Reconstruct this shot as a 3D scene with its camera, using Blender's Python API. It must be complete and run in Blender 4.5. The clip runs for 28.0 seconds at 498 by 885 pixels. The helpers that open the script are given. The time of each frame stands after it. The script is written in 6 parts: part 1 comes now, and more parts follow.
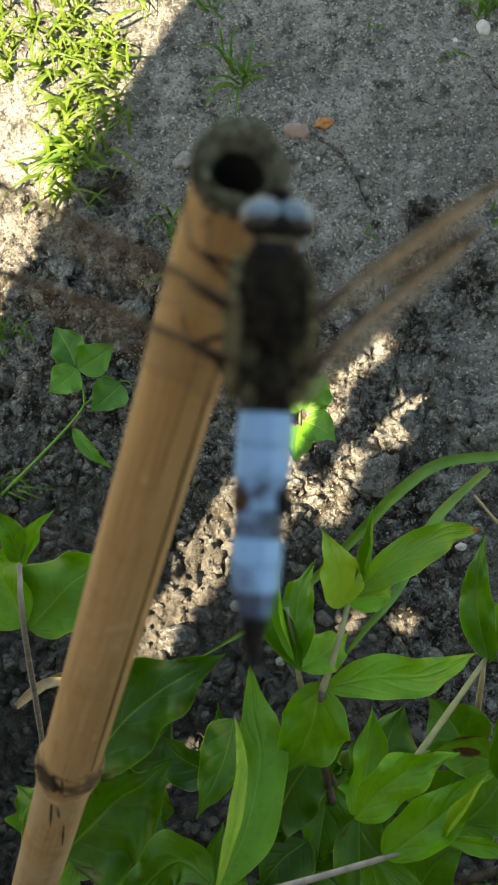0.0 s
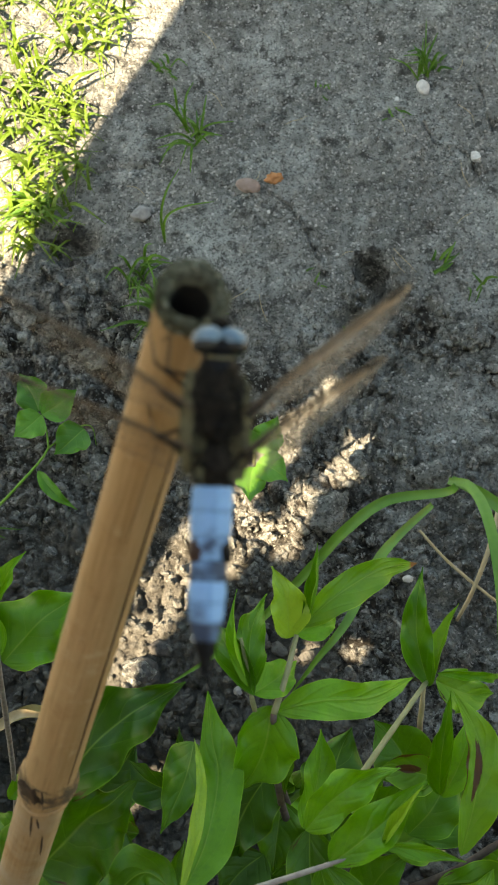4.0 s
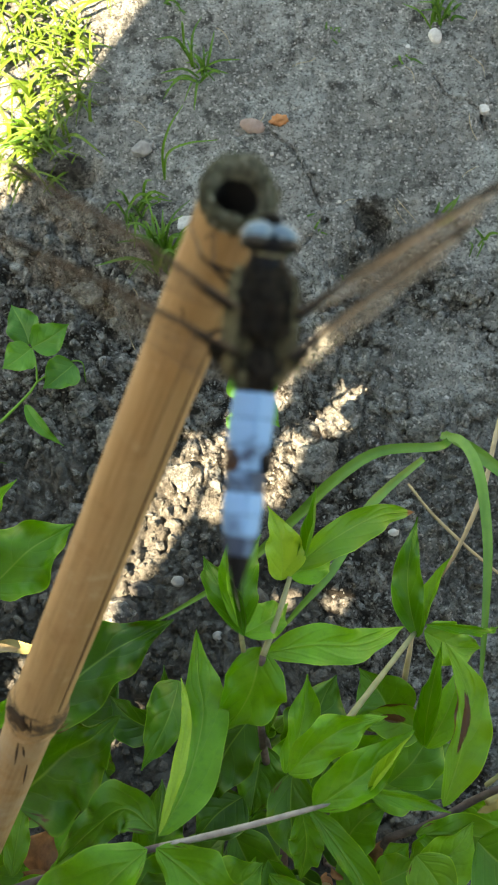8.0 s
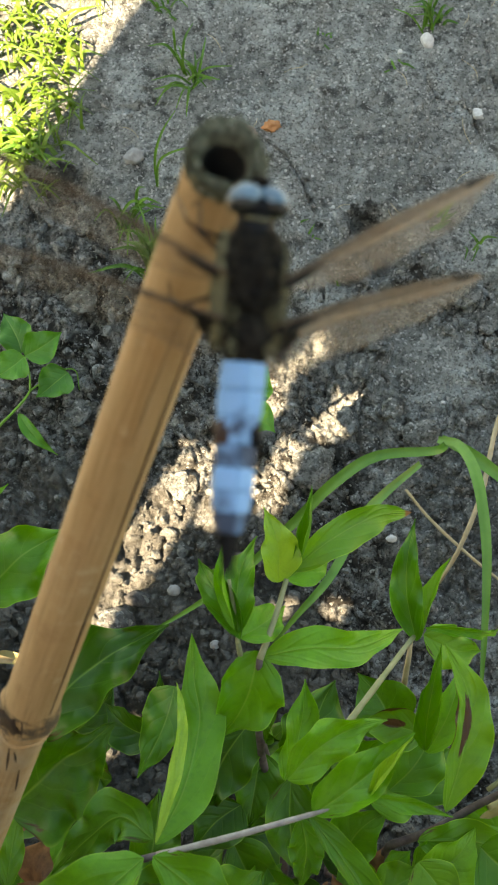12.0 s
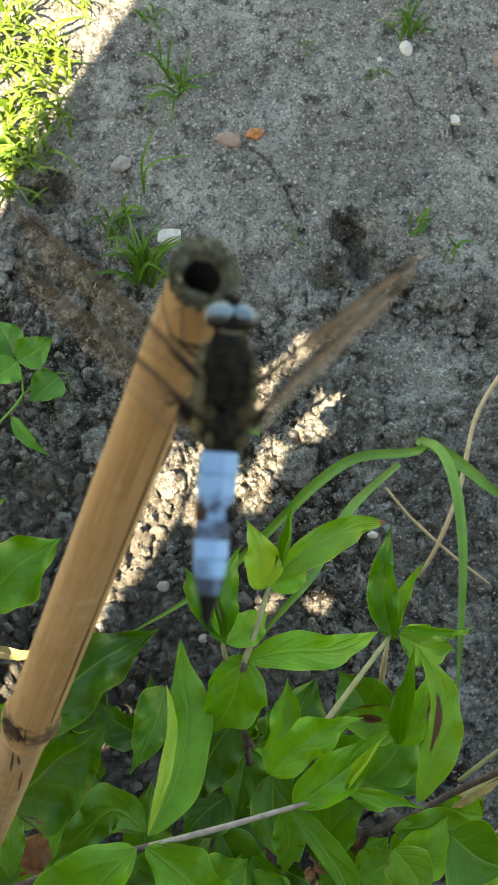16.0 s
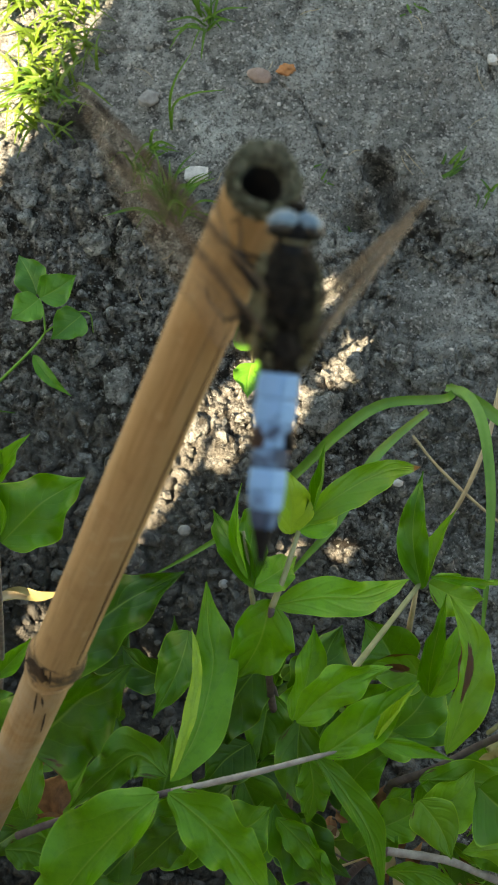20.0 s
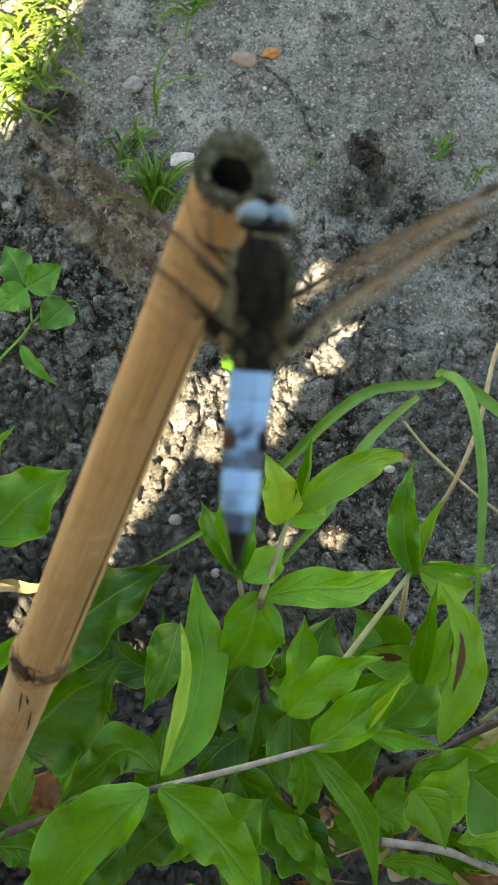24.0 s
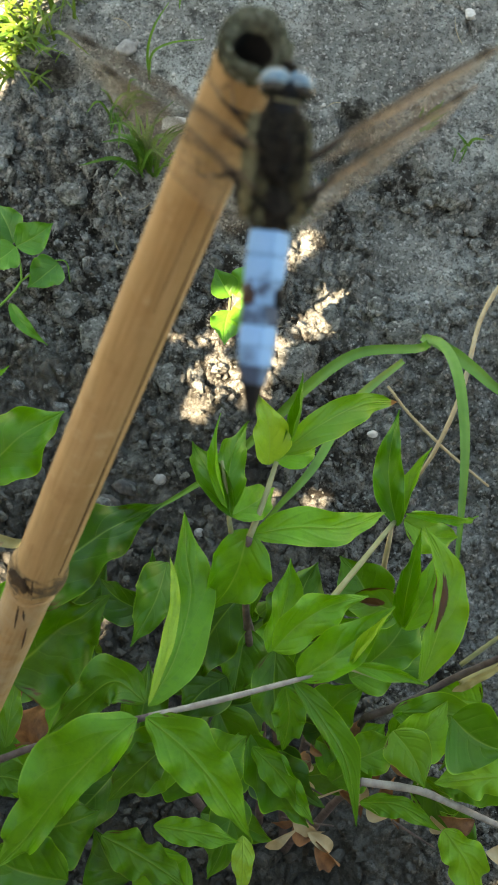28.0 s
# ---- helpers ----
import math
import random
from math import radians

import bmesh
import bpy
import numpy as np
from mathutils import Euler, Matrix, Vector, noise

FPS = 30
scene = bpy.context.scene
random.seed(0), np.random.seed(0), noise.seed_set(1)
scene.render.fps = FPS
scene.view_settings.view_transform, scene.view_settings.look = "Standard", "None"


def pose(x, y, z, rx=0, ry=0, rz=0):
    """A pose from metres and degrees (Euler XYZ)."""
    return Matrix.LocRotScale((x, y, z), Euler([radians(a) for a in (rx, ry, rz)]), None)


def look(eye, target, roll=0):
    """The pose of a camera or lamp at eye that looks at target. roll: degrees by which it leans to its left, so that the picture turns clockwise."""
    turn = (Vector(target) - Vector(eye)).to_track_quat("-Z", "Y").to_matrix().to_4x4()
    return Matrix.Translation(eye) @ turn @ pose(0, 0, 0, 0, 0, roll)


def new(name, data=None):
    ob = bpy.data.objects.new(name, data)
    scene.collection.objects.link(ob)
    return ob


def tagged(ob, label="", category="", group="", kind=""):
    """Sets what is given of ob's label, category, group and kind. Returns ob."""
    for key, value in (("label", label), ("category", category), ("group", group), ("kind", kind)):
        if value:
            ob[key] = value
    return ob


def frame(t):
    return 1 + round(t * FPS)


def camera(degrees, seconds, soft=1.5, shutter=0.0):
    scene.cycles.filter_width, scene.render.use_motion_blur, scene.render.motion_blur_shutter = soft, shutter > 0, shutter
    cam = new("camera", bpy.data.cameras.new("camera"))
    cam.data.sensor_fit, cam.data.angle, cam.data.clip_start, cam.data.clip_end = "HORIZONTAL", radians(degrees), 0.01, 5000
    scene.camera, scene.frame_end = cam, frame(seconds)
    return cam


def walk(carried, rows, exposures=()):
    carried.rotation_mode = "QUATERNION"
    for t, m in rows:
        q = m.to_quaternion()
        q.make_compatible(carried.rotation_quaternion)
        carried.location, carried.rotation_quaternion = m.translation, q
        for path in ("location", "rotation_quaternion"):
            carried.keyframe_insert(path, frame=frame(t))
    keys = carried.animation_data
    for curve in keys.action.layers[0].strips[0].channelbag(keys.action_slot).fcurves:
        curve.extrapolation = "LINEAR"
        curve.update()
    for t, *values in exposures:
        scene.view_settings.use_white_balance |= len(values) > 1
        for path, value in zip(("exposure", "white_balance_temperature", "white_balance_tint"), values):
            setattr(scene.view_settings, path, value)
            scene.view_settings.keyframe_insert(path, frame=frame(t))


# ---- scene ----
cam = camera(21.701, 28.0, 0.8)
cam.data.dof.use_dof = True
cam.data.dof.focus_distance = 0.56
cam.data.dof.aperture_fstop = 70.0
PATH = [
    (0.0, pose(0.00000, 0.00000, 0.73255, 17.850, 2.995, 0.000)),
    (0.5, pose(0.00117, -0.00151, 0.73380, 17.951, 3.019, -0.181)),
    (1.0, pose(-0.00021, -0.00222, 0.73513, 18.048, 3.051, -0.222)),
    (1.5, pose(-0.00144, -0.00269, 0.73502, 17.990, 2.996, -0.214)),
    (2.0, pose(0.00260, -0.00232, 0.73956, 18.184, 2.674, -0.441)),
    (2.5, pose(0.00272, -0.00185, 0.74786, 18.137, 2.509, -0.738)),
    (3.0, pose(0.00444, -0.00488, 0.75182, 18.198, 1.487, -1.301)),
    (3.5, pose(0.00331, -0.00653, 0.76218, 19.256, 1.386, -1.370)),
    (5.5, pose(0.00243, -0.01318, 0.78052, 19.267, 1.822, -0.299)),
    (6.0, pose(-0.00352, -0.01078, 0.76989, 17.777, 1.726, 0.188)),
    (6.5, pose(-0.01129, -0.01000, 0.76799, 17.210, 0.658, 1.812)),
    (7.0, pose(-0.00593, -0.00905, 0.76779, 17.292, -0.527, 1.592)),
    (7.5, pose(-0.00340, -0.00851, 0.76740, 17.454, -0.563, 1.272)),
    (8.0, pose(-0.00486, -0.01067, 0.76093, 17.262, -0.414, 1.312)),
    (8.5, pose(-0.00545, -0.00860, 0.75746, 17.427, -0.269, 1.327)),
    (9.0, pose(-0.00506, -0.00958, 0.75309, 17.781, -0.103, 1.346)),
    (9.5, pose(-0.00292, -0.01130, 0.75353, 17.912, -0.130, 1.429)),
    (10.0, pose(0.00045, -0.00795, 0.75490, 18.053, -0.678, 0.995)),
    (10.5, pose(-0.00196, -0.00637, 0.75528, 18.033, -0.777, 0.843)),
    (11.0, pose(0.00145, -0.00683, 0.75327, 18.142, -0.572, 0.774)),
    (11.5, pose(-0.00244, -0.01177, 0.75427, 17.990, -0.372, 0.729)),
    (12.0, pose(-0.00401, -0.01318, 0.75335, 17.918, -0.369, 0.711)),
    (12.5, pose(-0.00270, -0.01268, 0.75139, 17.841, -0.267, 0.634)),
    (13.0, pose(-0.00173, -0.01342, 0.75192, 17.667, -0.543, 0.578)),
    (13.5, pose(-0.00090, -0.00930, 0.75362, 17.443, -1.208, 0.287)),
    (15.5, pose(0.00377, -0.00934, 0.78017, 17.409, -0.826, 0.231)),
    (16.0, pose(-0.00238, -0.00967, 0.78352, 17.047, -0.722, 0.196)),
    (16.5, pose(-0.00542, -0.02114, 0.77142, 15.770, -0.909, 0.546)),
    (17.0, pose(0.00034, -0.02032, 0.76099, 15.519, -0.887, 0.672)),
    (17.5, pose(-0.00320, -0.01518, 0.75950, 15.375, -0.152, 1.220)),
    (18.0, pose(-0.00218, -0.00609, 0.76123, 15.166, -0.066, 1.481)),
    (18.5, pose(-0.00075, -0.00642, 0.75897, 15.055, -0.008, 1.524)),
    (19.0, pose(-0.00462, -0.01073, 0.76061, 14.959, 0.351, 1.755)),
    (19.5, pose(-0.00960, -0.00905, 0.76702, 14.948, 0.293, 1.817)),
    (20.0, pose(-0.00778, -0.00899, 0.76929, 14.797, -0.419, 1.557)),
    (20.5, pose(-0.00337, -0.01034, 0.76719, 14.704, -0.773, 1.180)),
    (21.0, pose(0.00036, -0.01145, 0.76992, 14.966, -0.427, 1.083)),
    (21.5, pose(-0.00180, -0.01106, 0.77003, 14.769, -0.190, 0.974)),
    (23.5, pose(-0.00593, -0.00544, 0.76541, 14.222, -0.244, 0.698)),
    (24.0, pose(-0.00522, -0.00593, 0.76502, 14.135, -0.446, 0.699)),
    (24.5, pose(-0.00843, -0.01028, 0.76801, 13.951, -0.520, 0.713)),
    (25.0, pose(-0.00932, -0.00795, 0.76951, 14.264, -0.605, 0.824)),
    (25.5, pose(-0.01237, -0.00682, 0.77122, 14.493, -0.827, 0.902)),
    (26.0, pose(-0.00812, -0.00706, 0.77170, 14.491, -2.546, 0.628)),
    (26.5, pose(-0.00405, -0.00774, 0.78784, 15.245, -3.228, 0.449)),
    (27.0, pose(-0.00839, -0.01130, 0.79614, 15.586, -2.558, 0.629)),
    (27.5, pose(-0.00811, -0.01488, 0.80498, 15.299, -2.334, 0.761)),
    (28.0, pose(-0.00952, -0.02380, 0.76876, 13.646, -1.702, 1.639)),
]
EXPOSURES = [(t, stops + 0.98, 9300, 0) for t, stops in ((0.0, 1.58), (1.0, 1.58), (3.0, 1.85), (4.5, 1.75), (6.0, 1.58), (7.0, 1.9), (8.0, 2.15), (11.0, 2.15), (18.0, 2.15), (19.0, 2.0), (20.0, 1.8), (21.0, 2.25), (24.0, 2.2), (28.0, 2.25))]
walk(cam, PATH, EXPOSURES)

# ---- light: open sky, and a sun over the viewer's shoulder through an added, holed screen
SUN_TURN = radians(33.0)
SUN_EL = radians(52.0)
GO = Vector((math.cos(SUN_TURN), math.sin(SUN_TURN), 0.0))
ACROSS = Vector((math.sin(SUN_TURN), -math.cos(SUN_TURN), 0.0))
world = bpy.data.worlds.new("world")
world.use_nodes = True
scene.world = world
sky = world.node_tree.nodes.new("ShaderNodeTexSky")
sky.sky_type = "NISHITA"
sky.sun_disc = False
sky.sun_elevation = SUN_EL
sky.sun_rotation = math.atan2(-GO.x, -GO.y)
back = world.node_tree.nodes["Background"]
back.inputs["Strength"].default_value = 0.074
world.node_tree.links.new(sky.outputs[0], back.inputs["Color"])
sun = new("sun", bpy.data.lights.new("sun", "SUN"))
sun.data.energy = 4.9
sun.data.angle = radians(0.53)
sun.data.color = (1.0, 0.86, 0.81)
sun.matrix_world = look((0, 0, 5), Vector((0, 0, 5)) + GO * math.cos(SUN_EL) - Vector((0, 0, math.sin(SUN_EL))))


# ---- materials
class Mat:
    """A node material under construction."""

    def __init__(self, name):
        self.m = bpy.data.materials.new(name)
        self.m.use_nodes = True
        self.t = self.m.node_tree
        self.b = self.t.nodes["Principled BSDF"]

    def n(self, kind, **sets):
        node = self.t.nodes.new("ShaderNode" + kind)
        for k, v in sets.items():
            node.inputs[k.replace("_", " ")].default_value = v
        return node

    def link(self, a, b):
        self.t.links.new(a, b)

    def coords(self, which="Object"):
        return self.n("TexCoord").outputs[which]

    def noise(self, scale, detail=4.0, rough=0.6, co=None):
        node = self.n("TexNoise", Scale=scale, Detail=detail, Roughness=rough)
        self.link(co or self.coords(), node.inputs["Vector"])
        return node.outputs[0]

    def ramp(self, fac, *stops):
        node = self.n("ValToRGB")
        el = node.color_ramp.elements
        while len(el) < len(stops):
            el.new(0.5)
        for e, (p, c) in zip(el, stops):
            e.position, e.color = p, (*c, 1.0) if len(c) == 3 else c
        self.link(fac, node.inputs[0])
        return node.outputs[0]

    def mix(self, fac, a, b, mode="MIX"):
        node = self.n("Mix")
        node.data_type, node.blend_type = "RGBA", mode
        for sock, v in ((node.inputs[0], fac), (node.inputs[6], a), (node.inputs[7], b)):
            if isinstance(v, (int, float)):
                sock.default_value = v
            elif isinstance(v, tuple):
                sock.default_value = (*v, 1.0)
            else:
                self.link(v, sock)
        return node.outputs[2]

    def math(self, op, a, b=0.0):
        node = self.n("Math")
        node.operation = op
        for sock, v in zip(node.inputs, (a, b)):
            if isinstance(v, (int, float)):
                sock.default_value = v
            else:
                self.link(v, sock)
        return node.outputs[0]

    def bump(self, height, strength=0.5, dist=0.001, normal=None):
        node = self.n("Bump", Strength=strength, Distance=dist)
        self.link(height, node.inputs["Height"])
        if normal:
            self.link(normal, node.inputs["Normal"])
        self.link(node.outputs[0], self.b.inputs["Normal"])
        return node.outputs[0]

    def base(self, v):
        if isinstance(v, tuple):
            self.b.inputs["Base Color"].default_value = (*v, 1.0)
        else:
            self.link(v, self.b.inputs["Base Color"])

    def rough(self, v, spec=0.5):
        if isinstance(v, (int, float)):
            self.b.inputs["Roughness"].default_value = v
        else:
            self.link(v, self.b.inputs["Roughness"])
        self.b.inputs["Specular IOR Level"].default_value = spec
        return self.m


def soil_mat(name, k=1.0, humus_and_shade=False, relief=0.0034):
    """Dry grey garden soil: mottled crust, gritty grain, pale sand."""
    m = Mat(name)
    big = m.noise(9.0, 5, 0.6)
    mid = m.noise(85.0, 6, 0.72)
    fine = m.noise(520.0, 4, 0.75)
    grit = m.n("TexVoronoi", Scale=700.0)
    m.link(m.coords(), grit.inputs["Vector"])
    lump = m.n("TexVoronoi", Scale=190.0)
    m.link(m.coords(), lump.inputs["Vector"])
    c = m.ramp(big, (0.32, (0.112 * k, 0.109 * k, 0.101 * k)), (0.66, (0.200 * k, 0.195 * k, 0.183 * k)))
    c = m.mix(m.ramp(m.noise(17.0, 7, 0.66), (0.50, (0, 0, 0)), (0.68, (0.62, 0.62, 0.62))), c, (0.36 * k, 0.366 * k, 0.352 * k))
    c = m.mix(m.ramp(mid, (0.52, (0, 0, 0)), (0.72, (0.40, 0.40, 0.40))), c, (0.38 * k, 0.37 * k, 0.35 * k))
    c = m.mix(m.ramp(mid, (0.37, (0.9, 0.9, 0.9)), (0.47, (0, 0, 0))), c, (0.036 * k, 0.034 * k, 0.031 * k))
    c = m.mix(m.ramp(fine, (0.37, (0.85, 0.85, 0.85)), (0.47, (0, 0, 0))), c, (0.034 * k, 0.032 * k, 0.029 * k))
    c = m.mix(m.ramp(m.noise(240.0, 5, 0.7), (0.36, (0.8, 0.8, 0.8)), (0.46, (0, 0, 0))), c, (0.050 * k, 0.048 * k, 0.045 * k))
    shade = m.n("SeparateColor")
    m.link(grit.outputs["Color"], shade.inputs[0])
    c = m.mix(m.ramp(shade.outputs[0], (0.84, (0, 0, 0)), (0.97, (0.55, 0.55, 0.55))), c, (0.42 * k, 0.39 * k, 0.37 * k))
    c = m.mix(m.ramp(shade.outputs[1], (0.86, (0, 0, 0)), (0.97, (0.4, 0.4, 0.4))), c, (0.055 * k, 0.050 * k, 0.045 * k))
    if humus_and_shade:
        # shrub shade put into the colour; dark humus where the crust is dug
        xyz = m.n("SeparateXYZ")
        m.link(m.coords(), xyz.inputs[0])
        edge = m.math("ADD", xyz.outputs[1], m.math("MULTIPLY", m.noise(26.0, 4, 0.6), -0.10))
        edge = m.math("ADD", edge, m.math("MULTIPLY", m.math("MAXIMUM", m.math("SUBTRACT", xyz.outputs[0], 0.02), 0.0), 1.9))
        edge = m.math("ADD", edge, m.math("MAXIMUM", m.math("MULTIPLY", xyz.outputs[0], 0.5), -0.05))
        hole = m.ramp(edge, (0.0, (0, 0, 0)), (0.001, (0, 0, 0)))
        shaded_humus = m.ramp(edge, (0.255, (1, 1, 1)), (0.315, (0, 0, 0)))
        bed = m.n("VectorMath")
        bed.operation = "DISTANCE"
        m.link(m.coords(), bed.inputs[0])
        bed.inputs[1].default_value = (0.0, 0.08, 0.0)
        shaded_humus = m.mix(m.ramp(bed.outputs["Value"], (0.34, (0, 0, 0)), (0.52, (1, 1, 1))), shaded_humus, (0, 0, 0))
        # four dug holes and two more patches, all coloured darker
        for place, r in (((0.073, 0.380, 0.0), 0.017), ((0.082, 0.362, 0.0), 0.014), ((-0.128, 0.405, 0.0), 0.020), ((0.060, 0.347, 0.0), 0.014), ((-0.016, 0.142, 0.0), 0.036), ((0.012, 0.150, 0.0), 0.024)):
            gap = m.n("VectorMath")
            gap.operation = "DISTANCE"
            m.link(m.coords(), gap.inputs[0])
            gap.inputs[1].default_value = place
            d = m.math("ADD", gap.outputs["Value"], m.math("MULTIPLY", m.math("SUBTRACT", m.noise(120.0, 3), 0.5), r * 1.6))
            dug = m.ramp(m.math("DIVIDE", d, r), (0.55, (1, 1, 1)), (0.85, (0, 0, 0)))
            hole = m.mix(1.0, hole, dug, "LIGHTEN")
            shaded_humus = m.mix(1.0, shaded_humus, dug, "LIGHTEN")
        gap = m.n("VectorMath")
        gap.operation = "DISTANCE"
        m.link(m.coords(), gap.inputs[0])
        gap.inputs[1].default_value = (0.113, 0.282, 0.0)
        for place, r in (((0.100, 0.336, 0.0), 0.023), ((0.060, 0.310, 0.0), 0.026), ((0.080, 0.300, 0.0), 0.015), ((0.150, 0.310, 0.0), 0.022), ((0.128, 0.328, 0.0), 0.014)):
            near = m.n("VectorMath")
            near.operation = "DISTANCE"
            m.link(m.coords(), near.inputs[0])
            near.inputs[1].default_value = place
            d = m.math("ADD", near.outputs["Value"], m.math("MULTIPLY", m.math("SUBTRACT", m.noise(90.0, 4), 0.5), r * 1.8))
            shaded_humus = m.mix(1.0, shaded_humus, m.ramp(m.math("DIVIDE", d, r), (0.5, (1, 1, 1)), (0.95, (0, 0, 0))), "LIGHTEN")
        shaded_humus = m.mix(m.ramp(m.math("ADD", gap.outputs["Value"], m.math("MULTIPLY", m.math("SUBTRACT", m.noise(60.0, 4), 0.5), 0.03)), (0.030, (1, 1, 1)), (0.038, (0, 0, 0))), shaded_humus, (0, 0, 0))
        # dark base between pale crumbs: the shade of the gaps is coloured in
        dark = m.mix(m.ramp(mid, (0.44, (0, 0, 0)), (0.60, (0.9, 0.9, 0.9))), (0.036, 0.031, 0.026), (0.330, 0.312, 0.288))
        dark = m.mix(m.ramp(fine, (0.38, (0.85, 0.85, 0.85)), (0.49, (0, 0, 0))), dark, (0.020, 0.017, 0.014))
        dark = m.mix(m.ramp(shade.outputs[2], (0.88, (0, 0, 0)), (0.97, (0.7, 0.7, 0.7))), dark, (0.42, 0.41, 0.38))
        # shade below the leaves, painted darker in two steps towards the shrub
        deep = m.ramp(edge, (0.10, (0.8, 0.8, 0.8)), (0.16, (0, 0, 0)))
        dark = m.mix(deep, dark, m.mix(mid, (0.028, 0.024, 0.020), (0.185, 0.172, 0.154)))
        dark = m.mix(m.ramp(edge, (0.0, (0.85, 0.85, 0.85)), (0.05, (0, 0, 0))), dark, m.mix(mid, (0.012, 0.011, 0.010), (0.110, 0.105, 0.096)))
        c = m.mix(shaded_humus, c, dark)
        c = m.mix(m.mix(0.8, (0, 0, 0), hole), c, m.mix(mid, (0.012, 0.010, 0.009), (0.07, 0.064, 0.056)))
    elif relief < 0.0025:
        # crumbs lying under the shrub are darker all through: its shade in the colour
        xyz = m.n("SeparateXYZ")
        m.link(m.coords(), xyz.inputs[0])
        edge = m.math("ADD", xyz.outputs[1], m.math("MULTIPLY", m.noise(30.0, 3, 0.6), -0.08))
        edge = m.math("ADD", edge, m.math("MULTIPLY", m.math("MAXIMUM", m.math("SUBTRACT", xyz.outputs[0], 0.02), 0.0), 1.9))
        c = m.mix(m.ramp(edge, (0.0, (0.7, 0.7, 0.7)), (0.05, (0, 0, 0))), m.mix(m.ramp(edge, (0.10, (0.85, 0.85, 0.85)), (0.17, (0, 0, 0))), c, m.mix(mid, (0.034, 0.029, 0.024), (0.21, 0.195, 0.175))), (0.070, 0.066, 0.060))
    c = m.mix(1.0, c, (0.955, 0.99, 0.955), "MULTIPLY")
    m.base(c)
    body = m.math("ADD", m.math("MULTIPLY", mid, 1.6), m.math("MULTIPLY", fine, 0.9))
    body = m.math("SUBTRACT", body, m.math("MULTIPLY", lump.outputs["Distance"], 0.35))
    body = m.math("SUBTRACT", body, m.math("MULTIPLY", grit.outputs["Distance"], 0.25))
    m.bump(body, 1.0, relief)
    return m.rough(0.95, 0.12)


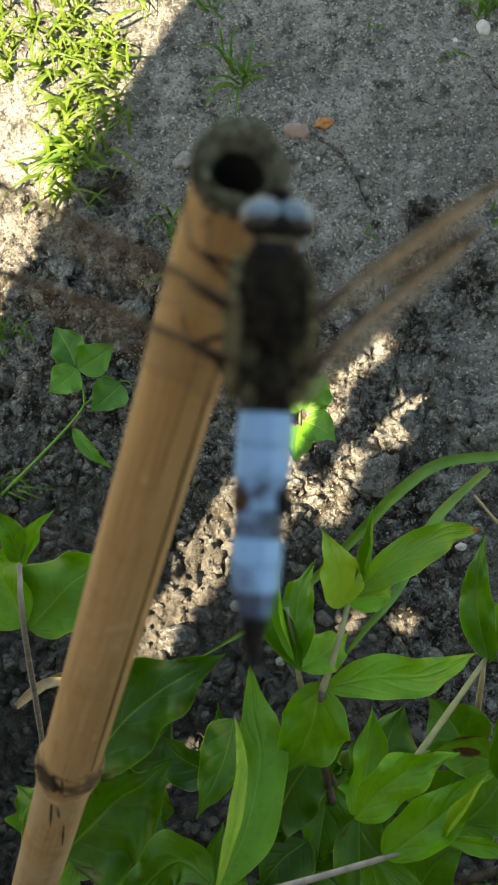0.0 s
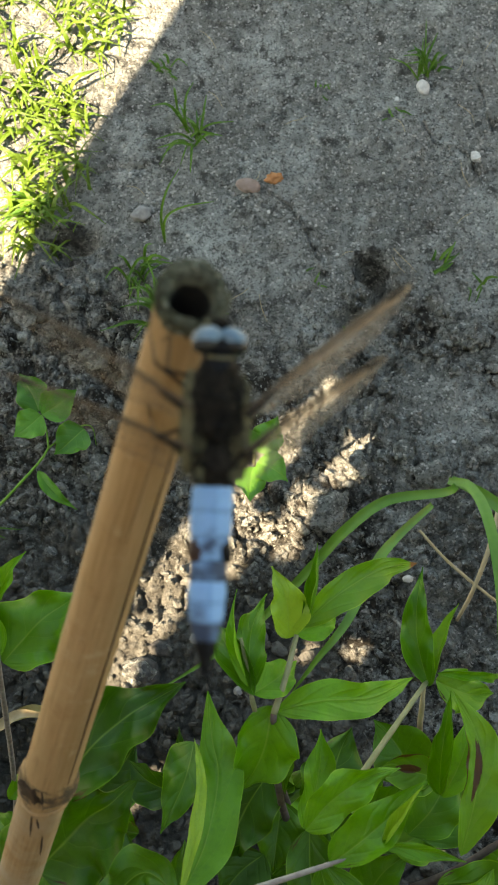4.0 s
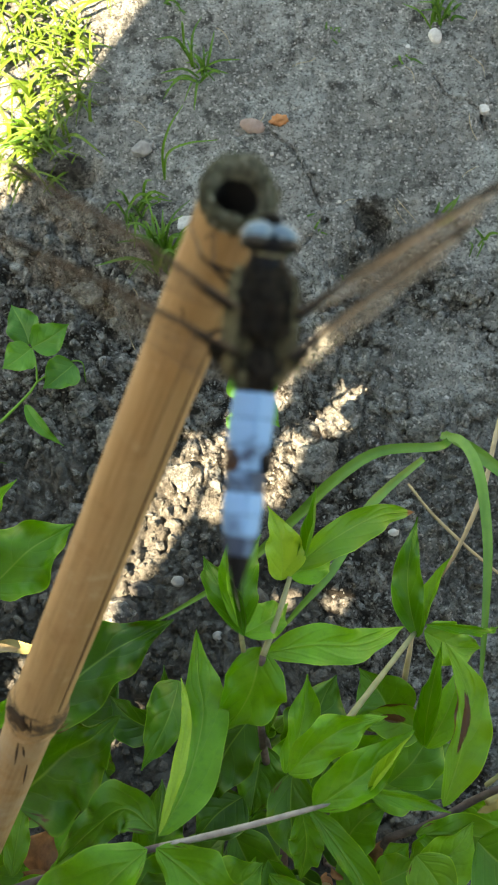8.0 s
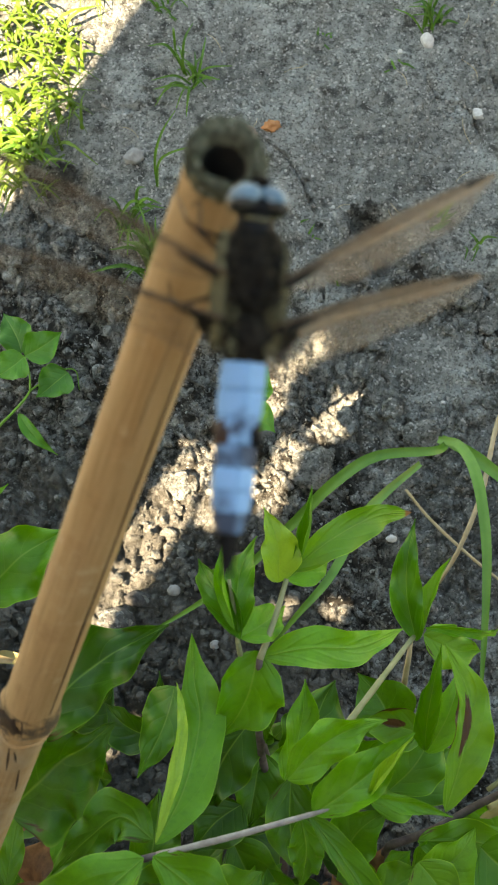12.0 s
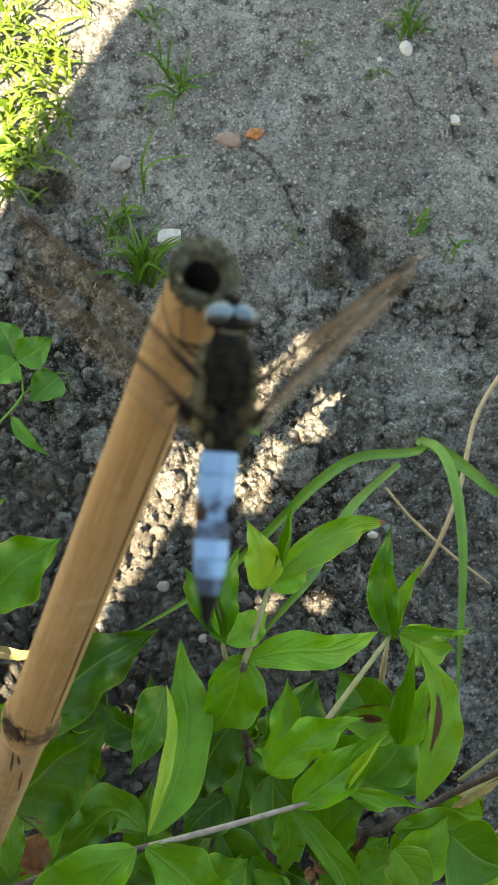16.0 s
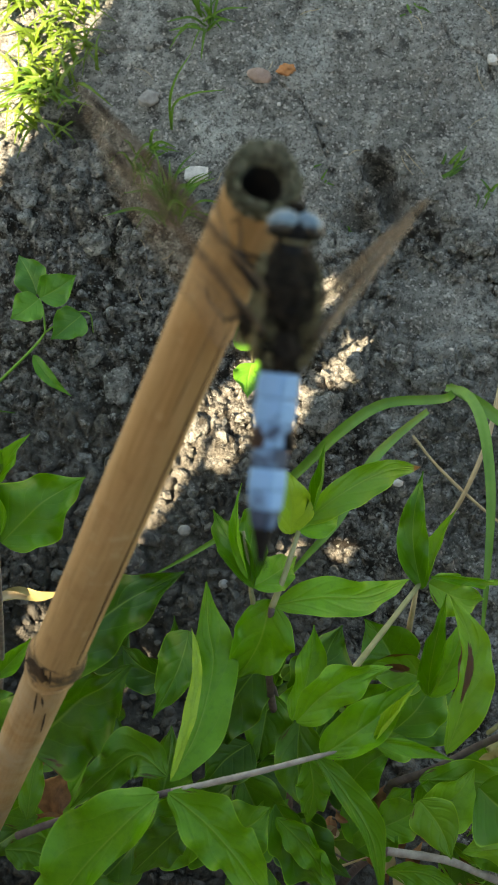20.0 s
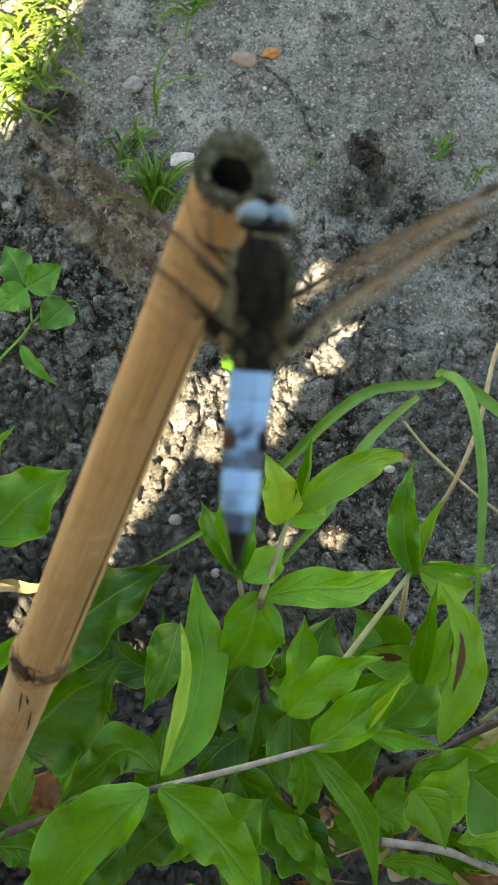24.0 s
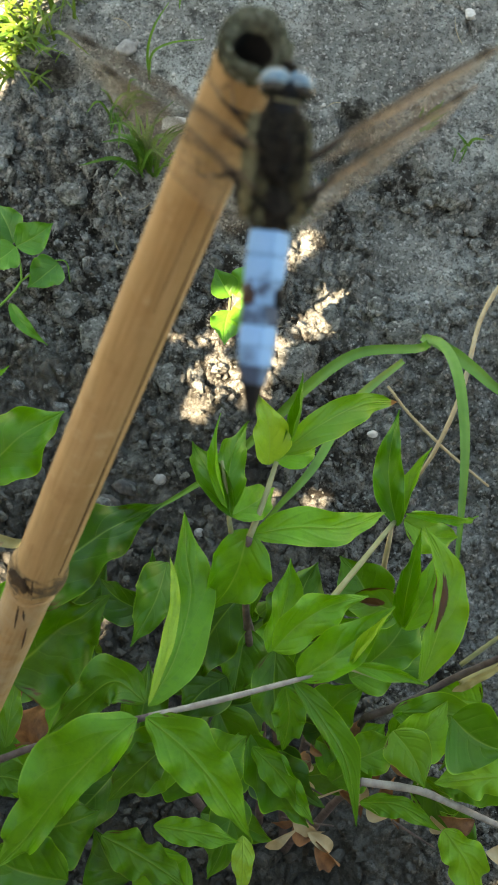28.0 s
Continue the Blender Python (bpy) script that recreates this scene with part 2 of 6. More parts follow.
def leaf_mat(name, dark, light, hurt=0.0, tip=0.0):
    """Smooth leaf with a pale midrib, a few arched side veins and light that shines through. hurt: brown patches; tip: a withered tip."""
    m = Mat(name)
    uv = m.n("SeparateXYZ")
    m.link(m.coords("UV"), uv.inputs[0])
    sway = m.math("MULTIPLY", m.math("SUBTRACT", m.noise(60.0, 2, 0.5), 0.5), 0.5)
    side = m.math("ABSOLUTE", m.math("SUBTRACT", uv.outputs[0], 0.5))
    rib = m.ramp(side, (0.004, (1, 1, 1)), (0.020, (0, 0, 0)))
    run = m.math("SUBTRACT", m.math("MULTIPLY", uv.outputs[1], 4.6), m.math("MULTIPLY", m.math("POWER", side, 1.25), 4.4))
    run = m.math("ADD", run, sway)
    vein = m.math("ABSOLUTE", m.math("SUBTRACT", m.math("FRACT", run), 0.5))
    veins = m.ramp(vein, (0.0, (1, 1, 1)), (0.035, (0, 0, 0)))
    fade = m.ramp(side, (0.30, (1, 1, 1)), (0.46, (0, 0, 0)))
    veins = m.mix(1.0, veins, fade, "MULTIPLY")
    lines = m.mix(1.0, rib, m.mix(0.38, (0, 0, 0), veins), "LIGHTEN")
    who = m.n("ObjectInfo").outputs["Random"]
    blot = m.noise(38.0, 4, 0.62)
    fleck = m.noise(420.0, 4, 0.7)
    c = m.mix(m.ramp(blot, (0.3, (0, 0, 0)), (0.7, (1, 1, 1))), dark, light)
    c = m.mix(m.math("MULTIPLY", who, 0.50), c, (light[0] * 1.30, light[1] * 1.08, light[2] * 1.1))
    c = m.mix(m.ramp(who, (0.25, (0.6, 0.6, 0.6)), (0.55, (0, 0, 0))), c, (dark[0] * 0.58, dark[1] * 0.58, dark[2] * 0.6))
    c = m.mix(m.ramp(m.noise(15.0, 3, 0.6), (0.52, (0, 0, 0)), (0.72, (0.45, 0.45, 0.45))), c, (light[0] * 1.35, light[1] * 1.12, light[2] * 1.1))
    c = m.mix(m.ramp(fleck, (0.30, (0.30, 0.30, 0.30)), (0.52, (0, 0, 0))), c, (dark[0] * 0.7, dark[1] * 0.7, dark[2] * 0.7))
    edge = m.ramp(side, (0.474, (0, 0, 0)), (0.494, (0.85, 0.85, 0.85)))
    c = m.mix(edge, c, (light[0] * 1.3 + 0.05, light[1] * 1.1 + 0.04, light[2] + 0.03))
    c = m.mix(m.mix(0.42, (0, 0, 0), lines), c, (0.28, 0.43, 0.12))
    if hurt:
        long = m.n("Mapping")
        long.inputs["Scale"].default_value = (1.0, 0.42, 1.0)
        m.link(m.coords("UV"), long.inputs["Vector"])
        long.inputs["Location"].default_value = (0.3, 1.7, 0.0)
        spot = m.noise(5.5, 5, 0.62, long.outputs[0])
        mask = m.ramp(m.math("ADD", spot, m.math("MULTIPLY", side, 0.30)), (0.80 - 0.13 * hurt, (0, 0, 0)), (0.85 - 0.13 * hurt, (1, 1, 1)))
        if hurt > 1.0:
            # one torn scar beside the midrib and a withered margin
            ragged = m.math("MULTIPLY", m.math("SUBTRACT", m.noise(9.0, 5, 0.65, long.outputs[0]), 0.5), 2.6)
            across = m.math("DIVIDE", m.math("SUBTRACT", uv.outputs[0], 0.56), 0.11)
            along = m.math("DIVIDE", m.math("SUBTRACT", uv.outputs[1], 0.50), 0.20)
            far = m.math("ADD", m.math("ADD", m.math("MULTIPLY", across, across), m.math("MULTIPLY", along, along)), ragged)
            scar = m.ramp(far, (0.75, (1, 1, 1)), (1.0, (0, 0, 0)))
            brim = m.math("ADD", m.math("ADD", uv.outputs[0], m.math("MULTIPLY", ragged, 0.05)), m.math("MULTIPLY", m.math("ABSOLUTE", m.math("SUBTRACT", uv.outputs[1], 0.55)), -0.45))
            mask = m.mix(1.0, scar, m.ramp(brim, (0.86, (0, 0, 0)), (0.90, (1, 1, 1))), "LIGHTEN")
        c = m.mix(mask, c, m.mix(blot, (0.030, 0.012, 0.005), (0.12, 0.045, 0.016)))
    if tip:
        end = m.math("ADD", uv.outputs[1], m.math("MULTIPLY", m.noise(90.0, 3), 0.12))
        c = m.mix(m.ramp(end, (0.975, (0, 0, 0)), (1.0, (1, 1, 1))), c, (0.20, 0.07, 0.02))
    c = m.mix(1.0, c, (0.87, 0.90, 0.60), "MULTIPLY")
    m.base(c)
    m.rough(m.ramp(m.noise(70.0, 4, 0.6), (0.3, (0.33, 0.33, 0.33)), (0.7, (0.48, 0.48, 0.48))), 0.34)
    groove = m.mix(1.0, m.ramp(side, (0.0, (1, 1, 1)), (0.07, (0, 0, 0))), m.mix(1.0, m.mix(0.45, (0, 0, 0), m.ramp(vein, (0.0, (1, 1, 1)), (0.22, (0, 0, 0)))), fade, "MULTIPLY"), "LIGHTEN")
    pucker = m.math("SUBTRACT", m.math("ADD", m.math("MULTIPLY", m.noise(110.0, 3), 0.9), m.math("MULTIPLY", fleck, 0.15)), groove)
    m.bump(pucker, 0.48, 0.0008)
    glow = m.n("BsdfTranslucent")
    m.link(m.mix(1.0, c, (1.1, 1.3, 0.25), "MULTIPLY"), glow.inputs["Color"])
    both = m.n("MixShader", Fac=0.20)
    m.link(m.b.outputs[0], both.inputs[1])
    m.link(glow.outputs[0], both.inputs[2])
    m.link(both.outputs[0], m.t.nodes["Material Output"].inputs[0])
    return m.m


def plain_mat(name, dark, light, rough=0.6, scale=300.0, relief=0.0003, spec=0.4, detail=4):
    m = Mat(name)
    f = m.noise(scale, detail, 0.6)
    m.base(m.mix(m.ramp(f, (0.3, (0, 0, 0)), (0.7, (1, 1, 1))), dark, light))
    m.bump(f, 0.6, relief)
    return m.rough(rough, spec)


def cane_mat(name, node=False, bleach=0.0):
    """Old bamboo: straw brown, long fine fibres, dark weather stains."""
    m = Mat(name)
    stretch = m.n("Mapping")
    stretch.inputs["Scale"].default_value = (1.0, 1.0, 0.035)
    m.link(m.coords(), stretch.inputs["Vector"])
    fibre = m.noise(1400.0, 4, 0.6, stretch.outputs[0])
    streak = m.noise(260.0, 3, 0.55, stretch.outputs[0])
    stain = m.noise(55.0, 5, 0.65)
    c = m.mix(m.ramp(streak, (0.3, (0, 0, 0)), (0.72, (1, 1, 1))), (0.385, 0.235, 0.108), (0.490, 0.325, 0.170))
    c = m.mix(m.ramp(fibre, (0.33, (0.34, 0.34, 0.34)), (0.5, (0, 0, 0))), c, (0.22, 0.115, 0.042))
    c = m.mix(m.ramp(fibre, (0.54, (0, 0, 0)), (0.70, (0.4, 0.4, 0.4))), c, (0.56, 0.39, 0.22))
    c = m.mix(m.ramp(stain, (0.56, (0, 0, 0)), (0.78, (0.5, 0.5, 0.5))), c, (0.25, 0.10, 0.03))
    if bleach:
        c = m.mix(m.ramp(stain, (0.35, (bleach, bleach, bleach)), (0.6, (0, 0, 0))), c, (0.47, 0.37, 0.26))
    mottle = m.noise(150.0, 5, 0.7)
    c = m.mix(m.ramp(mottle, (0.62, (0, 0, 0)), (0.78, (0.5, 0.5, 0.5))), c, (0.19, 0.105, 0.045))
    c = m.mix(m.ramp(mottle, (0.30, (0.6, 0.6, 0.6)), (0.42, (0, 0, 0))), c, (0.54, 0.42, 0.27))
    if node:
        c = m.mix(m.ramp(m.noise(170.0, 4, 0.7), (0.43, (0, 0, 0)), (0.57, (0.9, 0.9, 0.9))), c, (0.07, 0.052, 0.038))
    m.base(c)
    m.bump(m.math("ADD", fibre, m.math("ADD", streak, mottle)), 0.4, 0.0004)
    return m.rough(0.62, 0.22)


def wing_mat(name, tint, clear):
    """Clear wing skin with a net of fine dark veins, and a soft sheen."""
    m = Mat(name)
    net = m.n("TexVoronoi", Scale=1050.0)
    net.feature = "DISTANCE_TO_EDGE"
    m.link(m.coords(), net.inputs["Vector"])
    lines = m.ramp(net.outputs["Distance"], (0.012, (1, 1, 1)), (0.05, (0, 0, 0)))
    m.base(m.mix(lines, tint, (0.05, 0.03, 0.018)))
    m.rough(0.22, 0.9)
    see = m.n("BsdfTransparent")
    see.inputs[0].default_value = (0.96, 0.94, 0.9, 1.0)
    both = m.n("MixShader")
    m.link(m.math("ADD", m.math("MULTIPLY", lines, 0.5), 1.0 - clear), both.inputs[0])
    m.link(see.outputs[0], both.inputs[1])
    m.link(m.b.outputs[0], both.inputs[2])
    m.link(both.outputs[0], m.t.nodes["Material Output"].inputs[0])
    return m.m


def pruinose_mat(name, dusk, side=(0.30, 0.12, 0.03)):
    """Abdomen skin: pale blue bloom, dusky where it has rubbed off."""
    m = Mat(name)
    f = m.noise(260.0, 5, 0.65)
    c = m.mix(m.ramp(f, (0.35 + 0.25 * (1 - dusk), (0, 0, 0)), (0.8, (1, 1, 1))), (0.195, 0.385, 0.65), (0.05, 0.09, 0.17))
    if dusk:
        worn = m.ramp(m.noise(230.0, 4, 0.6), (0.74 - 0.5 * dusk, (0, 0, 0)), (0.82 - 0.4 * dusk, (0.93, 0.93, 0.93)))
        c = m.mix(worn, c, m.mix(f, (0.010, 0.014, 0.026), (0.04, 0.060, 0.11)))
    m.base(c)
    m.bump(m.noise(900.0, 3), 0.25, 0.00015)
    return m.rough(0.55, 0.35)


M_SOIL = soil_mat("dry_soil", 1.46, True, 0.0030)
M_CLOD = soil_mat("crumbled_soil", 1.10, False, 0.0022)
M_LUMP = soil_mat("lump_of_soil", 1.40, False, 0.0035)
M_LEAF = leaf_mat("green_leaf", (0.070, 0.225, 0.011), (0.140, 0.375, 0.020))
M_LEAF_SCAR = leaf_mat("scarred_leaf", (0.110, 0.285, 0.015), (0.190, 0.410, 0.026), hurt=1.45)
M_LEAF_TIP = leaf_mat("leaf_with_withered_tip", (0.110, 0.290, 0.015), (0.190, 0.420, 0.026), hurt=0.15, tip=1.0)
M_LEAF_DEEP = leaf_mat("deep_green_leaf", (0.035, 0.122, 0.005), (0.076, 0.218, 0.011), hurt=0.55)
M_LEAF_MID = leaf_mat("mid_green_leaf", (0.052, 0.180, 0.007), (0.109, 0.311, 0.014), hurt=0.35)
M_LEAF_PALE = leaf_mat("pale_underside_and_sunlit_margin", (0.195, 0.372, 0.044), (0.290, 0.480, 0.069))
M_LEAF_DEAD = plain_mat("dead_leaf", (0.07, 0.026, 0.010), (0.36, 0.17, 0.07), 0.7, 130.0, 0.0005)
M_LEAF_LIGHT = leaf_mat("light_green_leaf", (0.120, 0.310, 0.022), (0.200, 0.430, 0.042), hurt=0.6)
M_WEED = leaf_mat("weed_leaf", (0.055, 0.205, 0.024), (0.095, 0.285, 0.036))
M_GRASS = leaf_mat("grass_blade", (0.052, 0.155, 0.022), (0.105, 0.230, 0.040))
M_LAWN = leaf_mat("sunlit_grass_blade", (0.052, 0.115, 0.014), (0.120, 0.200, 0.034))
M_BLADE = plain_mat("strap_leaf", (0.066, 0.170, 0.014), (0.118, 0.255, 0.028), 0.40, 60.0, 0.0002)
M_TWIG = plain_mat("grey_purple_bark", (0.20, 0.175, 0.165), (0.38, 0.35, 0.31), 0.7, 240.0)
M_BARK = plain_mat("dark_bark", (0.065, 0.045, 0.045), (0.15, 0.115, 0.11), 0.75, 220.0)
M_STEM = plain_mat("pale_green_stem", (0.19, 0.21, 0.09), (0.30, 0.29, 0.16), 0.6, 160.0)
M_STRAW = plain_mat("dry_straw", (0.33, 0.25, 0.13), (0.50, 0.41, 0.25), 0.6, 150.0)
M_YELLOW = plain_mat("yellowed_leaf", (0.26, 0.21, 0.07), (0.42, 0.36, 0.16), 0.6, 90.0)
M_CANE = cane_mat("weathered_bamboo")
M_CANE_LOW = cane_mat("bleached_bamboo", False, 0.85)
M_NODE = cane_mat("stained_bamboo_node", True)
M_RIM = plain_mat("mossy_cut_bamboo", (0.008, 0.009, 0.004), (0.135, 0.132, 0.092), 0.95, 620.0, 0.0006, 0.1, 6)
def moss_mat(name):
    """Dark grey-green crumbs, a few of them pale."""
    m = Mat(name)
    m.base(m.ramp(m.n("NewGeometry").outputs["Random Per Island"], (0.0, (0.016, 0.018, 0.010)), (0.45, (0.065, 0.068, 0.040)), (0.80, (0.14, 0.145, 0.095)), (1.0, (0.34, 0.33, 0.26))))
    return m.rough(0.95, 0.1)


M_MOSS = moss_mat("grey_green_moss")
M_HOLE = plain_mat("dark_bamboo_pith", (0.003, 0.0025, 0.002), (0.010, 0.008, 0.006), 0.95, 500.0)
M_CRACK = plain_mat("dark_split", (0.03, 0.018, 0.01), (0.07, 0.04, 0.02), 0.9, 500.0)
M_STONE = plain_mat("pinkish_stone", (0.20, 0.14, 0.11), (0.33, 0.25, 0.21), 0.8, 130.0)
M_BRICK = plain_mat("orange_brick", (0.30, 0.12, 0.045), (0.46, 0.22, 0.09), 0.9, 300.0)
M_DARKSTONE = plain_mat("dark_grey_stone", (0.026, 0.024, 0.022), (0.085, 0.080, 0.072), 0.9, 420.0, 0.0012)
M_CHALK = plain_mat("white_stone", (0.36, 0.35, 0.32), (0.60, 0.59, 0.55), 0.9, 260.0)
M_GREYSTONE = plain_mat("grey_stone", (0.17, 0.165, 0.15), (0.30, 0.29, 0.27), 0.9, 180.0)
M_CHITIN = plain_mat("black_chitin", (0.0013, 0.0014, 0.0018), (0.0045, 0.0045, 0.0055), 0.5, 700.0, 0.0002, 0.15)
M_BROWN = plain_mat("dark_brown_fur", (0.0015, 0.0014, 0.0013), (0.026, 0.0215, 0.017), 0.9, 650.0, 0.0006, 0.08, 6)
M_HAIR = plain_mat("brown_hair", (0.006, 0.005, 0.0045), (0.095, 0.086, 0.062), 0.9, 500.0, 0.0001, 0.1)
M_FUR = plain_mat("yellowish_fur", (0.045, 0.040, 0.024), (0.23, 0.205, 0.115), 0.9, 1300.0, 0.0006, 0.2, 6)
M_EYE = plain_mat("blue_grey_eye", (0.060, 0.125, 0.185), (0.14, 0.235, 0.31), 0.28, 180.0, 0.00002, 0.6)
M_EYE_DARK = plain_mat("dark_eye", (0.012, 0.012, 0.012), (0.035, 0.034, 0.030), 0.25, 400.0, 0.00002)
M_BLOOM = pruinose_mat("pale_blue_bloom", 0.0)
M_BLOOM_LIGHT = pruinose_mat("lightly_worn_blue_bloom", 0.40)
M_BLOOM_MID = pruinose_mat("worn_blue_bloom", 0.68)
M_BLOOM_DARK = pruinose_mat("blue_black_bloom", 0.85)
M_RUST = plain_mat("rust_brown_chitin", (0.02, 0.007, 0.004), (0.06, 0.022, 0.010), 0.5, 500.0)
# lit and unlit copies of one wing: the sheen is in tint and opacity
M_WING_LIT = wing_mat("lit_wing_skin", (0.70, 0.60, 0.50), 0.66)
M_WING_UNLIT = wing_mat("unlit_wing_skin", (0.68, 0.60, 0.50), 0.90)
M_WING_FRONT_LIT = wing_mat("lit_amber_wing_front", (0.62, 0.45, 0.31), 0.44)
M_WING_FRONT_UNLIT = wing_mat("unlit_wing_front", (0.30, 0.23, 0.17), 0.86)
M_WING_BASE = wing_mat("dark_wing_base", (0.03, 0.018, 0.010), 0.10)
M_VEIN = plain_mat("wing_vein", (0.03, 0.019, 0.011), (0.10, 0.065, 0.036), 0.5, 600.0)
M_BOARD = plain_mat("weathered_board", (0.20, 0.16, 0.12), (0.38, 0.32, 0.25), 0.8, 14.0)


# ---- helpers of this scene
def mesh_of(bm, mat, smooth=True):
    me = bpy.data.meshes.new("mesh")
    bm.to_mesh(me)
    bm.free()
    me.materials.append(mat)
    if smooth:
        me.polygons.foreach_set("use_smooth", [True] * len(me.polygons))
    return me


def part(name, bm, mat, parent, label="", smooth=True):
    ob = new(name, mesh_of(bm, mat, smooth))
    ob.parent = parent
    return tagged(ob, label)


def thing(name, label, category, group="", at=(0, 0, 0)):
    ob = new(name)
    ob.location = at
    ob.empty_display_size = 0.01
    return tagged(ob, label, category, group)


def spline(points, n):
    """n points on a smooth line through the given ones."""
    p = [Vector(q) for q in points]
    p = [p[0] * 2 - p[1]] + p + [p[-1] * 2 - p[-2]]
    out = []
    for k in range(n):
        x = k / (n - 1) * (len(p) - 3)
        i = min(int(x), len(p) - 4)
        u = x - i
        a, b, c, d = p[i:i + 4]
        out.append(0.5 * ((2 * b) + (c - a) * u + (2 * a - 5 * b + 4 * c - d) * u * u + (3 * b - a - 3 * c + d) * u ** 3))
    return out


def tube(bm, points, radii, sides=8, n=None, wobble=0.0):
    """A closed round tube along a smooth line, with radii given from end to end."""
    path = spline(points, n or max(4, 4 * len(points)))
    rings = []
    up = Vector((0.31, 0.22, 0.93))
    for k, p in enumerate(path):
        d = (path[min(k + 1, len(path) - 1)] - path[max(k - 1, 0)]).normalized()
        a = d.cross(up).normalized()
        b = d.cross(a)
        x = k / (len(path) - 1) * (len(radii) - 1)
        i = min(int(x), len(radii) - 2)
        r = radii[i] + (radii[i + 1] - radii[i]) * (x - i)
        r *= 1 + wobble * noise.noise(p * 160)
        rings.append([bm.verts.new(p + r * (math.cos(t) * a + math.sin(t) * b)) for t in (2 * math.pi * j / sides for j in range(sides))])
    for r, s in zip(rings, rings[1:]):
        for j in range(sides):
            bm.faces.new((r[j], r[(j + 1) % sides], s[(j + 1) % sides], s[j]))
    bm.faces.new(rings[0][::-1])
    bm.faces.new(rings[-1])
    return bm


def blob(bm, centre, size, turn=None, level=2, rough=0.0, freq=300.0, seed=0.0):
    """An uneven rounded lump."""
    made = bmesh.ops.create_icosphere(bm, subdivisions=level, radius=1.0)["verts"]
    for v in made:
        k = 1 + rough * noise.noise(v.co * freq + Vector((seed, seed * 1.7, 0)))
        p = Vector((v.co.x * size[0], v.co.y * size[1], v.co.z * size[2])) * k
        v.co = Vector(centre) + (turn @ p if turn else p)
    return made




def leaf(owner, base, tip, width, roll, fold, sag, mat=None, loose=1.0, bow=None):
    """A pointed oval leaf from its stalk to its tip: folded along the midrib, arched, with a wavy margin. bow: how far it swings sideways."""
    base, tip = Vector(base), Vector(tip)
    rnd = random.Random(int(base.x * 1e4) * 7919 + int(base.y * 1e4) * 104729 + int(tip.x * 1e4) * 31 + int(tip.z * 1e4))
    run = tip - base
    ln = run.length
    d = run.normalized()
    up = Vector((0.0, -0.22, 0.97))
    up = (up - up.dot(d) * d).normalized()
    side = d.cross(up)
    a = radians(roll + rnd.uniform(-14, 14) * loose)
    fold = fold + rnd.uniform(2, 22) * loose
    up, side = math.cos(a) * up + math.sin(a) * side, math.cos(a) * side - math.sin(a) * up
    bm = bmesh.new()
    uv = bm.loops.layers.uv.new("UVMap")
    rows, half = 36, 5
    swing = rnd.uniform(-0.20, 0.20) if bow is None else bow
    phase = rnd.uniform(0, 6.3)
    big = min(1.0, ln / 0.045)
    waves = rnd.uniform(2.0, 3.7) * (0.45 + 0.55 * big)
    amp = rnd.uniform(0.18, 0.34) * width * big * (0.8 + 0.5 * big)
    twist = radians(rnd.uniform(-26, 26)) * big * loose
    cup = rnd.uniform(-0.25, 0.35)
    hook = rnd.uniform(-0.09, 0.09) * big
    curl = rnd.choice((0.0, 0.0, 0.35, 0.6)) * rnd.choice((-1, 1)) * big * loose
    up0, side0 = up, side
    grid = []
    for i in range(rows + 1):
        s = i / rows
        ta = twist * (s - 0.4)
        up, side = math.cos(ta) * up0 + math.sin(ta) * side0, math.cos(ta) * side0 - math.sin(ta) * up0
        w = width * 0.70 * (math.sin(math.pi * min(1.0, s) ** 0.74) ** 0.82) * (1 - 0.18 * s) * (1 - 0.55 * (max(0.0, s - 0.58) / 0.42) ** 1.6)
        w = max(w, 0.00035)
        mid = base + d * (ln * s) + side * (swing * ln * math.sin(math.pi * s) * 0.5) + up * (sag * ln * (math.sin(math.pi * s) * 0.55 - 0.7 * s * s * s * 0.4) + 0.022 * ln * math.sin(7.5 * s + phase) * s) + side * (hook * ln * s ** 4)
        row = []
        for j in range(-half, half + 1):
            u = j / half
            q = abs(u)
            bend = radians(fold) * (0.5 + 0.5 * q)
            x = u * w * math.cos(bend) * (1 + 0.035 * math.sin(waves * (5.1 if u > 0 else 6.3) * s + 2.0 * phase + (2.4 if u > 0 else 0.0)) + 0.008 * big * math.sin(waves * 13.0 * s + (1.3 if u > 0 else 4.0) * phase))
            z = q * w * math.sin(bend) + (cup - 0.12) * w * q * q * q
            if u * curl > 0:
                z += abs(curl) * w * q ** 4 * math.sin(math.pi * s) ** 2
                x *= 1 - 0.45 * abs(curl) * q ** 3
            z += amp * q ** 3 * math.sin(math.pi * s) ** 1.2 * math.sin(waves * 2 * math.pi * s + phase + (1.7 if u > 0 else 0) + 1.5 * math.sin(3 * s + phase))
            z += 0.014 * width * big * math.sin(math.pi * q) * math.sin(2 * math.pi * (4.6 * s - 4.4 * (0.5 * q) ** 1.25)) * math.sin(math.pi * s)
            z += 0.16 * width * big * noise.noise(Vector((2.1 * u * width / 0.02 + 9.0 * phase, 3.4 * s * ln / 0.04, phase))) * math.sin(math.pi * s) ** 0.6
            row.append((bm.verts.new(mid + side * x + up * z), (0.5 + 0.5 * u, s)))
        grid.append(row)
    for i in range(rows):
        for j in range(2 * half):
            c = (grid[i][j], grid[i][j + 1], grid[i + 1][j + 1], grid[i + 1][j])
            f = bm.faces.new([v for v, _ in c])
            for loop, (_, t) in zip(f.loops, c):
                loop[uv].uv = t
    return part("leaf", bm, mat or M_LEAF, owner)


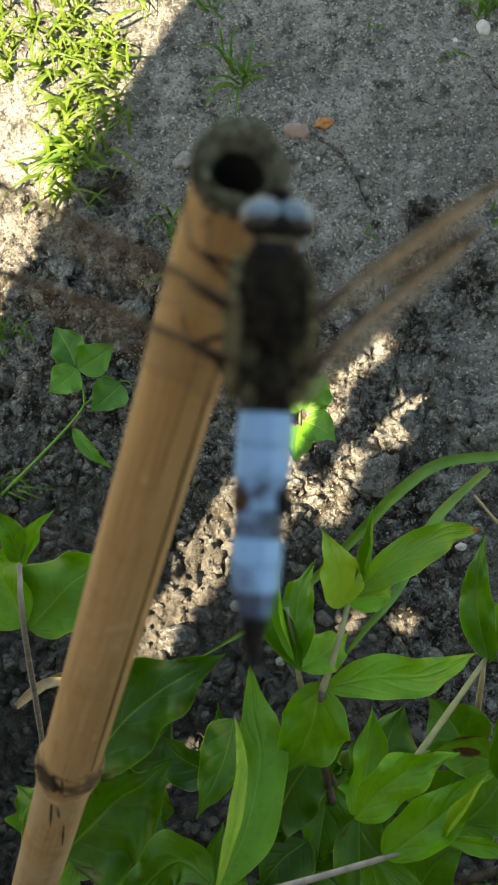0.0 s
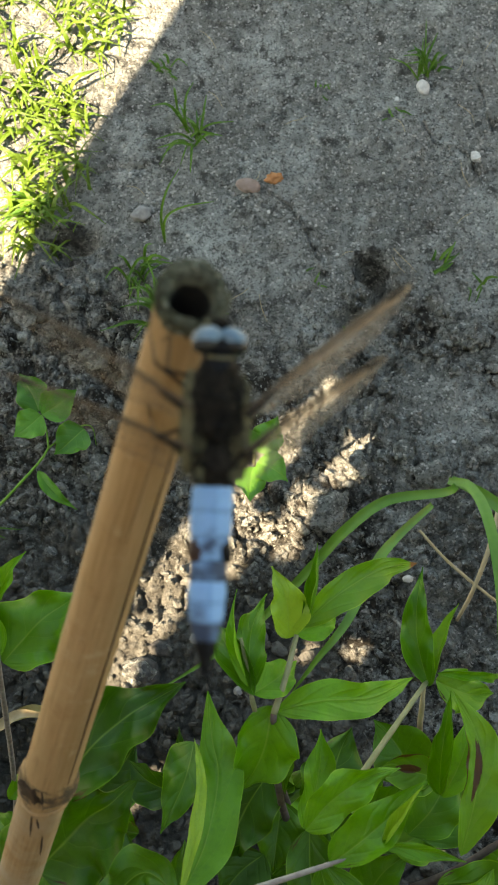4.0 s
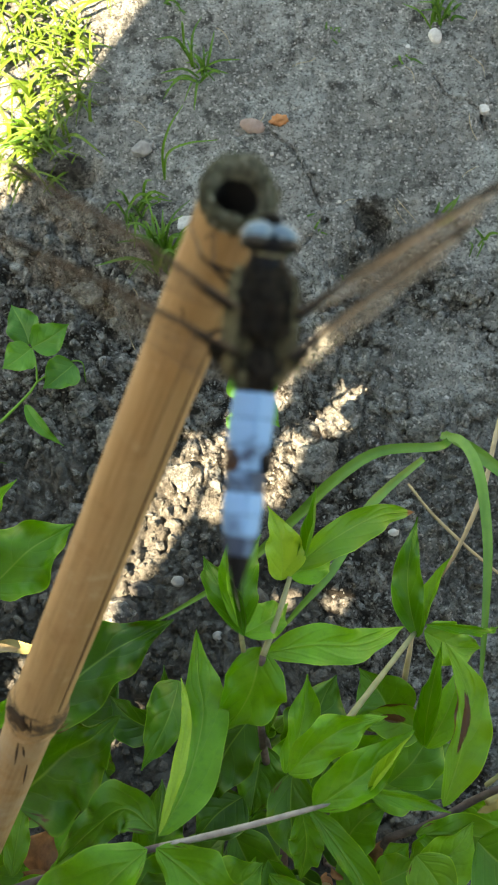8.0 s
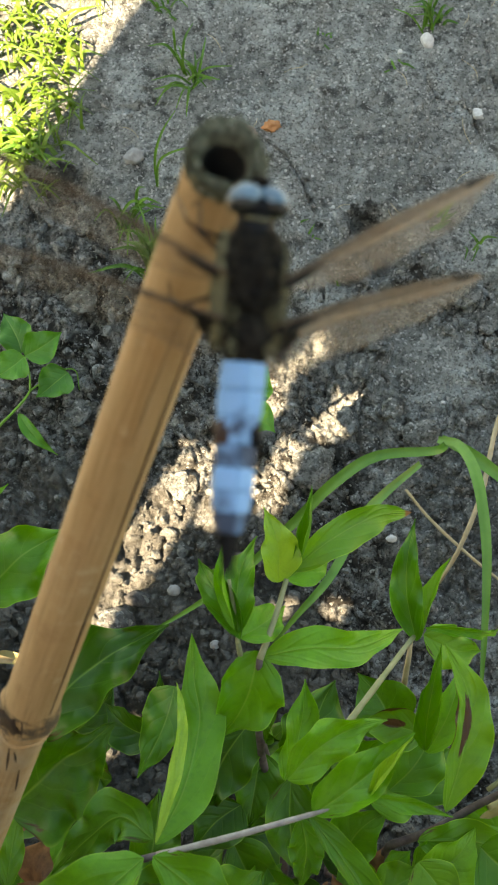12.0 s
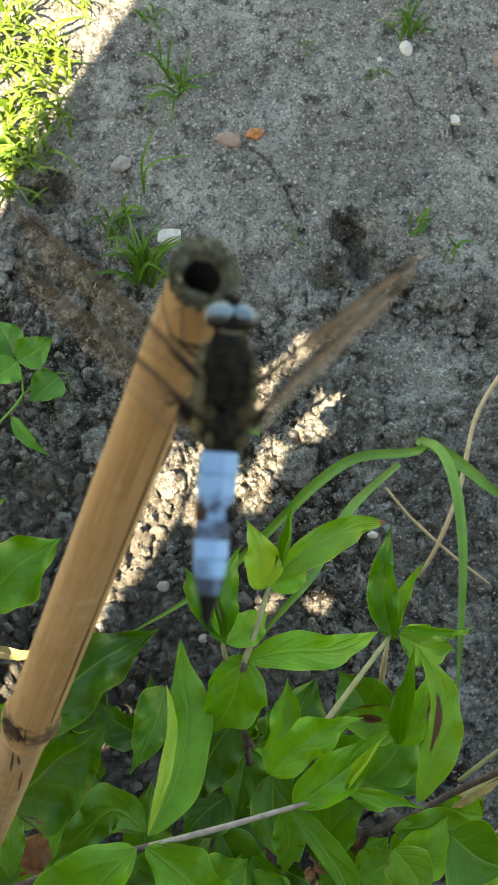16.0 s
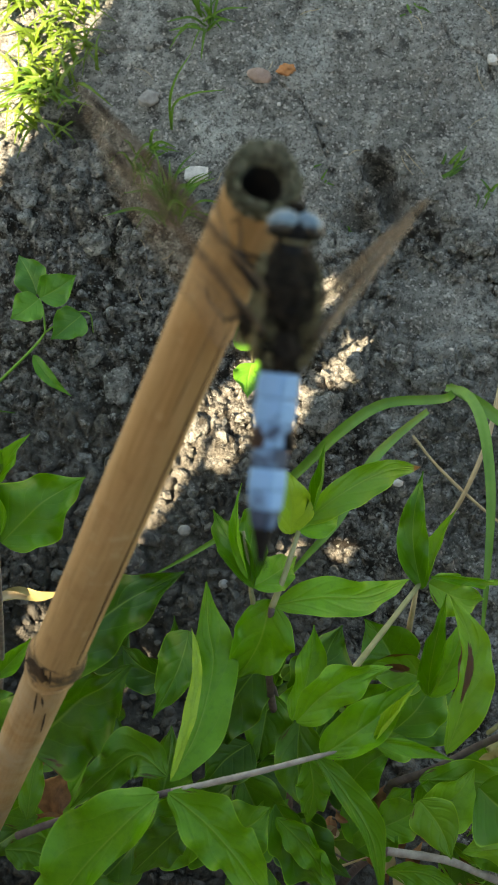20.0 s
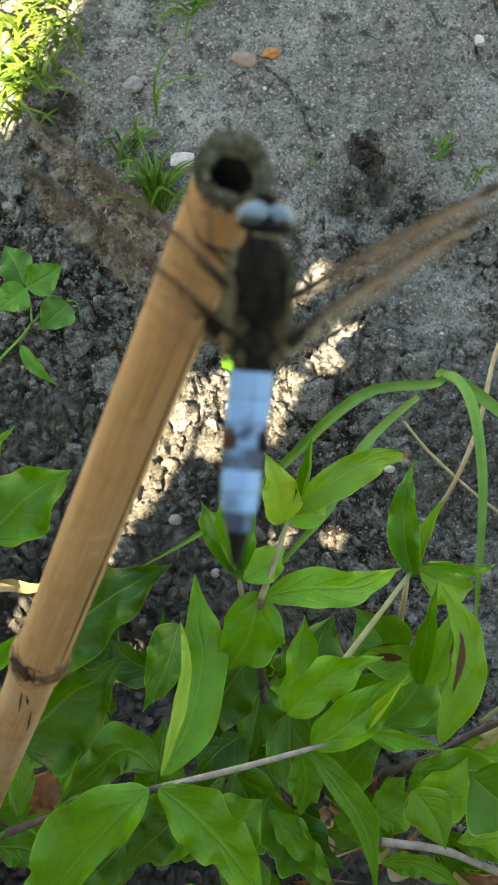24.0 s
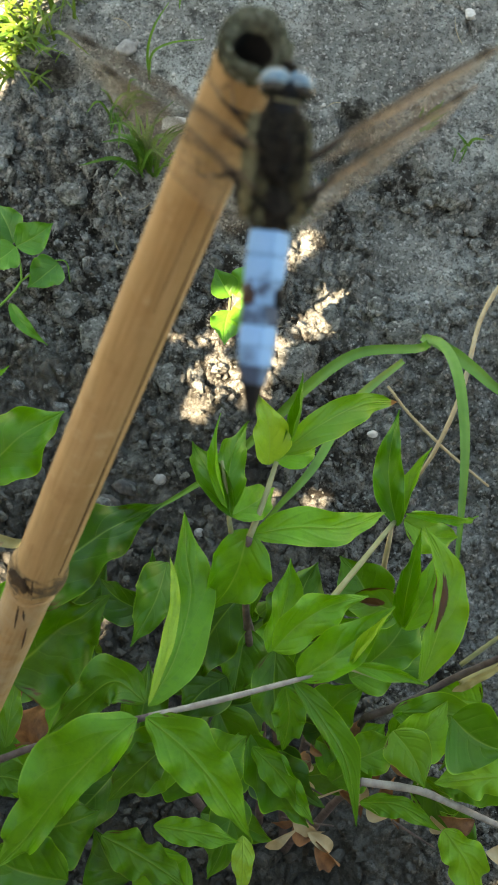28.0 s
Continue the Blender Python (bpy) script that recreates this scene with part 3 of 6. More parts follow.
def frond(owner, rib, left, right, fold_left, fold_right, mat, ripple=0.13):
    """A large leaf along a curved midrib, with its own breadth and fold on each side and a rippled margin."""
    rnd = random.Random(int(rib[0][0] * 1e4) * 7919 + int(rib[-1][1] * 1e4) * 31)
    rows, half = 40, 6
    path = spline(rib, rows + 1)
    phase = rnd.uniform(0, 6.3)
    bm = bmesh.new()
    uv = bm.loops.layers.uv.new("UVMap")
    size = left + right
    grid = []
    for i, p in enumerate(path):
        s = i / rows
        d = (path[min(i + 1, rows)] - path[max(i - 1, 0)]).normalized()
        up = Vector((0.0, -0.22, 0.97))
        up = (up - up.dot(d) * d).normalized()
        side = up.cross(d)
        shape = max(0.004, (math.sin(math.pi * s ** 0.78) ** 0.85) * (1 - 0.30 * max(0.0, s - 0.70) / 0.30))
        row = []
        for j in range(-half, half + 1):
            u = j / half
            q = abs(u)
            w, fold = (left, fold_left) if u > 0 else (right, fold_right)
            w *= shape
            a = radians(fold) * (0.45 + 0.75 * q)
            x = math.copysign(q * w * math.cos(a), u) * (1 + ripple * (0.55 * math.sin(12.0 * s + phase + 2.0 * (u > 0)) + 0.30 * math.sin(25.0 * s + 2.7 * phase + 4.0 * (u > 0))))
            z = q * w * math.sin(a) - 0.10 * w * q ** 3
            z += ripple * size * q ** 2.4 * math.sin(math.pi * s) ** 0.7 * math.sin(21.0 * s + 1.4 * math.sin(5 * s + phase) + phase + 1.9 * (u > 0))
            z += 0.05 * size * noise.noise(Vector((u * 1.6 + phase, 4.5 * s, phase))) * math.sin(math.pi * s) ** 0.6
            z += 0.010 * size * math.sin(math.pi * q) * math.sin(2 * math.pi * (4.6 * s - 4.4 * (0.5 * q) ** 1.25)) * math.sin(math.pi * s)
            row.append((bm.verts.new(p + side * x + up * z), (0.5 + 0.5 * u, s)))
        grid.append(row)
    for i in range(rows):
        for j in range(2 * half):
            c = (grid[i][j], grid[i][j + 1], grid[i + 1][j + 1], grid[i + 1][j])
            f = bm.faces.new([v for v, _ in c])
            for loop, (_, t) in zip(f.loops, c):
                loop[uv].uv = t
    return part("leaf", bm, mat, owner)


def blade(owner, points, width, mat, name="blade", keel=0.35):
    """A grass-like strap with a keel, tapering to its tip."""
    bm = bmesh.new()
    uv = bm.loops.layers.uv.new("UVMap")
    n = 5 * len(points)
    path = spline(points, n)
    rows = []
    for k, p in enumerate(path):
        d = (path[min(k + 1, n - 1)] - path[max(k - 1, 0)]).normalized()
        up = Vector((0.0, -0.25, 0.97))
        up = (up - up.dot(d) * d)
        up = up.normalized() if up.length > 0.05 else Vector((1, 0, 0))
        s = k / (n - 1)
        w = width * 0.5 * min(1.0, 0.55 + 1.2 * s) * (1 - s ** 3) + 0.0002
        sd = d.cross(up)
        rows.append([(bm.verts.new(p + sd * (u * w) + up * (abs(u) * keel * w)), (0.5 + 0.5 * u, s * 0.3)) for u in (-1, -0.5, 0, 0.5, 1)])
    for r, t in zip(rows, rows[1:]):
        for j in range(4):
            c = (r[j], r[j + 1], t[j + 1], t[j])
            f = bm.faces.new([v for v, _ in c])
            for loop, (_, q) in zip(f.loops, c):
                loop[uv].uv = q
    return part(name, bm, mat, owner)


# ---- ground: one sheet, fine near the plants and coarse to the horizon
def value_noise(x, y, seed):
    """Smooth random values on a unit lattice."""
    rng = np.random.default_rng(seed)
    table = rng.random((256, 256))
    xi, yi = np.floor(x).astype(int), np.floor(y).astype(int)
    fx, fy = x - xi, y - yi
    fx, fy = fx * fx * (3 - 2 * fx), fy * fy * (3 - 2 * fy)
    g = lambda i, j: table[(xi + i) % 256, (yi + j) % 256]
    return (g(0, 0) * (1 - fx) + g(1, 0) * fx) * (1 - fy) + (g(0, 1) * (1 - fx) + g(1, 1) * fx) * fy - 0.5


def soften(a, lo, hi):
    t = np.clip((a - lo) / (hi - lo), 0, 1)
    return t * t * (3 - 2 * t)


CRACKS = [
    [(0.006, 0.437), (0.019, 0.424), (0.027, 0.407), (0.036, 0.396), (0.039, 0.384)],
    [(-0.115, 0.455), (-0.09, 0.462), (-0.07, 0.459), (-0.05, 0.47)],
    [(0.112, 0.49), (0.120, 0.476), (0.137, 0.468), (0.150, 0.451)],
    [(0.06, 0.385), (0.04, 0.376), (0.028, 0.362)],
    [(0.155, 0.52), (0.16, 0.49), (0.172, 0.47)],
    [(-0.03, 0.425), (-0.012, 0.43), (0.004, 0.438)],
]


def roughness_at(x, y):
    """0 where the soil is trodden to a crust, 1 where it is crumbly."""
    edge = 0.335 + 0.03 * np.sin(x * 31) + 0.05 * value_noise(x * 22, y * 22, 5) + 0.05 * soften(-x, 0.0, 0.1) + 0.045 * soften(x, 0.03, 0.10)
    r = 1 - soften(y, edge - 0.05, edge + 0.03)
    crust = np.exp(-(((x - 0.113) / 0.034) ** 2 + ((y - 0.282) / 0.034) ** 2) ** 2)
    return np.clip(r * (1 - 0.85 * crust), 0.0, 1)


def blocks(x, y, seed):
    """Angular lumps: each random cell has its own height and slant, with a crevice round it. 0 to about 1."""
    rng = np.random.default_rng(seed)
    px, py, up, sx, sy = (rng.random((128, 128)) for _ in range(5))
    xi, yi = np.floor(x).astype(int), np.floor(y).astype(int)
    best, second, top = np.full(x.shape, 9.0), np.full(x.shape, 9.0), np.zeros(x.shape)
    for i in (-1, 0, 1):
        for j in (-1, 0, 1):
            a, b = (xi + i) % 128, (yi + j) % 128
            dx, dy = x - xi - i - px[a, b], y - yi - j - py[a, b]
            d = np.abs(dx) ** 1.0 * 0.35 + np.hypot(dx, dy)
            near = d < best
            second = np.where(near, best, np.minimum(second, d))
            top = np.where(near, 0.35 + 0.65 * up[a, b] + 1.1 * (sx[a, b] - 0.5) * dx + 1.1 * (sy[a, b] - 0.5) * dy - 0.35 * d * d, top)
            best = np.where(near, d, best)
    return top * soften(second - best, 0.0, 0.30)


def ground_height(x, y):
    z = 0.012 * value_noise(x * 7, y * 7, 1) + 0.006 * value_noise(x * 21, y * 21, 2)
    z = z + 0.0022 * value_noise(x * 75, y * 75, 3) + 0.0020 * value_noise(x * 170, y * 170, 4) + 0.0012 * value_noise(x * 300, y * 300, 9)
    r = roughness_at(x, y)
    wx, wy = x + 0.005 * value_noise(x * 110, y * 110, 21), y + 0.005 * value_noise(x * 110, y * 110, 22)
    z = z + r * (0.0075 * (blocks(wx * 62, wy * 62, 23) - 0.6) * (0.6 + value_noise(x * 30, y * 30, 25)) + 0.0036 * (blocks(wx * 135, wy * 135, 24) - 0.6) + 0.0012 * (blocks(wx * 300, wy * 300, 26) - 0.6))
    flake = soften(value_noise(x * 26, y * 26, 27), -0.05, 0.25)
    z = z + (1 - r) * (0.0002 + 0.0011 * flake) * (blocks(wx * 210, wy * 210, 28) - 0.6)
    z = z + r * (0.011 * value_noise(x * 48, y * 48, 6) + 0.003 * value_noise(x * 260, y * 260, 8))
    for line in CRACKS:
        for (ax, ay), (bx, by) in zip(line, line[1:]):
            dx, dy = bx - ax, by - ay
            t = np.clip(((x - ax) * dx + (y - ay) * dy) / (dx * dx + dy * dy), 0, 1)
            w = 0.006 * value_noise(x * 110, y * 110, 11)
            dist = np.hypot(x - ax - t * dx + w, y - ay - t * dy + w)
            z = z - 0.0046 * np.exp(-(dist / 0.0009) ** 2)
    for hx, hy, rx, ry, dep in ((0.073, 0.380, 0.011, 0.009, 0.030), (0.082, 0.362, 0.007, 0.012, 0.026), (-0.128, 0.405, 0.017, 0.009, 0.022), (0.060, 0.347, 0.013, 0.005, 0.016)):
        w = 0.008 * value_noise(x * 90, y * 90, 12)
        z = z - dep * np.exp(-((((x - hx + w) / rx) ** 2 + ((y - hy + w) / ry) ** 2) ** 1.5))
    return z * np.exp(-(np.hypot(x, y - 0.2) / 3.0) ** 2)


def height(x, y):
    return float(ground_height(np.array([x]), np.array([y]))[0])


def build_ground():
    out = [0.02 * 1.5 ** k for k in range(1, 21)]
    xs = np.array([-0.24 - o for o in reversed(out)] + list(np.arange(-0.24, 0.2401, 0.0011)) + [0.24 + o for o in out])
    ys = np.array([-0.16 - o for o in reversed(out)] + list(np.arange(-0.16, 0.6401, 0.0011)) + [0.64 + o for o in out])
    gx, gy = np.meshgrid(xs, ys)
    gz = ground_height(gx.ravel(), gy.ravel())
    nx, ny = len(xs), len(ys)
    co = np.column_stack([gx.ravel(), gy.ravel(), gz]).astype(np.float32)
    i = np.arange(nx * ny).reshape(ny, nx)
    quads = np.stack([i[:-1, :-1], i[:-1, 1:], i[1:, 1:], i[1:, :-1]], -1).reshape(-1, 4)
    me = bpy.data.meshes.new("ground")
    me.vertices.add(len(co))
    me.vertices.foreach_set("co", co.ravel())
    me.loops.add(quads.size)
    me.loops.foreach_set("vertex_index", quads.ravel().astype(np.int32))
    me.polygons.add(len(quads))
    me.polygons.foreach_set("loop_start", np.arange(0, quads.size, 4, dtype=np.int32))
    me.polygons.foreach_set("use_smooth", np.ones(len(quads), dtype=bool))
    me.update(calc_edges=True)
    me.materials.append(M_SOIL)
    return tagged(new("ground", me), "dry grey garden soil, crusted and cracked, crumbly near the shrub", "soil", kind="structure")


build_ground()


def crumbs():
    """Loose clods and crumbs of soil, far too many to count."""
    rnd = random.Random(4)
    ico = bmesh.new()
    bmesh.ops.create_icosphere(ico, subdivisions=2, radius=1.0)
    base = np.array([v.co for v in ico.verts])
    faces = np.array([[v.index for v in f.verts] for f in ico.faces])
    ico.free()
    xs = np.array([rnd.uniform(-0.235, 0.215) for _ in range(27000)])
    ys = np.array([rnd.uniform(-0.15, 0.60) for _ in range(27000)])
    keep = roughness_at(xs, ys) > np.array([rnd.uniform(0.03, 1.0) for _ in range(27000)])
    keep |= np.array([rnd.random() < 0.06 for _ in range(27000)])
    xs, ys = xs[keep][:9000], ys[keep][:9000]
    zs = ground_height(xs, ys)
    rough = roughness_at(xs, ys)
    vs, fs = [], []
    rng = np.random.default_rng(9)
    for k, (x, y, z, q) in enumerate(zip(xs, ys, zs, rough)):
        r = 0.0007 + (0.0050 if q > 0.4 else 0.0013) * rnd.random() ** 3.6
        e = Euler((rnd.uniform(0, 6), rnd.uniform(0, 6), rnd.uniform(0, 6))).to_matrix()
        p = base.copy()
        for _ in range(6):
            way = rng.normal(size=3)
            way /= np.linalg.norm(way)
            p -= np.maximum(0.0, p @ way - rng.uniform(0.28, 0.66))[:, None] * way
        p *= (1 + 0.10 * np.sin(base @ np.array([7.3, -6.1, 5.2]) + 3 * k))[:, None]
        sc = np.array([rnd.uniform(0.9, 1.4), rnd.uniform(0.8, 1.2), rnd.uniform(0.6, 1.0)]) * r
        p = (p * sc) @ np.array(e).T + np.array([x, y, z + 0.05 * r])
        fs.append(faces + len(base) * k)
        vs.append(p)
    me = bpy.data.meshes.new("crumbs")
    me.from_pydata(np.concatenate(vs).tolist(), [], np.concatenate(fs).tolist())
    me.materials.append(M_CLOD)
    return tagged(new("soil_crumbs", me), "loose grey clods and crumbs of soil on the ground", "soil", kind="stuff")


crumbs()


# ---- unseen screen of boards added behind the viewer to cast the shade
SCREEN_BACK = 0.30
# holes in the added screen, by where their light falls: ends of the hole, half width
LIGHT_HOLES = (
    (-0.1005, 0.100, -0.0360, 0.215, 0.0138), (-0.034, 0.206, -0.018, 0.228, 0.0085), (-0.024, 0.185, -0.005, 0.211, 0.0095), (0.012, 0.197, 0.028, 0.226, 0.0100),
    (-0.021, 0.222, 0.010, 0.264, 0.0105), (0.008, 0.262, 0.046, 0.302, 0.0050), (0.042, 0.238, 0.063, 0.263, 0.0085), (0.030, 0.286, 0.037, 0.296, 0.0042),
    (0.047, 0.126, 0.053, 0.132, 0.0050), (0.020, 0.129, 0.025, 0.133, 0.0038), (-0.082, 0.045, -0.066, 0.063, 0.0060), (-0.150, 0.060, -0.128, 0.085, 0.0060),
)


def board_fence():
    fence = thing("board_fence", "unseen board screen added to shade the bed", "fence")
    at = lambda c, h, off=0.0: GO * (-SCREEN_BACK - off) + ACROSS * c + Vector((0, 0, h))

    def sheet(name, corners, off=0.0, thick=0.018):
        bm = bmesh.new()
        f = [bm.verts.new(at(c, h, off)) for c, h in corners]
        g = [bm.verts.new(at(c, h, off + thick)) for c, h in corners]
        bm.faces.new(f)
        bm.faces.new(g[::-1])
        for k in range(len(f)):
            j = (k + 1) % len(f)
            bm.faces.new((f[j], f[k], g[k], g[j]))
        bmesh.ops.recalc_face_normals(bm, faces=bm.faces)
        return part(name, bm, M_BOARD, fence, smooth=False)

    top = 1.14
    left = lambda h: -0.396 - 0.44 * (h + 0.32 - 0.784)
    c0, c1, low, high = -0.30, 0.02, 0.28, 0.80
    sheet("leaning_board", [(c0, 0.246), (c0, top), (left(top), top)])
    # the thin sheet, holed to let the sun patches through
    step = 0.0025
    nc, nh = round((c1 - c0) / step), round((high - low) / step)
    cs, hs = c0 + step * (np.arange(nc) + 0.5), low + step * (np.arange(nh) + 0.5)
    gc, gh = np.meshgrid(cs, hs, indexing="ij")
    run = gh / math.tan(SUN_EL) - SCREEN_BACK
    x, y = GO.x * run + ACROSS.x * gc, GO.y * run + ACROSS.y * gc
    gone = np.zeros(x.shape, bool)
    for k, (ax, ay, bx, by, w) in enumerate(LIGHT_HOLES):
        dx, dy = bx - ax, by - ay
        t = np.clip(((x - ax) * dx + (y - ay) * dy) / (dx * dx + dy * dy), 0, 1)
        ragged = w * (1.1 + 0.9 * value_noise(x * 90, y * 90, 61 + k) + 0.6 * value_noise(x * 210, y * 210, 81 + k))
        gone |= np.hypot(x - ax - t * dx, y - ay - t * dy) < ragged
    bm = bmesh.new()
    verts = {}

    def corner(i, j, deep):
        key = (i, j, deep)
        if key not in verts:
            verts[key] = bm.verts.new(at(c0 + step * i, low + step * j, 0.006 if deep else 0.0))
        return verts[key]

    for i in range(nc):
        for j in range(nh):
            if gone[i, j]:
                continue
            ring = ((i, j), (i + 1, j), (i + 1, j + 1), (i, j + 1))
            bm.faces.new([corner(*q, 0) for q in ring])
            bm.faces.new([corner(*q, 1) for q in reversed(ring)])
            for (p, q), (u, v) in zip(zip(ring, ring[1:] + ring[:1]), ((i, j - 1), (i + 1, j), (i, j + 1), (i - 1, j))):
                if not (0 <= u < nc and 0 <= v < nh) or gone[u, v]:
                    bm.faces.new((corner(*q, 0), corner(*p, 0), corner(*p, 1), corner(*q, 1)))
    part("worn_board", bm, M_BOARD, fence, "thin unseen sheet with holes cut to place the sun patches", smooth=False)
    sheet("low_board", [(c0, 0.0), (c1, 0.0), (c1, low), (c0, low)])
    sheet("high_board", [(c0, high), (c1, high), (c1, top), (c0, top)])
    for k in range(5):
        a, b = c1 + 0.14 * k, c1 + 0.14 * (k + 1) - 0.0005
        sheet("board", [(a, 0.0), (b, 0.0), (b, top - 0.02 * (k % 2)), (a, top - 0.02 * (k % 2))])
    return fence


board_fence()


# ---- plain unseen walls added behind the viewer and to the right, to block sky light
def wall(name, a, b, tall, thick=0.12):
    a, b = Vector((*a, 0)), Vector((*b, 0))
    side = (b - a).normalized().cross(Vector((0, 0, 1))) * thick
    bm = bmesh.new()
    low = [bm.verts.new(p) for p in (a, b, b + side, a + side)]
    high = [bm.verts.new(v.co + Vector((0, 0, tall))) for v in low]
    bm.faces.new(low[::-1])
    bm.faces.new(high)
    for k in range(4):
        bm.faces.new((low[k], low[(k + 1) % 4], high[(k + 1) % 4], high[k]))
    bmesh.ops.recalc_face_normals(bm, faces=bm.faces)
    return tagged(new(name, mesh_of(bm, M_BOARD, False)), "unseen brown plank wall added to block part of the sky", "wall", kind="structure")


wall("wall_south", (-0.75, -0.95), (1.62, -0.95), 2.6)
wall("wall_east", (1.5, -0.80), (1.5, 2.2), 0.5)


# ---- bamboo cane
CANE_TOP = Vector((-0.0066, 0.0656, 0.6191))
CANE_NODE = Vector((-0.0540, 0.0195, 0.4460))
CANE_DIR = (CANE_TOP - CANE_NODE).normalized()
CANE_FOOT = CANE_TOP - CANE_DIR * (CANE_TOP.z + 0.03) / CANE_DIR.z


def bamboo_cane():
    cane = thing("bamboo_cane", "weathered tan bamboo cane with hollow mossy top", "garden cane", at=CANE_FOOT)
    turn = CANE_DIR.to_track_quat("Z", "Y").to_matrix().to_4x4()
    cane.matrix_world = Matrix.Translation(CANE_FOOT) @ turn
    ln = (CANE_TOP - CANE_FOOT).length
    node = (CANE_NODE - CANE_FOOT).length

    def ring_wall(name, prof, mat, sides=40, label="", lean=None, bore=(0.0, 0.0), chip=None):
        bm = bmesh.new()
        rings = []
        for z, r in prof:
            ring = []
            for j in range(sides):
                t = 2 * math.pi * j / sides
                q = r * (1 + (0.035 * math.cos(3 * t + 0.9) if r < 0.0031 else 0.0) + 0.018 * math.sin(2 * t + 0.6) + 0.01 * noise.noise(Vector((math.cos(t) * 2, math.sin(t) * 2, z * 30))))
                if chip is not None and r > 0.0033:
                    q *= 1 - 0.13 * math.exp(-((((t - chip + math.pi) % (2 * math.pi)) - math.pi) / 0.45) ** 4)
                zz = z + (lean(t, r) if lean else 0.0)
                inner = r < 0.0032
                ring.append(bm.verts.new((q * math.cos(t) + bore[0] * inner, q * math.sin(t) + bore[1] * inner, zz)))
            rings.append(ring)
        for a, b in zip(rings, rings[1:]):
            for j in range(sides):
                bm.faces.new((a[j], a[(j + 1) % sides], b[(j + 1) % sides], b[j]))
        bmesh.ops.recalc_face_normals(bm, faces=bm.faces)
        return part(name, bm, mat, cane, label)

    rt = 0.0045
    local_cam = (turn.inverted().to_3x3() @ Vector((0.0, -0.45, 0.89))).normalized()
    slope = lambda t, r: -0.30 * r * (math.cos(t) * local_cam.x + math.sin(t) * local_cam.y) / max(0.2, local_cam.xy.length)
    ragged = lambda t, r: slope(t, r) + 0.0004 * noise.noise(Vector((3 * math.cos(t), 3 * math.sin(t), 1.0))) + 0.0004 * noise.noise(Vector((9 * math.cos(t), 9 * math.sin(t), 4.0)))
    ups = [(node + 0.006 + (ln - 0.002 - node - 0.006) * k / 14, 0.0062 - (0.0062 - rt) * k / 14) for k in range(15)]
    ring_wall("upper_shaft", ups, M_CANE)
    toward = math.atan2(local_cam.y, local_cam.x)
    bore = (0.0009 * math.cos(toward), 0.0009 * math.sin(toward))
    far = turn.inverted().to_3x3() @ Vector((0.80, 0.55, 0.20))
    chip = math.atan2(far.y, far.x)
    ring_wall("cut_rim", [(ln - 0.0022, rt + 0.00002), (ln - 0.0014, rt + 0.00022), (ln - 0.0003, rt + 0.00045), (ln + 0.0003, rt + 0.0001), (ln + 0.0004, rt - 0.0008), (ln + 0.0001, 0.0031), (ln - 0.0012, 0.0027)], M_RIM, 56, "mossy grey-green cut rim", ragged, bore, chip)
    rnd = random.Random(3)
    bm = bmesh.new()
    for _ in range(420):
        t = rnd.uniform(0, 6.283)
        q = rnd.choice((rt + 0.00042, rt + 0.0003, rnd.uniform(0.0031, rt), rnd.uniform(0.0031, rt + 0.0003)))
        z = ln + slope(t, q) + (rnd.uniform(-0.0016, 0.0002) if q >= rt else 0.0003)
        k = rnd.uniform(0.00010, 0.00030)
        if abs(((t - chip + math.pi) % (2 * math.pi)) - math.pi) < 0.5 and q > 0.0038:
            q *= 0.88
        if math.hypot(q * math.cos(t) - bore[0], q * math.sin(t) - bore[1]) < 0.0031:
            continue
        blob(bm, (q * math.cos(t), q * math.sin(t), z), (k, k, k * 0.8), None, 1, 0.5, 2.0, t)
    part("moss", bm, M_MOSS, cane, "crumbly grey-green moss on the cut")
    ring_wall("hollow", [(ln - 0.0008, 0.0029), (ln - 0.006, 0.0028), (ln - 0.05, 0.0028), (ln - 0.0505, 0.0001)], M_HOLE, 32, "dark hollow inside of the cane", lambda t, r: slope(t, r) if r > 0.0028 else 0.0, bore)
    wavy = lambda t, r: 0.0020 * noise.noise(Vector((1.6 * math.cos(t), 1.6 * math.sin(t), 7.0)))
    ring_wall("node", [(node - 0.0062, 0.0060), (node - 0.0045, 0.0062), (node - 0.0030, 0.0059), (node - 0.0012, 0.0062), (node, 0.0071), (node + 0.002, 0.0073), (node + 0.0045, 0.0071), (node + 0.0075, 0.0066), (node + 0.0105, 0.00623)], M_NODE, 40, "swollen stained node with dark scars", wavy)
    low = [(node - 0.006 - (node - 0.006) * k / 10, 0.0060 + 0.0012 * k / 10) for k in range(11)]
    ring_wall("lower_shaft", low, M_CANE_LOW, 40, "bleached lower shaft")
    front = math.atan2(local_cam.y, local_cam.x)
    right = turn.inverted().to_3x3() @ Vector((0.93, -0.25, 0.1))
    away = math.atan2(local_cam.normalized().y - 0.9 * right.normalized().y, local_cam.normalized().x - 0.9 * right.normalized().x)
    bm = bmesh.new()
    blob(bm, (0.0061 * math.cos(away + 0.45), 0.0061 * math.sin(away + 0.45), node + 0.0035), (0.0011, 0.0036, 0.0046), Euler((0, 0, away + 0.45)).to_matrix(), 3, 0.5, 2.2, 4)
    part("bud_scar", bm, M_CRACK, cane, "dark stain where a bud broke off")
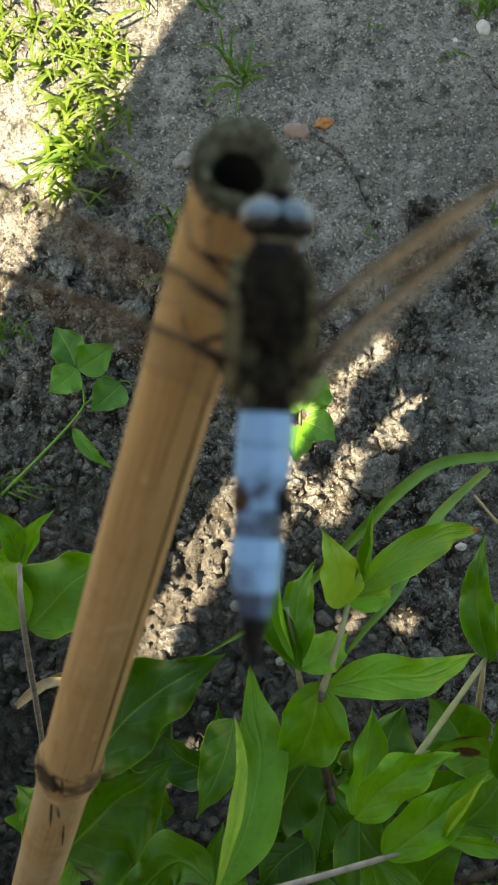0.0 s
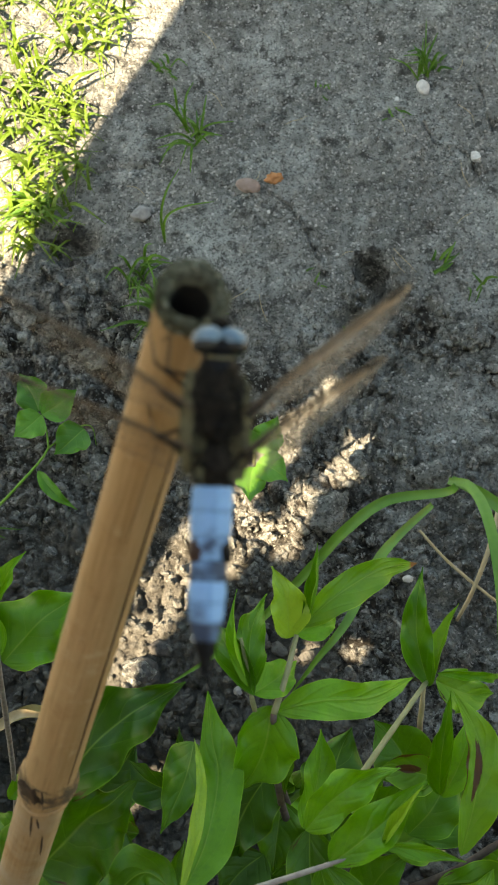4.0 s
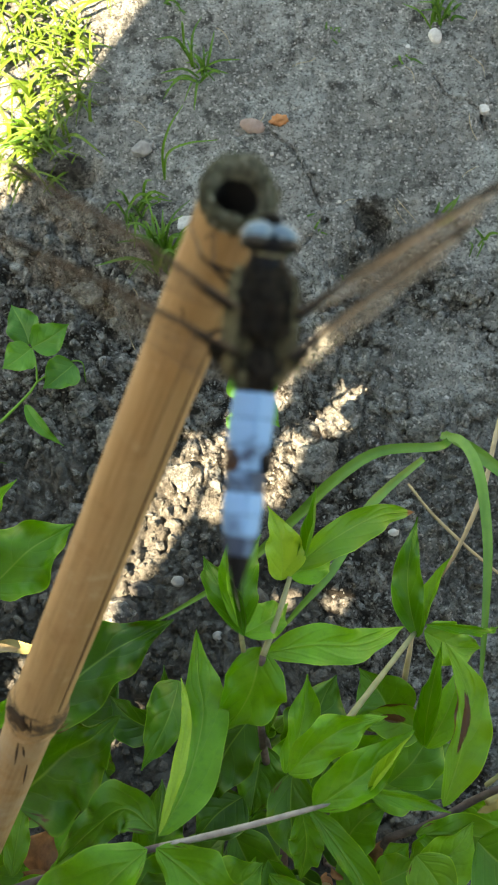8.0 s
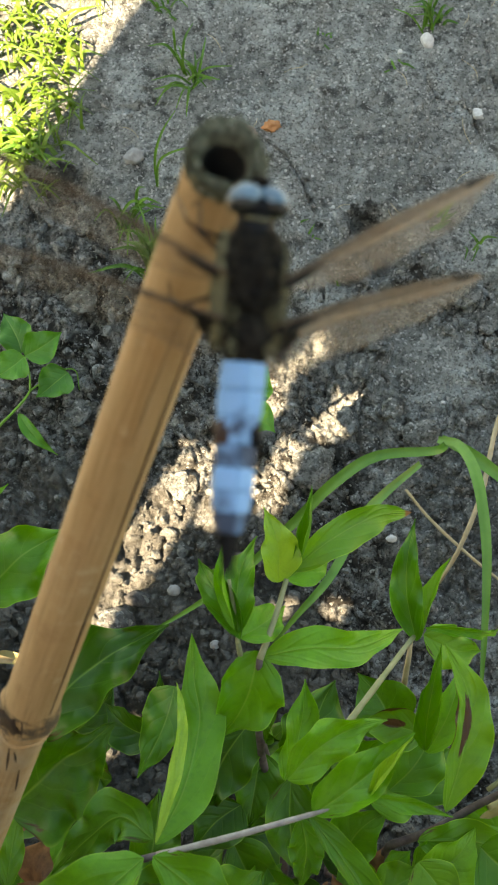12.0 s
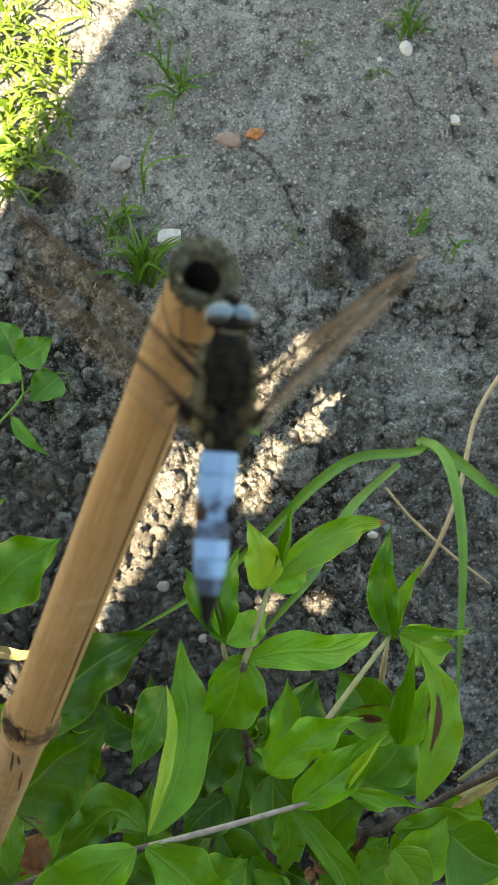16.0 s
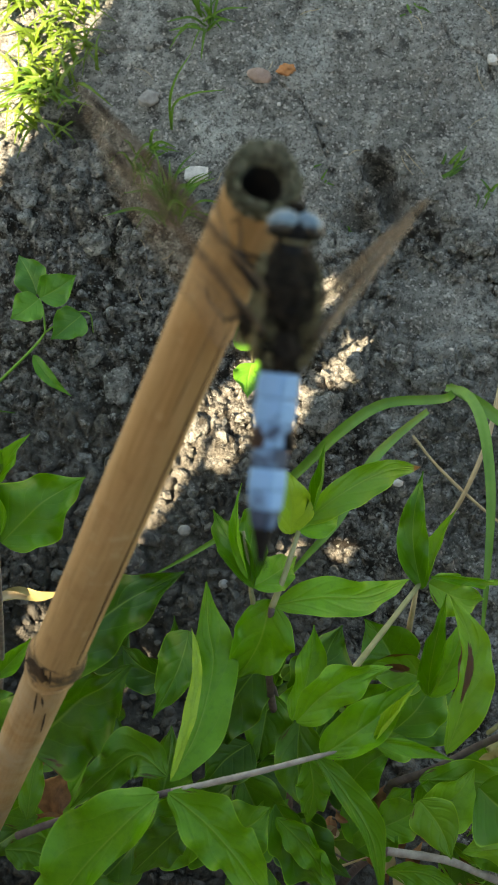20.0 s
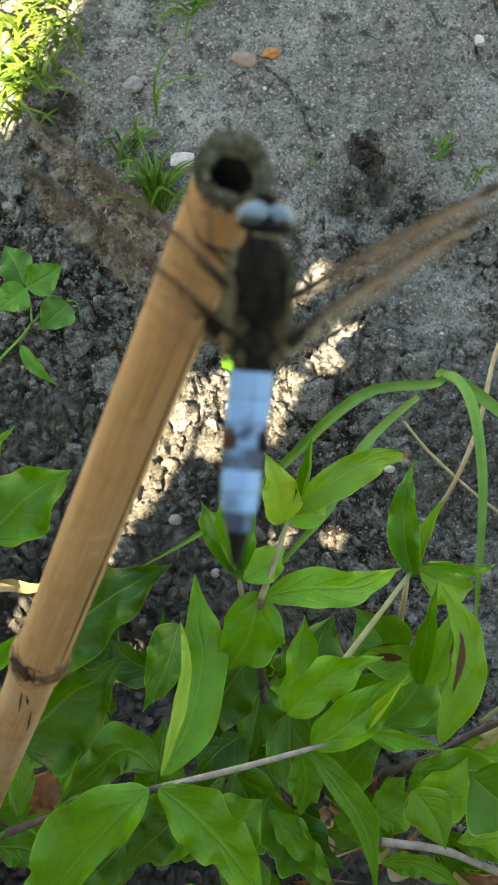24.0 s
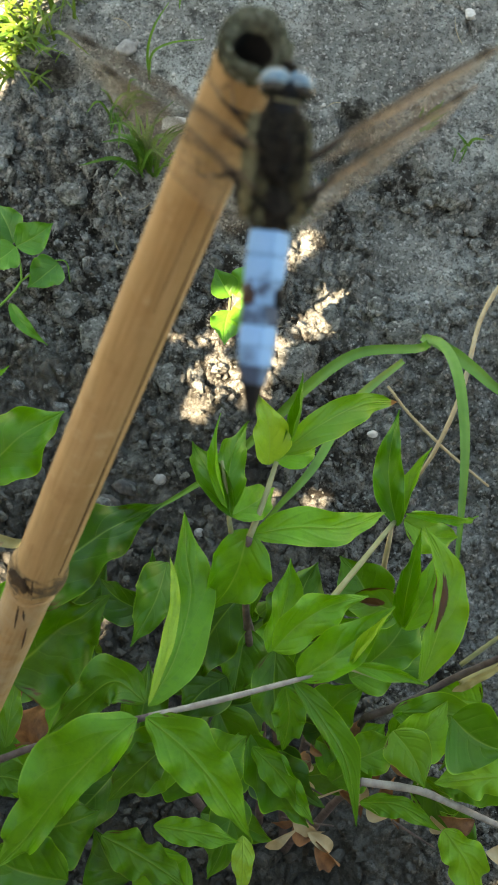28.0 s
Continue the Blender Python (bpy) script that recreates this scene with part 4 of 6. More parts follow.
    ring_wall("pale_ring", [(node - 0.0026, 0.0060), (node - 0.0022, 0.0064), (node - 0.0010, 0.0066), (node - 0.0002, 0.00712), (node + 0.0004, 0.00715), (node + 0.0008, 0.0069)], M_CANE_LOW, 40, "pale weathered ring under the node", wavy)
    ring_wall("lower_ring", [(node - 0.0086, 0.00605), (node - 0.0080, 0.0064), (node - 0.0074, 0.0065), (node - 0.0066, 0.00603)], M_CANE_LOW, 40, "wrinkled ring below the node", wavy)
    # a long split down the side that faces the bed
    bed = turn.inverted().to_3x3() @ Vector((0.90, -0.40, 0.28))
    face = math.atan2(bed.y, bed.x)
    slit = front + 0.72 * ((face - front + math.pi) % (2 * math.pi) - math.pi)
    bm = bmesh.new()
    pts = [((0.0062 - 0.0016 * k / 9) * math.cos(slit), (0.0062 - 0.0016 * k / 9) * math.sin(slit), node + 0.012 + (ln - node - 0.028) * k / 9) for k in range(10)]
    tube(bm, pts, [0.0001, 0.00026, 0.00022, 0.00028, 0.0001], 5)
    part("split", bm, M_CRACK, cane, "long dark split in the cane")
    for turned, start, run in ((0.30, 0.128, 0.035),):
        bm = bmesh.new()
        a = front + turned
        q = [((0.0062 - 0.0017 * z / (ln - node)) * math.cos(a + 0.03 * math.sin(90 * z)), (0.0062 - 0.0017 * z / (ln - node)) * math.sin(a + 0.03 * math.sin(90 * z)), node + z) for z in (start + run * k / 6 for k in range(7))]
        tube(bm, q, [0.00003, 0.00007, 0.00006, 0.00007, 0.00003], 5)
        part("hairline_crack", bm, M_CRACK, cane, "fine dark crack along the grain")
    for dz, da, l in ((-0.009, -1.5, 0.016), (-0.011, -1.25, 0.007), (-0.024, -0.8, 0.018), (0.011, -1.35, 0.012)):
        bm = bmesh.new()
        r = 0.0061 if dz < 0 else 0.0069
        q = [(r * math.cos(face + da + 0.1 * k), r * math.sin(face + da + 0.1 * k), node + dz - l * k / 2) for k in range(3)]
        tube(bm, q, [0.0001, 0.00035, 0.0001], 5)
        part("scar", bm, M_CRACK, cane, "short dark crack")
    return cane


bamboo_cane()


# ---- dragonfly
DRAGON = Matrix(((0.96445, 0.07040, 0.25473, -0.00370), (0.01282, 0.95027, -0.31115, 0.04622), (-0.26397, 0.30336, 0.91559, 0.62275), (0.0, 0.0, 0.0, 1.0)))
MM = 0.001
WINGS = {}


def wing_outline(s, hind):
    """Front and back edge of a wing at the share s of its span, in units of its length."""
    front = 0.018 + 0.022 * math.sin(math.pi * min(1, s * 1.1)) - 0.055 * max(0.0, (s - 0.86) / 0.14) ** 2.2
    if hind:
        backw = 0.10 + 0.235 * min(1.0, (s / 0.17)) ** 0.8 - 0.165 * max(0.0, s - 0.17) / 0.83
        backw *= 1 - max(0.0, (s - 0.80) / 0.20) ** 2.4 * 0.98
    else:
        backw = 0.045 + 0.17 * min(1.0, s / 0.42) ** 0.9
        backw *= 1 - max(0.0, (s - 0.78) / 0.22) ** 2.4 * 0.98
    return front, -backw


def wing(parent, side, hind):
    """One wing along its own x axis: clear skin, dark front vein, long veins, wing mark and dark base."""
    ln = (35.4 if hind else 37.0) * MM
    name = "hind_wing" if hind else "fore_wing"
    root = new(name)
    root.parent = parent
    root.empty_display_size = 0.005
    tagged(root, "clear veined hind wing with a dark base patch" if hind else "clear veined fore wing with a dark mark near its tip")
    put = lambda s, y, z=0.0: Vector((side * s * ln, y * ln, z * ln + 0.004 * ln * math.sin(y * 90)))

    def skin(nm, s0, s1, mat, share=(0.0, 1.0), label=""):
        bm = bmesh.new()
        rows = []
        for i in range(25):
            s = s0 + (s1 - s0) * i / 24
            f, b = wing_outline(s, hind)
            rows.append([bm.verts.new(put(s, f + (b - f) * (share[0] + (share[1] - share[0]) * j / 8))) for j in range(9)])
        for a, b in zip(rows, rows[1:]):
            for j in range(8):
                bm.faces.new((a[j], a[j + 1], b[j + 1], b[j]))
        return part(nm, bm, mat, root, label)

    # right wings take the lit copy, left wings the unlit one
    skin("membrane", 0.0, 1.0, M_WING_LIT if side > 0 else M_WING_UNLIT, (0.36, 1.0))
    skin("front_field", 0.0, 1.0, M_WING_FRONT_LIT if side > 0 else M_WING_FRONT_UNLIT, (0.0, 0.36), "amber front of the wing, tinted as lit right or unlit left")
    for k, (share, r0, r1) in enumerate(((0.0, 0.17, 0.09), (0.10, 0.11, 0.05), (0.2, 0.09, 0.04), (0.42, 0.06, 0.03), (0.65, 0.05, 0.03), (1.0, 0.05, 0.03))):
        bm = bmesh.new()
        pts = []
        end = 0.985 if share in (0.0, 1.0) else 0.95 - 0.25 * share
        for i in range(12):
            s = 0.01 + (end - 0.01) * i / 11
            f, b = wing_outline(s, hind)
            if share == 0.10:
                y = f - 0.022 * (1 - max(0, s - 0.5) * 1.6)
            else:
                y = f + (b - f) * share * (0.35 + 0.65 * min(1.0, s * 2.2) if 0 < share < 1 else 1.0)
            pts.append(put(s, y, 0.002))
        tube(bm, pts, [r0 * MM, r0 * MM, r1 * MM], 5, 30)
        part("front_vein" if k == 0 else "vein", bm, M_VEIN, root)
    bm = bmesh.new()
    f0, _ = wing_outline(0.90, hind)
    f1, _ = wing_outline(0.80, hind)
    tube(bm, [put(0.80, f1 - 0.012, 0.002), put(0.85, f1 - 0.013, 0.002), put(0.905, f0 - 0.010, 0.002)], [0.32 * MM, 0.48 * MM, 0.30 * MM], 6)
    part("wing_mark", bm, M_CHITIN, root, "dark brown mark near the wing tip")
    if hind:
        bm = bmesh.new()
        blob(bm, put(0.065, -0.085), (2.3 * MM, 2.0 * MM, 0.8 * MM), None, 3, 0.25, 2.0, 3)
        part("base_lobe", bm, M_BROWN, root, "dark brown lobe at the wing base")
        skin("base_patch", 0.0, 0.13, M_WING_BASE, (0.02, 0.80), "dark brown patch at the wing base").location.z = 0.00008
    bm = bmesh.new()
    tube(bm, [put(0.02, -0.028, 0.004), put(0.10, -0.026, 0.004), put(0.20, -0.024, 0.004)], [0.40 * MM, 0.45 * MM, 0.08 * MM], 6)
    part("base_streak", bm, M_CHITIN, root, "black streak at the wing base")
    return root


def dragonfly():
    fly = new("dragonfly")
    fly.empty_display_size = 0.01
    fly.matrix_world = DRAGON
    tagged(fly, "dragonfly with pale blue abdomen perched on the bamboo cane", "dragonfly")
    rnd = random.Random(8)
    # thorax, furry
    bm = bmesh.new()
    blob(bm, (0, 2.1 * MM, -0.6 * MM), (3.75 * MM, 5.7 * MM, 3.3 * MM), None, 4, 0.14, 3.0)
    thorax = part("thorax", bm, M_BROWN, fly, "dark brown furry thorax")
    bm = bmesh.new()
    blob(bm, (0, -4.3 * MM, -0.4 * MM), (3.05 * MM, 3.2 * MM, 2.9 * MM), None, 4, 0.12, 4.0, 5)
    part("hind_thorax", bm, M_BROWN, fly)
    for sx in (-1, 1):
        bm = bmesh.new()
        blob(bm, (sx * 3.3 * MM, 0.2 * MM, -0.7 * MM), (1.05 * MM, 5.6 * MM, 2.0 * MM), None, 4, 0.28, 4.0, 2 + sx)
        part("furry_side", bm, M_FUR, fly, "yellowish furry side of the thorax")
    # fine hairs on the thorax
    bm = bmesh.new()
    for k in range(1300):
        a, b = rnd.uniform(0.0, math.pi), rnd.uniform(-0.9, 0.9)
        p = Vector((3.4 * MM * math.cos(a) * math.cos(b), 1.6 * MM + 6.0 * MM * math.sin(b), 3.1 * MM * math.sin(a) * math.cos(b) - 0.6 * MM))
        d = Vector((math.cos(a), rnd.uniform(-0.5, 0.5), math.sin(a))).normalized()
        q = p + d * rnd.uniform(0.5, 1.7) * MM
        w = Vector((rnd.uniform(-1, 1), rnd.uniform(-1, 1), rnd.uniform(-1, 1))).normalized() * 0.08 * MM
        bm.faces.new([bm.verts.new(v) for v in (p - w, p + w, q)])
    part("hair", bm, M_HAIR, fly, "fine dark hairs")
    for sx in (-1, 1):
        bm = bmesh.new()
        for k in range(320):
            y = rnd.uniform(-6.0, 5.6)
            p = Vector((sx * (3.8 - 0.03 * y * y) * MM, y * MM, rnd.uniform(-2.4, 1.0) * MM))
            q = p + Vector((sx * rnd.uniform(0.4, 1.1), rnd.uniform(-0.9, 0.5), rnd.uniform(-0.2, 0.9))) * MM
            w = Vector((rnd.uniform(-1, 1), rnd.uniform(-1, 1), rnd.uniform(-1, 1))).normalized() * 0.09 * MM
            bm.faces.new([bm.verts.new(v) for v in (p - w, p + w, q)])
        part("side_hair", bm, M_FUR, fly, "pale yellowish hairs")
    for y in (3.4, 0.2):
        bm = bmesh.new()
        tube(bm, [(-2.6 * MM, y * MM, 1.3 * MM), (0, (y - 0.4) * MM, 2.72 * MM), (2.6 * MM, y * MM, 1.3 * MM)], [0.12 * MM, 0.2 * MM, 0.12 * MM], 6)
        part("seam", bm, M_CHITIN, thorax)
    for y, w in ((-1.2, 0.9), (-3.9, 0.8)):
        bm = bmesh.new()
        blob(bm, (0, y * MM, 2.05 * MM), (w * MM, 1.0 * MM, 0.5 * MM), None, 3, 0.2, 3.0, y)
        part("back_plate", bm, M_BROWN, thorax, "dark plate between the wings")
    for sx in (-1, 1):
        bm = bmesh.new()
        for k in range(170):
            y = rnd.choice((rnd.gauss(-2.2, 0.5), rnd.gauss(-5.4, 0.5)))
            p = Vector((sx * rnd.uniform(1.3, 2.6) * MM, y * MM, rnd.uniform(1.0, 1.9) * MM))
            q = p + Vector((sx * rnd.uniform(0.2, 1.0), rnd.uniform(-0.8, 0.4), rnd.uniform(0.2, 0.9))) * MM
            w = Vector((rnd.uniform(-1, 1), rnd.uniform(-1, 1), 0)).normalized() * 0.08 * MM
            bm.faces.new([bm.verts.new(v) for v in (p - w, p + w, q)])
        part("pale_tuft", bm, M_FUR, thorax, "pale tuft of hair at the wing base")
    # neck and head
    bm = bmesh.new()
    tube(bm, [(0, 5.4 * MM, -0.6 * MM), (0, 8.4 * MM, -0.4 * MM)], [2.5 * MM, 1.9 * MM], 12)
    part("neck", bm, M_CHITIN, fly)
    bm = bmesh.new()
    blob(bm, (0, 9.2 * MM, -0.3 * MM), (2.9 * MM, 2.0 * MM, 2.2 * MM), None, 3, 0.03, 4)
    head = part("head", bm, M_CHITIN, fly, "black head")
    for sx in (-1, 1):
        tilt = Euler((0, radians(18 * sx), radians(-16 * sx))).to_matrix()
        bm = bmesh.new()
        blob(bm, (sx * 1.72 * MM, 10.2 * MM, 0.2 * MM), (2.15 * MM, 1.62 * MM, 2.0 * MM), tilt, 4)
        part("eye", bm, M_EYE, head, "large pale blue-grey compound eye")
        bm = bmesh.new()
        blob(bm, (sx * 1.85 * MM, 9.45 * MM, 0.12 * MM), (2.02 * MM, 1.35 * MM, 2.08 * MM), tilt, 3)
        part("eye_back", bm, M_EYE_DARK, head, "dark hind part of the eye")
        bm = bmesh.new()
        tube(bm, [(sx * 0.7 * MM, 12.0 * MM, 0.6 * MM), (sx * 1.4 * MM, 13.4 * MM, 1.1 * MM), (sx * 2.2 * MM, 14.6 * MM, 1.0 * MM)], [0.10 * MM, 0.04 * MM], 5)
        part("antenna", bm, M_CHITIN, head)
    bm = bmesh.new()
    blob(bm, (0, 11.9 * MM, -0.2 * MM), (1.35 * MM, 1.2 * MM, 1.4 * MM), None, 3, 0.05, 5)
    part("face", bm, M_BROWN, head, "dark brown face")
    bm = bmesh.new()
    tube(bm, [(-1.7 * MM, 7.7 * MM, 0.9 * MM), (0, 7.5 * MM, 1.5 * MM), (1.7 * MM, 7.7 * MM, 0.9 * MM)], [0.25 * MM, 0.3 * MM, 0.25 * MM], 6)
    part("collar", bm, M_FUR, head)
    # abdomen: one part for each segment, flattened, keeled along the back
    cuts = [(-4.9, 2.1), (-7.0, 2.55), (-9.9, 2.68), (-12.7, 2.55), (-15.4, 2.32), (-17.7, 2.34), (-20.2, 2.38), (-22.4, 2.10), (-24.5, 1.45), (-26.6, 0.88), (-28.1, 0.50)]
    mats = [M_BROWN, M_BLOOM, M_BLOOM, M_BLOOM_LIGHT, M_BLOOM_MID, M_BLOOM, M_BLOOM_LIGHT, M_BLOOM_DARK, M_CHITIN, M_CHITIN]
    labels = ["dark first segment", "pale blue segment", "pale blue segment", "blue segment with dark rusty sides", "worn blue-black segment", "pale blue segment", "pale blue segment", "blue segment dark at its end", "black tail segment", "black tail segment"]
    sag = lambda y: 0.0008 * math.sin((y + 6) / 23 * math.pi)
    for k, ((y0, w0), (y1, w1)) in enumerate(zip(cuts, cuts[1:])):
        bm = bmesh.new()
        rings = []
        for i in range(9):
            s = i / 8
            y, w = y0 + (y1 - y0) * s, w0 + (w1 - w0) * s
            w *= 1 - 0.05 * (2 * s - 1) ** 6
            zc = sag(y) * 1000 - 0.2
            ring = []
            for j in range(24):
                t = 2 * math.pi * j / 24
                x, z = w * math.cos(t), 0.62 * w * math.sin(t)
                z += 0.16 * w * max(0.0, 1 - abs(x) / (0.5 * w)) * (1 if z > 0 else 0)
                ring.append(bm.verts.new((x * MM, y * MM, (z + zc) * MM)))
            rings.append(ring)
        for a, b in zip(rings, rings[1:]):
            for j in range(24):
                bm.faces.new((a[j], a[(j + 1) % 24], b[(j + 1) % 24], b[j]))
        bm.faces.new(rings[0])
        bm.faces.new(rings[-1][::-1])
        bmesh.ops.recalc_face_normals(bm, faces=bm.faces)
        seg = part("abdomen_segment", bm, mats[k], fly, labels[k])
        if 1 <= k <= 7:
            bm = bmesh.new()
            arc = [((w1 + 0.02) * math.cos(t) * MM, y1 * MM, ((0.62 * w1 + 0.03) * math.sin(t) + sag(y1) * 1000 - 0.2 + (0.16 * w1 * max(0, 1 - abs(math.cos(t)) / 0.5))) * MM) for t in (math.pi * j / 8 for j in range(9))]
            tube(bm, arc, [0.014 * MM, 0.018 * MM, 0.014 * MM], 5, 25)
            part("segment_ring", bm, M_CHITIN, seg, "thin dark ring")
            bm = bmesh.new()
            keel = lambda y, w: (0, y * MM, (0.78 * w + sag(y) * 1000 - 0.2) * MM)
            tube(bm, [keel(y0, w0), keel((y0 + y1) / 2, (w0 + w1) / 2), keel(y1, w1)], [0.014 * MM, 0.016 * MM], 5)
            part("back_line", bm, M_CHITIN, seg, "thin dark line along the back")
        if k == 3:
            for sx in (-1, 1):
                bm = bmesh.new()
                yy = (y0 + y1) / 2 - 0.2
                blob(bm, (sx * 0.74 * w1 * MM, yy * MM, (0.42 + sag(yy) * 1000 - 0.2) * MM), (1.05 * MM, 1.60 * MM, 1.0 * MM), None, 3, 0.35, 1.6, sx)
                part("side_patch", bm, M_RUST if sx < 0 else M_CHITIN, seg, "dark rusty patch on the side")
    for sx in (-1, 1):
        bm = bmesh.new()
        tube(bm, [(sx * 0.3 * MM, -27.8 * MM, -0.1 * MM), (sx * 0.45 * MM, -28.5 * MM, 0.0 * MM), (sx * 0.35 * MM, -29.1 * MM, -0.1 * MM)], [0.22 * MM, 0.26 * MM, 0.05 * MM], 6)
        part("tail_clasper", bm, M_CHITIN, fly)
    # a slender body and a smaller head
    lengthen = Matrix.Diagonal((1.0, 1.08, 1.0, 1.0))
    for ob in fly.children_recursive:
        if ob is head or ob.parent is head:
            at = Matrix.Translation((0, 10.35 * MM, 0.1 * MM))
            ob.data.transform(at @ Matrix.Scale(0.92, 4) @ Matrix.Translation((0, -10.1 * MM, 0)))
        else:
            ob.data.transform(lengthen)
    # legs: from below the thorax to the cane
    inv = DRAGON.inverted()

    def on_cane(d, ang, lift=0.0):
        p = CANE_TOP - CANE_DIR * d
        r = 0.0045 + 0.0017 * d / 0.18 + lift
        right = CANE_DIR.cross(Vector((0, -0.45, 0.89))).normalized() * -1
        front = right.cross(CANE_DIR).normalized()
        if front.dot(Vector((0, -0.45, 0.89))) < 0:
            front = -front
        if right.x < 0:
            right = -right
        a = radians(ang)
        return inv @ (p + r * (math.sin(a) * right + math.cos(a) * front))

    for sx, y, d, ang, knee in ((-1, 5.4, 0.004, -12, (-6.4, 6.3, 0.2)), (1, 5.4, 0.0035, 62, (5.3, 6.4, -0.3)), (-1, 3.0, 0.007, -62, (-8.0, 7.0, 0.8)), (1, 3.0, 0.011, 78, (4.2, 3.8, -3.2)), (-1, 0.2, 0.022, -5, (-7.5, -2.0, 0.3)), (1, 0.2, 0.020, 80, (4.0, -1.6, -3.6))):
        hip = Vector((sx * 1.6, y, -2.4)) * MM
        kn = Vector(knee) * MM
        foot = on_cane(d, ang, 0.0002)
        bm = bmesh.new()
        tube(bm, [hip, hip.lerp(kn, 0.5) + Vector((0, 0, 0.4 * MM)), kn], [0.34 * MM, 0.28 * MM, 0.18 * MM], 7)
        leg = part("leg", bm, M_CHITIN, fly, "thin black leg gripping the cane")
        bm = bmesh.new()
        tube(bm, [kn, kn.lerp(foot, 0.5) + Vector((0, 0, 0.3 * MM)), foot], [0.16 * MM, 0.13 * MM, 0.10 * MM], 6)
        part("shin", bm, M_CHITIN, leg)
        bm = bmesh.new()
        end = on_cane(d - 0.0025 if d > 0.004 else d + 0.002, ang - 12, 0.0001)
        tube(bm, [foot, foot.lerp(end, 0.6), end], [0.12 * MM, 0.1 * MM, 0.07 * MM], 5)
        part("foot", bm, M_CHITIN, leg)
    for sx, nm in ((1, "right"), (-1, "left")):
        WINGS[nm + "_fore"] = wing(fly, sx, False)
        WINGS[nm + "_hind"] = wing(fly, sx, True)
    return fly


dragonfly()


# ---- the shrub in the foreground
shrub = thing("shrub", "low green shrub with pointed wavy leaves and brown scars", "shrub", at=(0, 0, 0))


def stem(owner, points, radii, mat, name="stem", label=""):
    bm = bmesh.new()
    tube(bm, points, radii, 8, None, 0.12)
    return part(name, bm, mat, owner, label)


stem(shrub, [(-0.0801, -0.0269, 0.3250), (-0.0669, -0.0220, 0.3300), (-0.0485, -0.0166, 0.3360), (-0.0290, -0.0114, 0.3430)], [0.0013, 0.0012, 0.0011], M_BARK, "branch", "dark purple-brown branch")
stem(shrub, [(-0.0290, -0.0114, 0.3430), (-0.0058, -0.0057, 0.3520), (0.0173, 0.0007, 0.3580), (0.0333, 0.0051, 0.3620)], [0.0011, 0.0009, 0.0007], M_TWIG, "branch", "grey-purple young branch")
stem(shrub, [(0.0013, 0.0479, 0.3420), (0.0057, 0.0600, 0.3440), (0.0096, 0.0735, 0.3430)], [0.0011, 0.0009], M_STEM)
stem(shrub, [(0.0029, 0.0241, 0.2800), (0.0006, 0.0374, 0.3200), (0.0013, 0.0479, 0.3420)], [0.0014, 0.0011], M_BARK)
stem(shrub, [(-0.0056, 0.0523, 0.3450), (-0.0068, 0.0611, 0.3470), (-0.0088, 0.0717, 0.3500)], [0.0009, 0.0006], M_STEM)
stem(shrub, [(-0.0014, 0.0360, 0.3000), (-0.0037, 0.0454, 0.3300), (-0.0056, 0.0523, 0.3450)], [0.0011, 0.0009], M_STEM)
stem(shrub, [(0.0306, 0.0305, 0.3000), (0.0336, 0.0345, 0.3000), (0.0472, 0.0520, 0.2850), (0.0601, 0.0686, 0.2660)], [0.0013, 0.0011, 0.0010], M_STEM)
stem(shrub, [(0.0653, 0.0419, 0.2000), (0.0591, 0.0509, 0.2400), (0.0585, 0.0611, 0.2620), (0.0595, 0.0681, 0.2660)], [0.0008, 0.0012, 0.0006], M_STRAW, "dry_leaf_stalk", "dry pale withered stalk")
stem(shrub, [(0.0558, 0.0041, 0.3250), (0.0469, 0.0037, 0.3300), (0.0351, 0.0057, 0.3400), (0.0271, 0.0023, 0.3520)], [0.0008, 0.0008], M_STEM)
stem(shrub, [(0.1019, 0.0177, 0.3000), (0.0828, 0.0085, 0.2700), (0.0671, -0.0005, 0.2600), (0.0510, -0.0066, 0.2500)], [0.0013, 0.0015, 0.0016], M_BARK, "branch", "dark purple-brown branch")
stem(shrub, [(0.0474, -0.0308, 0.2700), (0.0685, -0.0333, 0.2700), (0.0830, -0.0383, 0.2600), (0.1066, -0.0474, 0.2500)], [0.0016, 0.0015, 0.0013], M_TWIG, "branch")
stem(shrub, [(-0.0026, 0.0447, 0.2800), (0.0025, 0.0323, 0.2600), (0.0077, 0.0190, 0.2400)], [0.0014, 0.0016], M_BARK, "branch", "dead brown twig")
stem(shrub, [(0.0794, 0.0112, 0.3000), (0.0904, 0.0200, 0.3100), (0.0988, 0.0264, 0.3200)], [0.0009, 0.0007], M_STEM)
for foot, points in (
    ((0.035, -0.075), [(0.0510, -0.0066, 0.2500), (0.0077, 0.0190, 0.2400)]),
    ((0.020, -0.060), [(0.0029, 0.0241, 0.2800)]),
    ((0.000, -0.070), [(-0.0485, -0.0166, 0.3360)]),
    ((0.045, -0.070), [(0.0474, -0.0308, 0.2700)]),
    ((0.045, -0.020), [(0.0306, 0.0305, 0.3000)]),
):
    base = Vector((foot[0], foot[1], height(*foot) - 0.005))
    for p in points:
        p = Vector(p)
        stem(shrub, [base, base.lerp(p, 0.5) + Vector((0.004, 0.006, -0.01)), p], [0.0026, 0.0021, 0.0015], M_BARK, "branch")
leaf(shrub, (0.0173, 0.0007, 0.3580), (0.0455, 0.0256, 0.3620), 0.0124, -16, 26, .1, M_LEAF_MID, 0.1, 0.12)
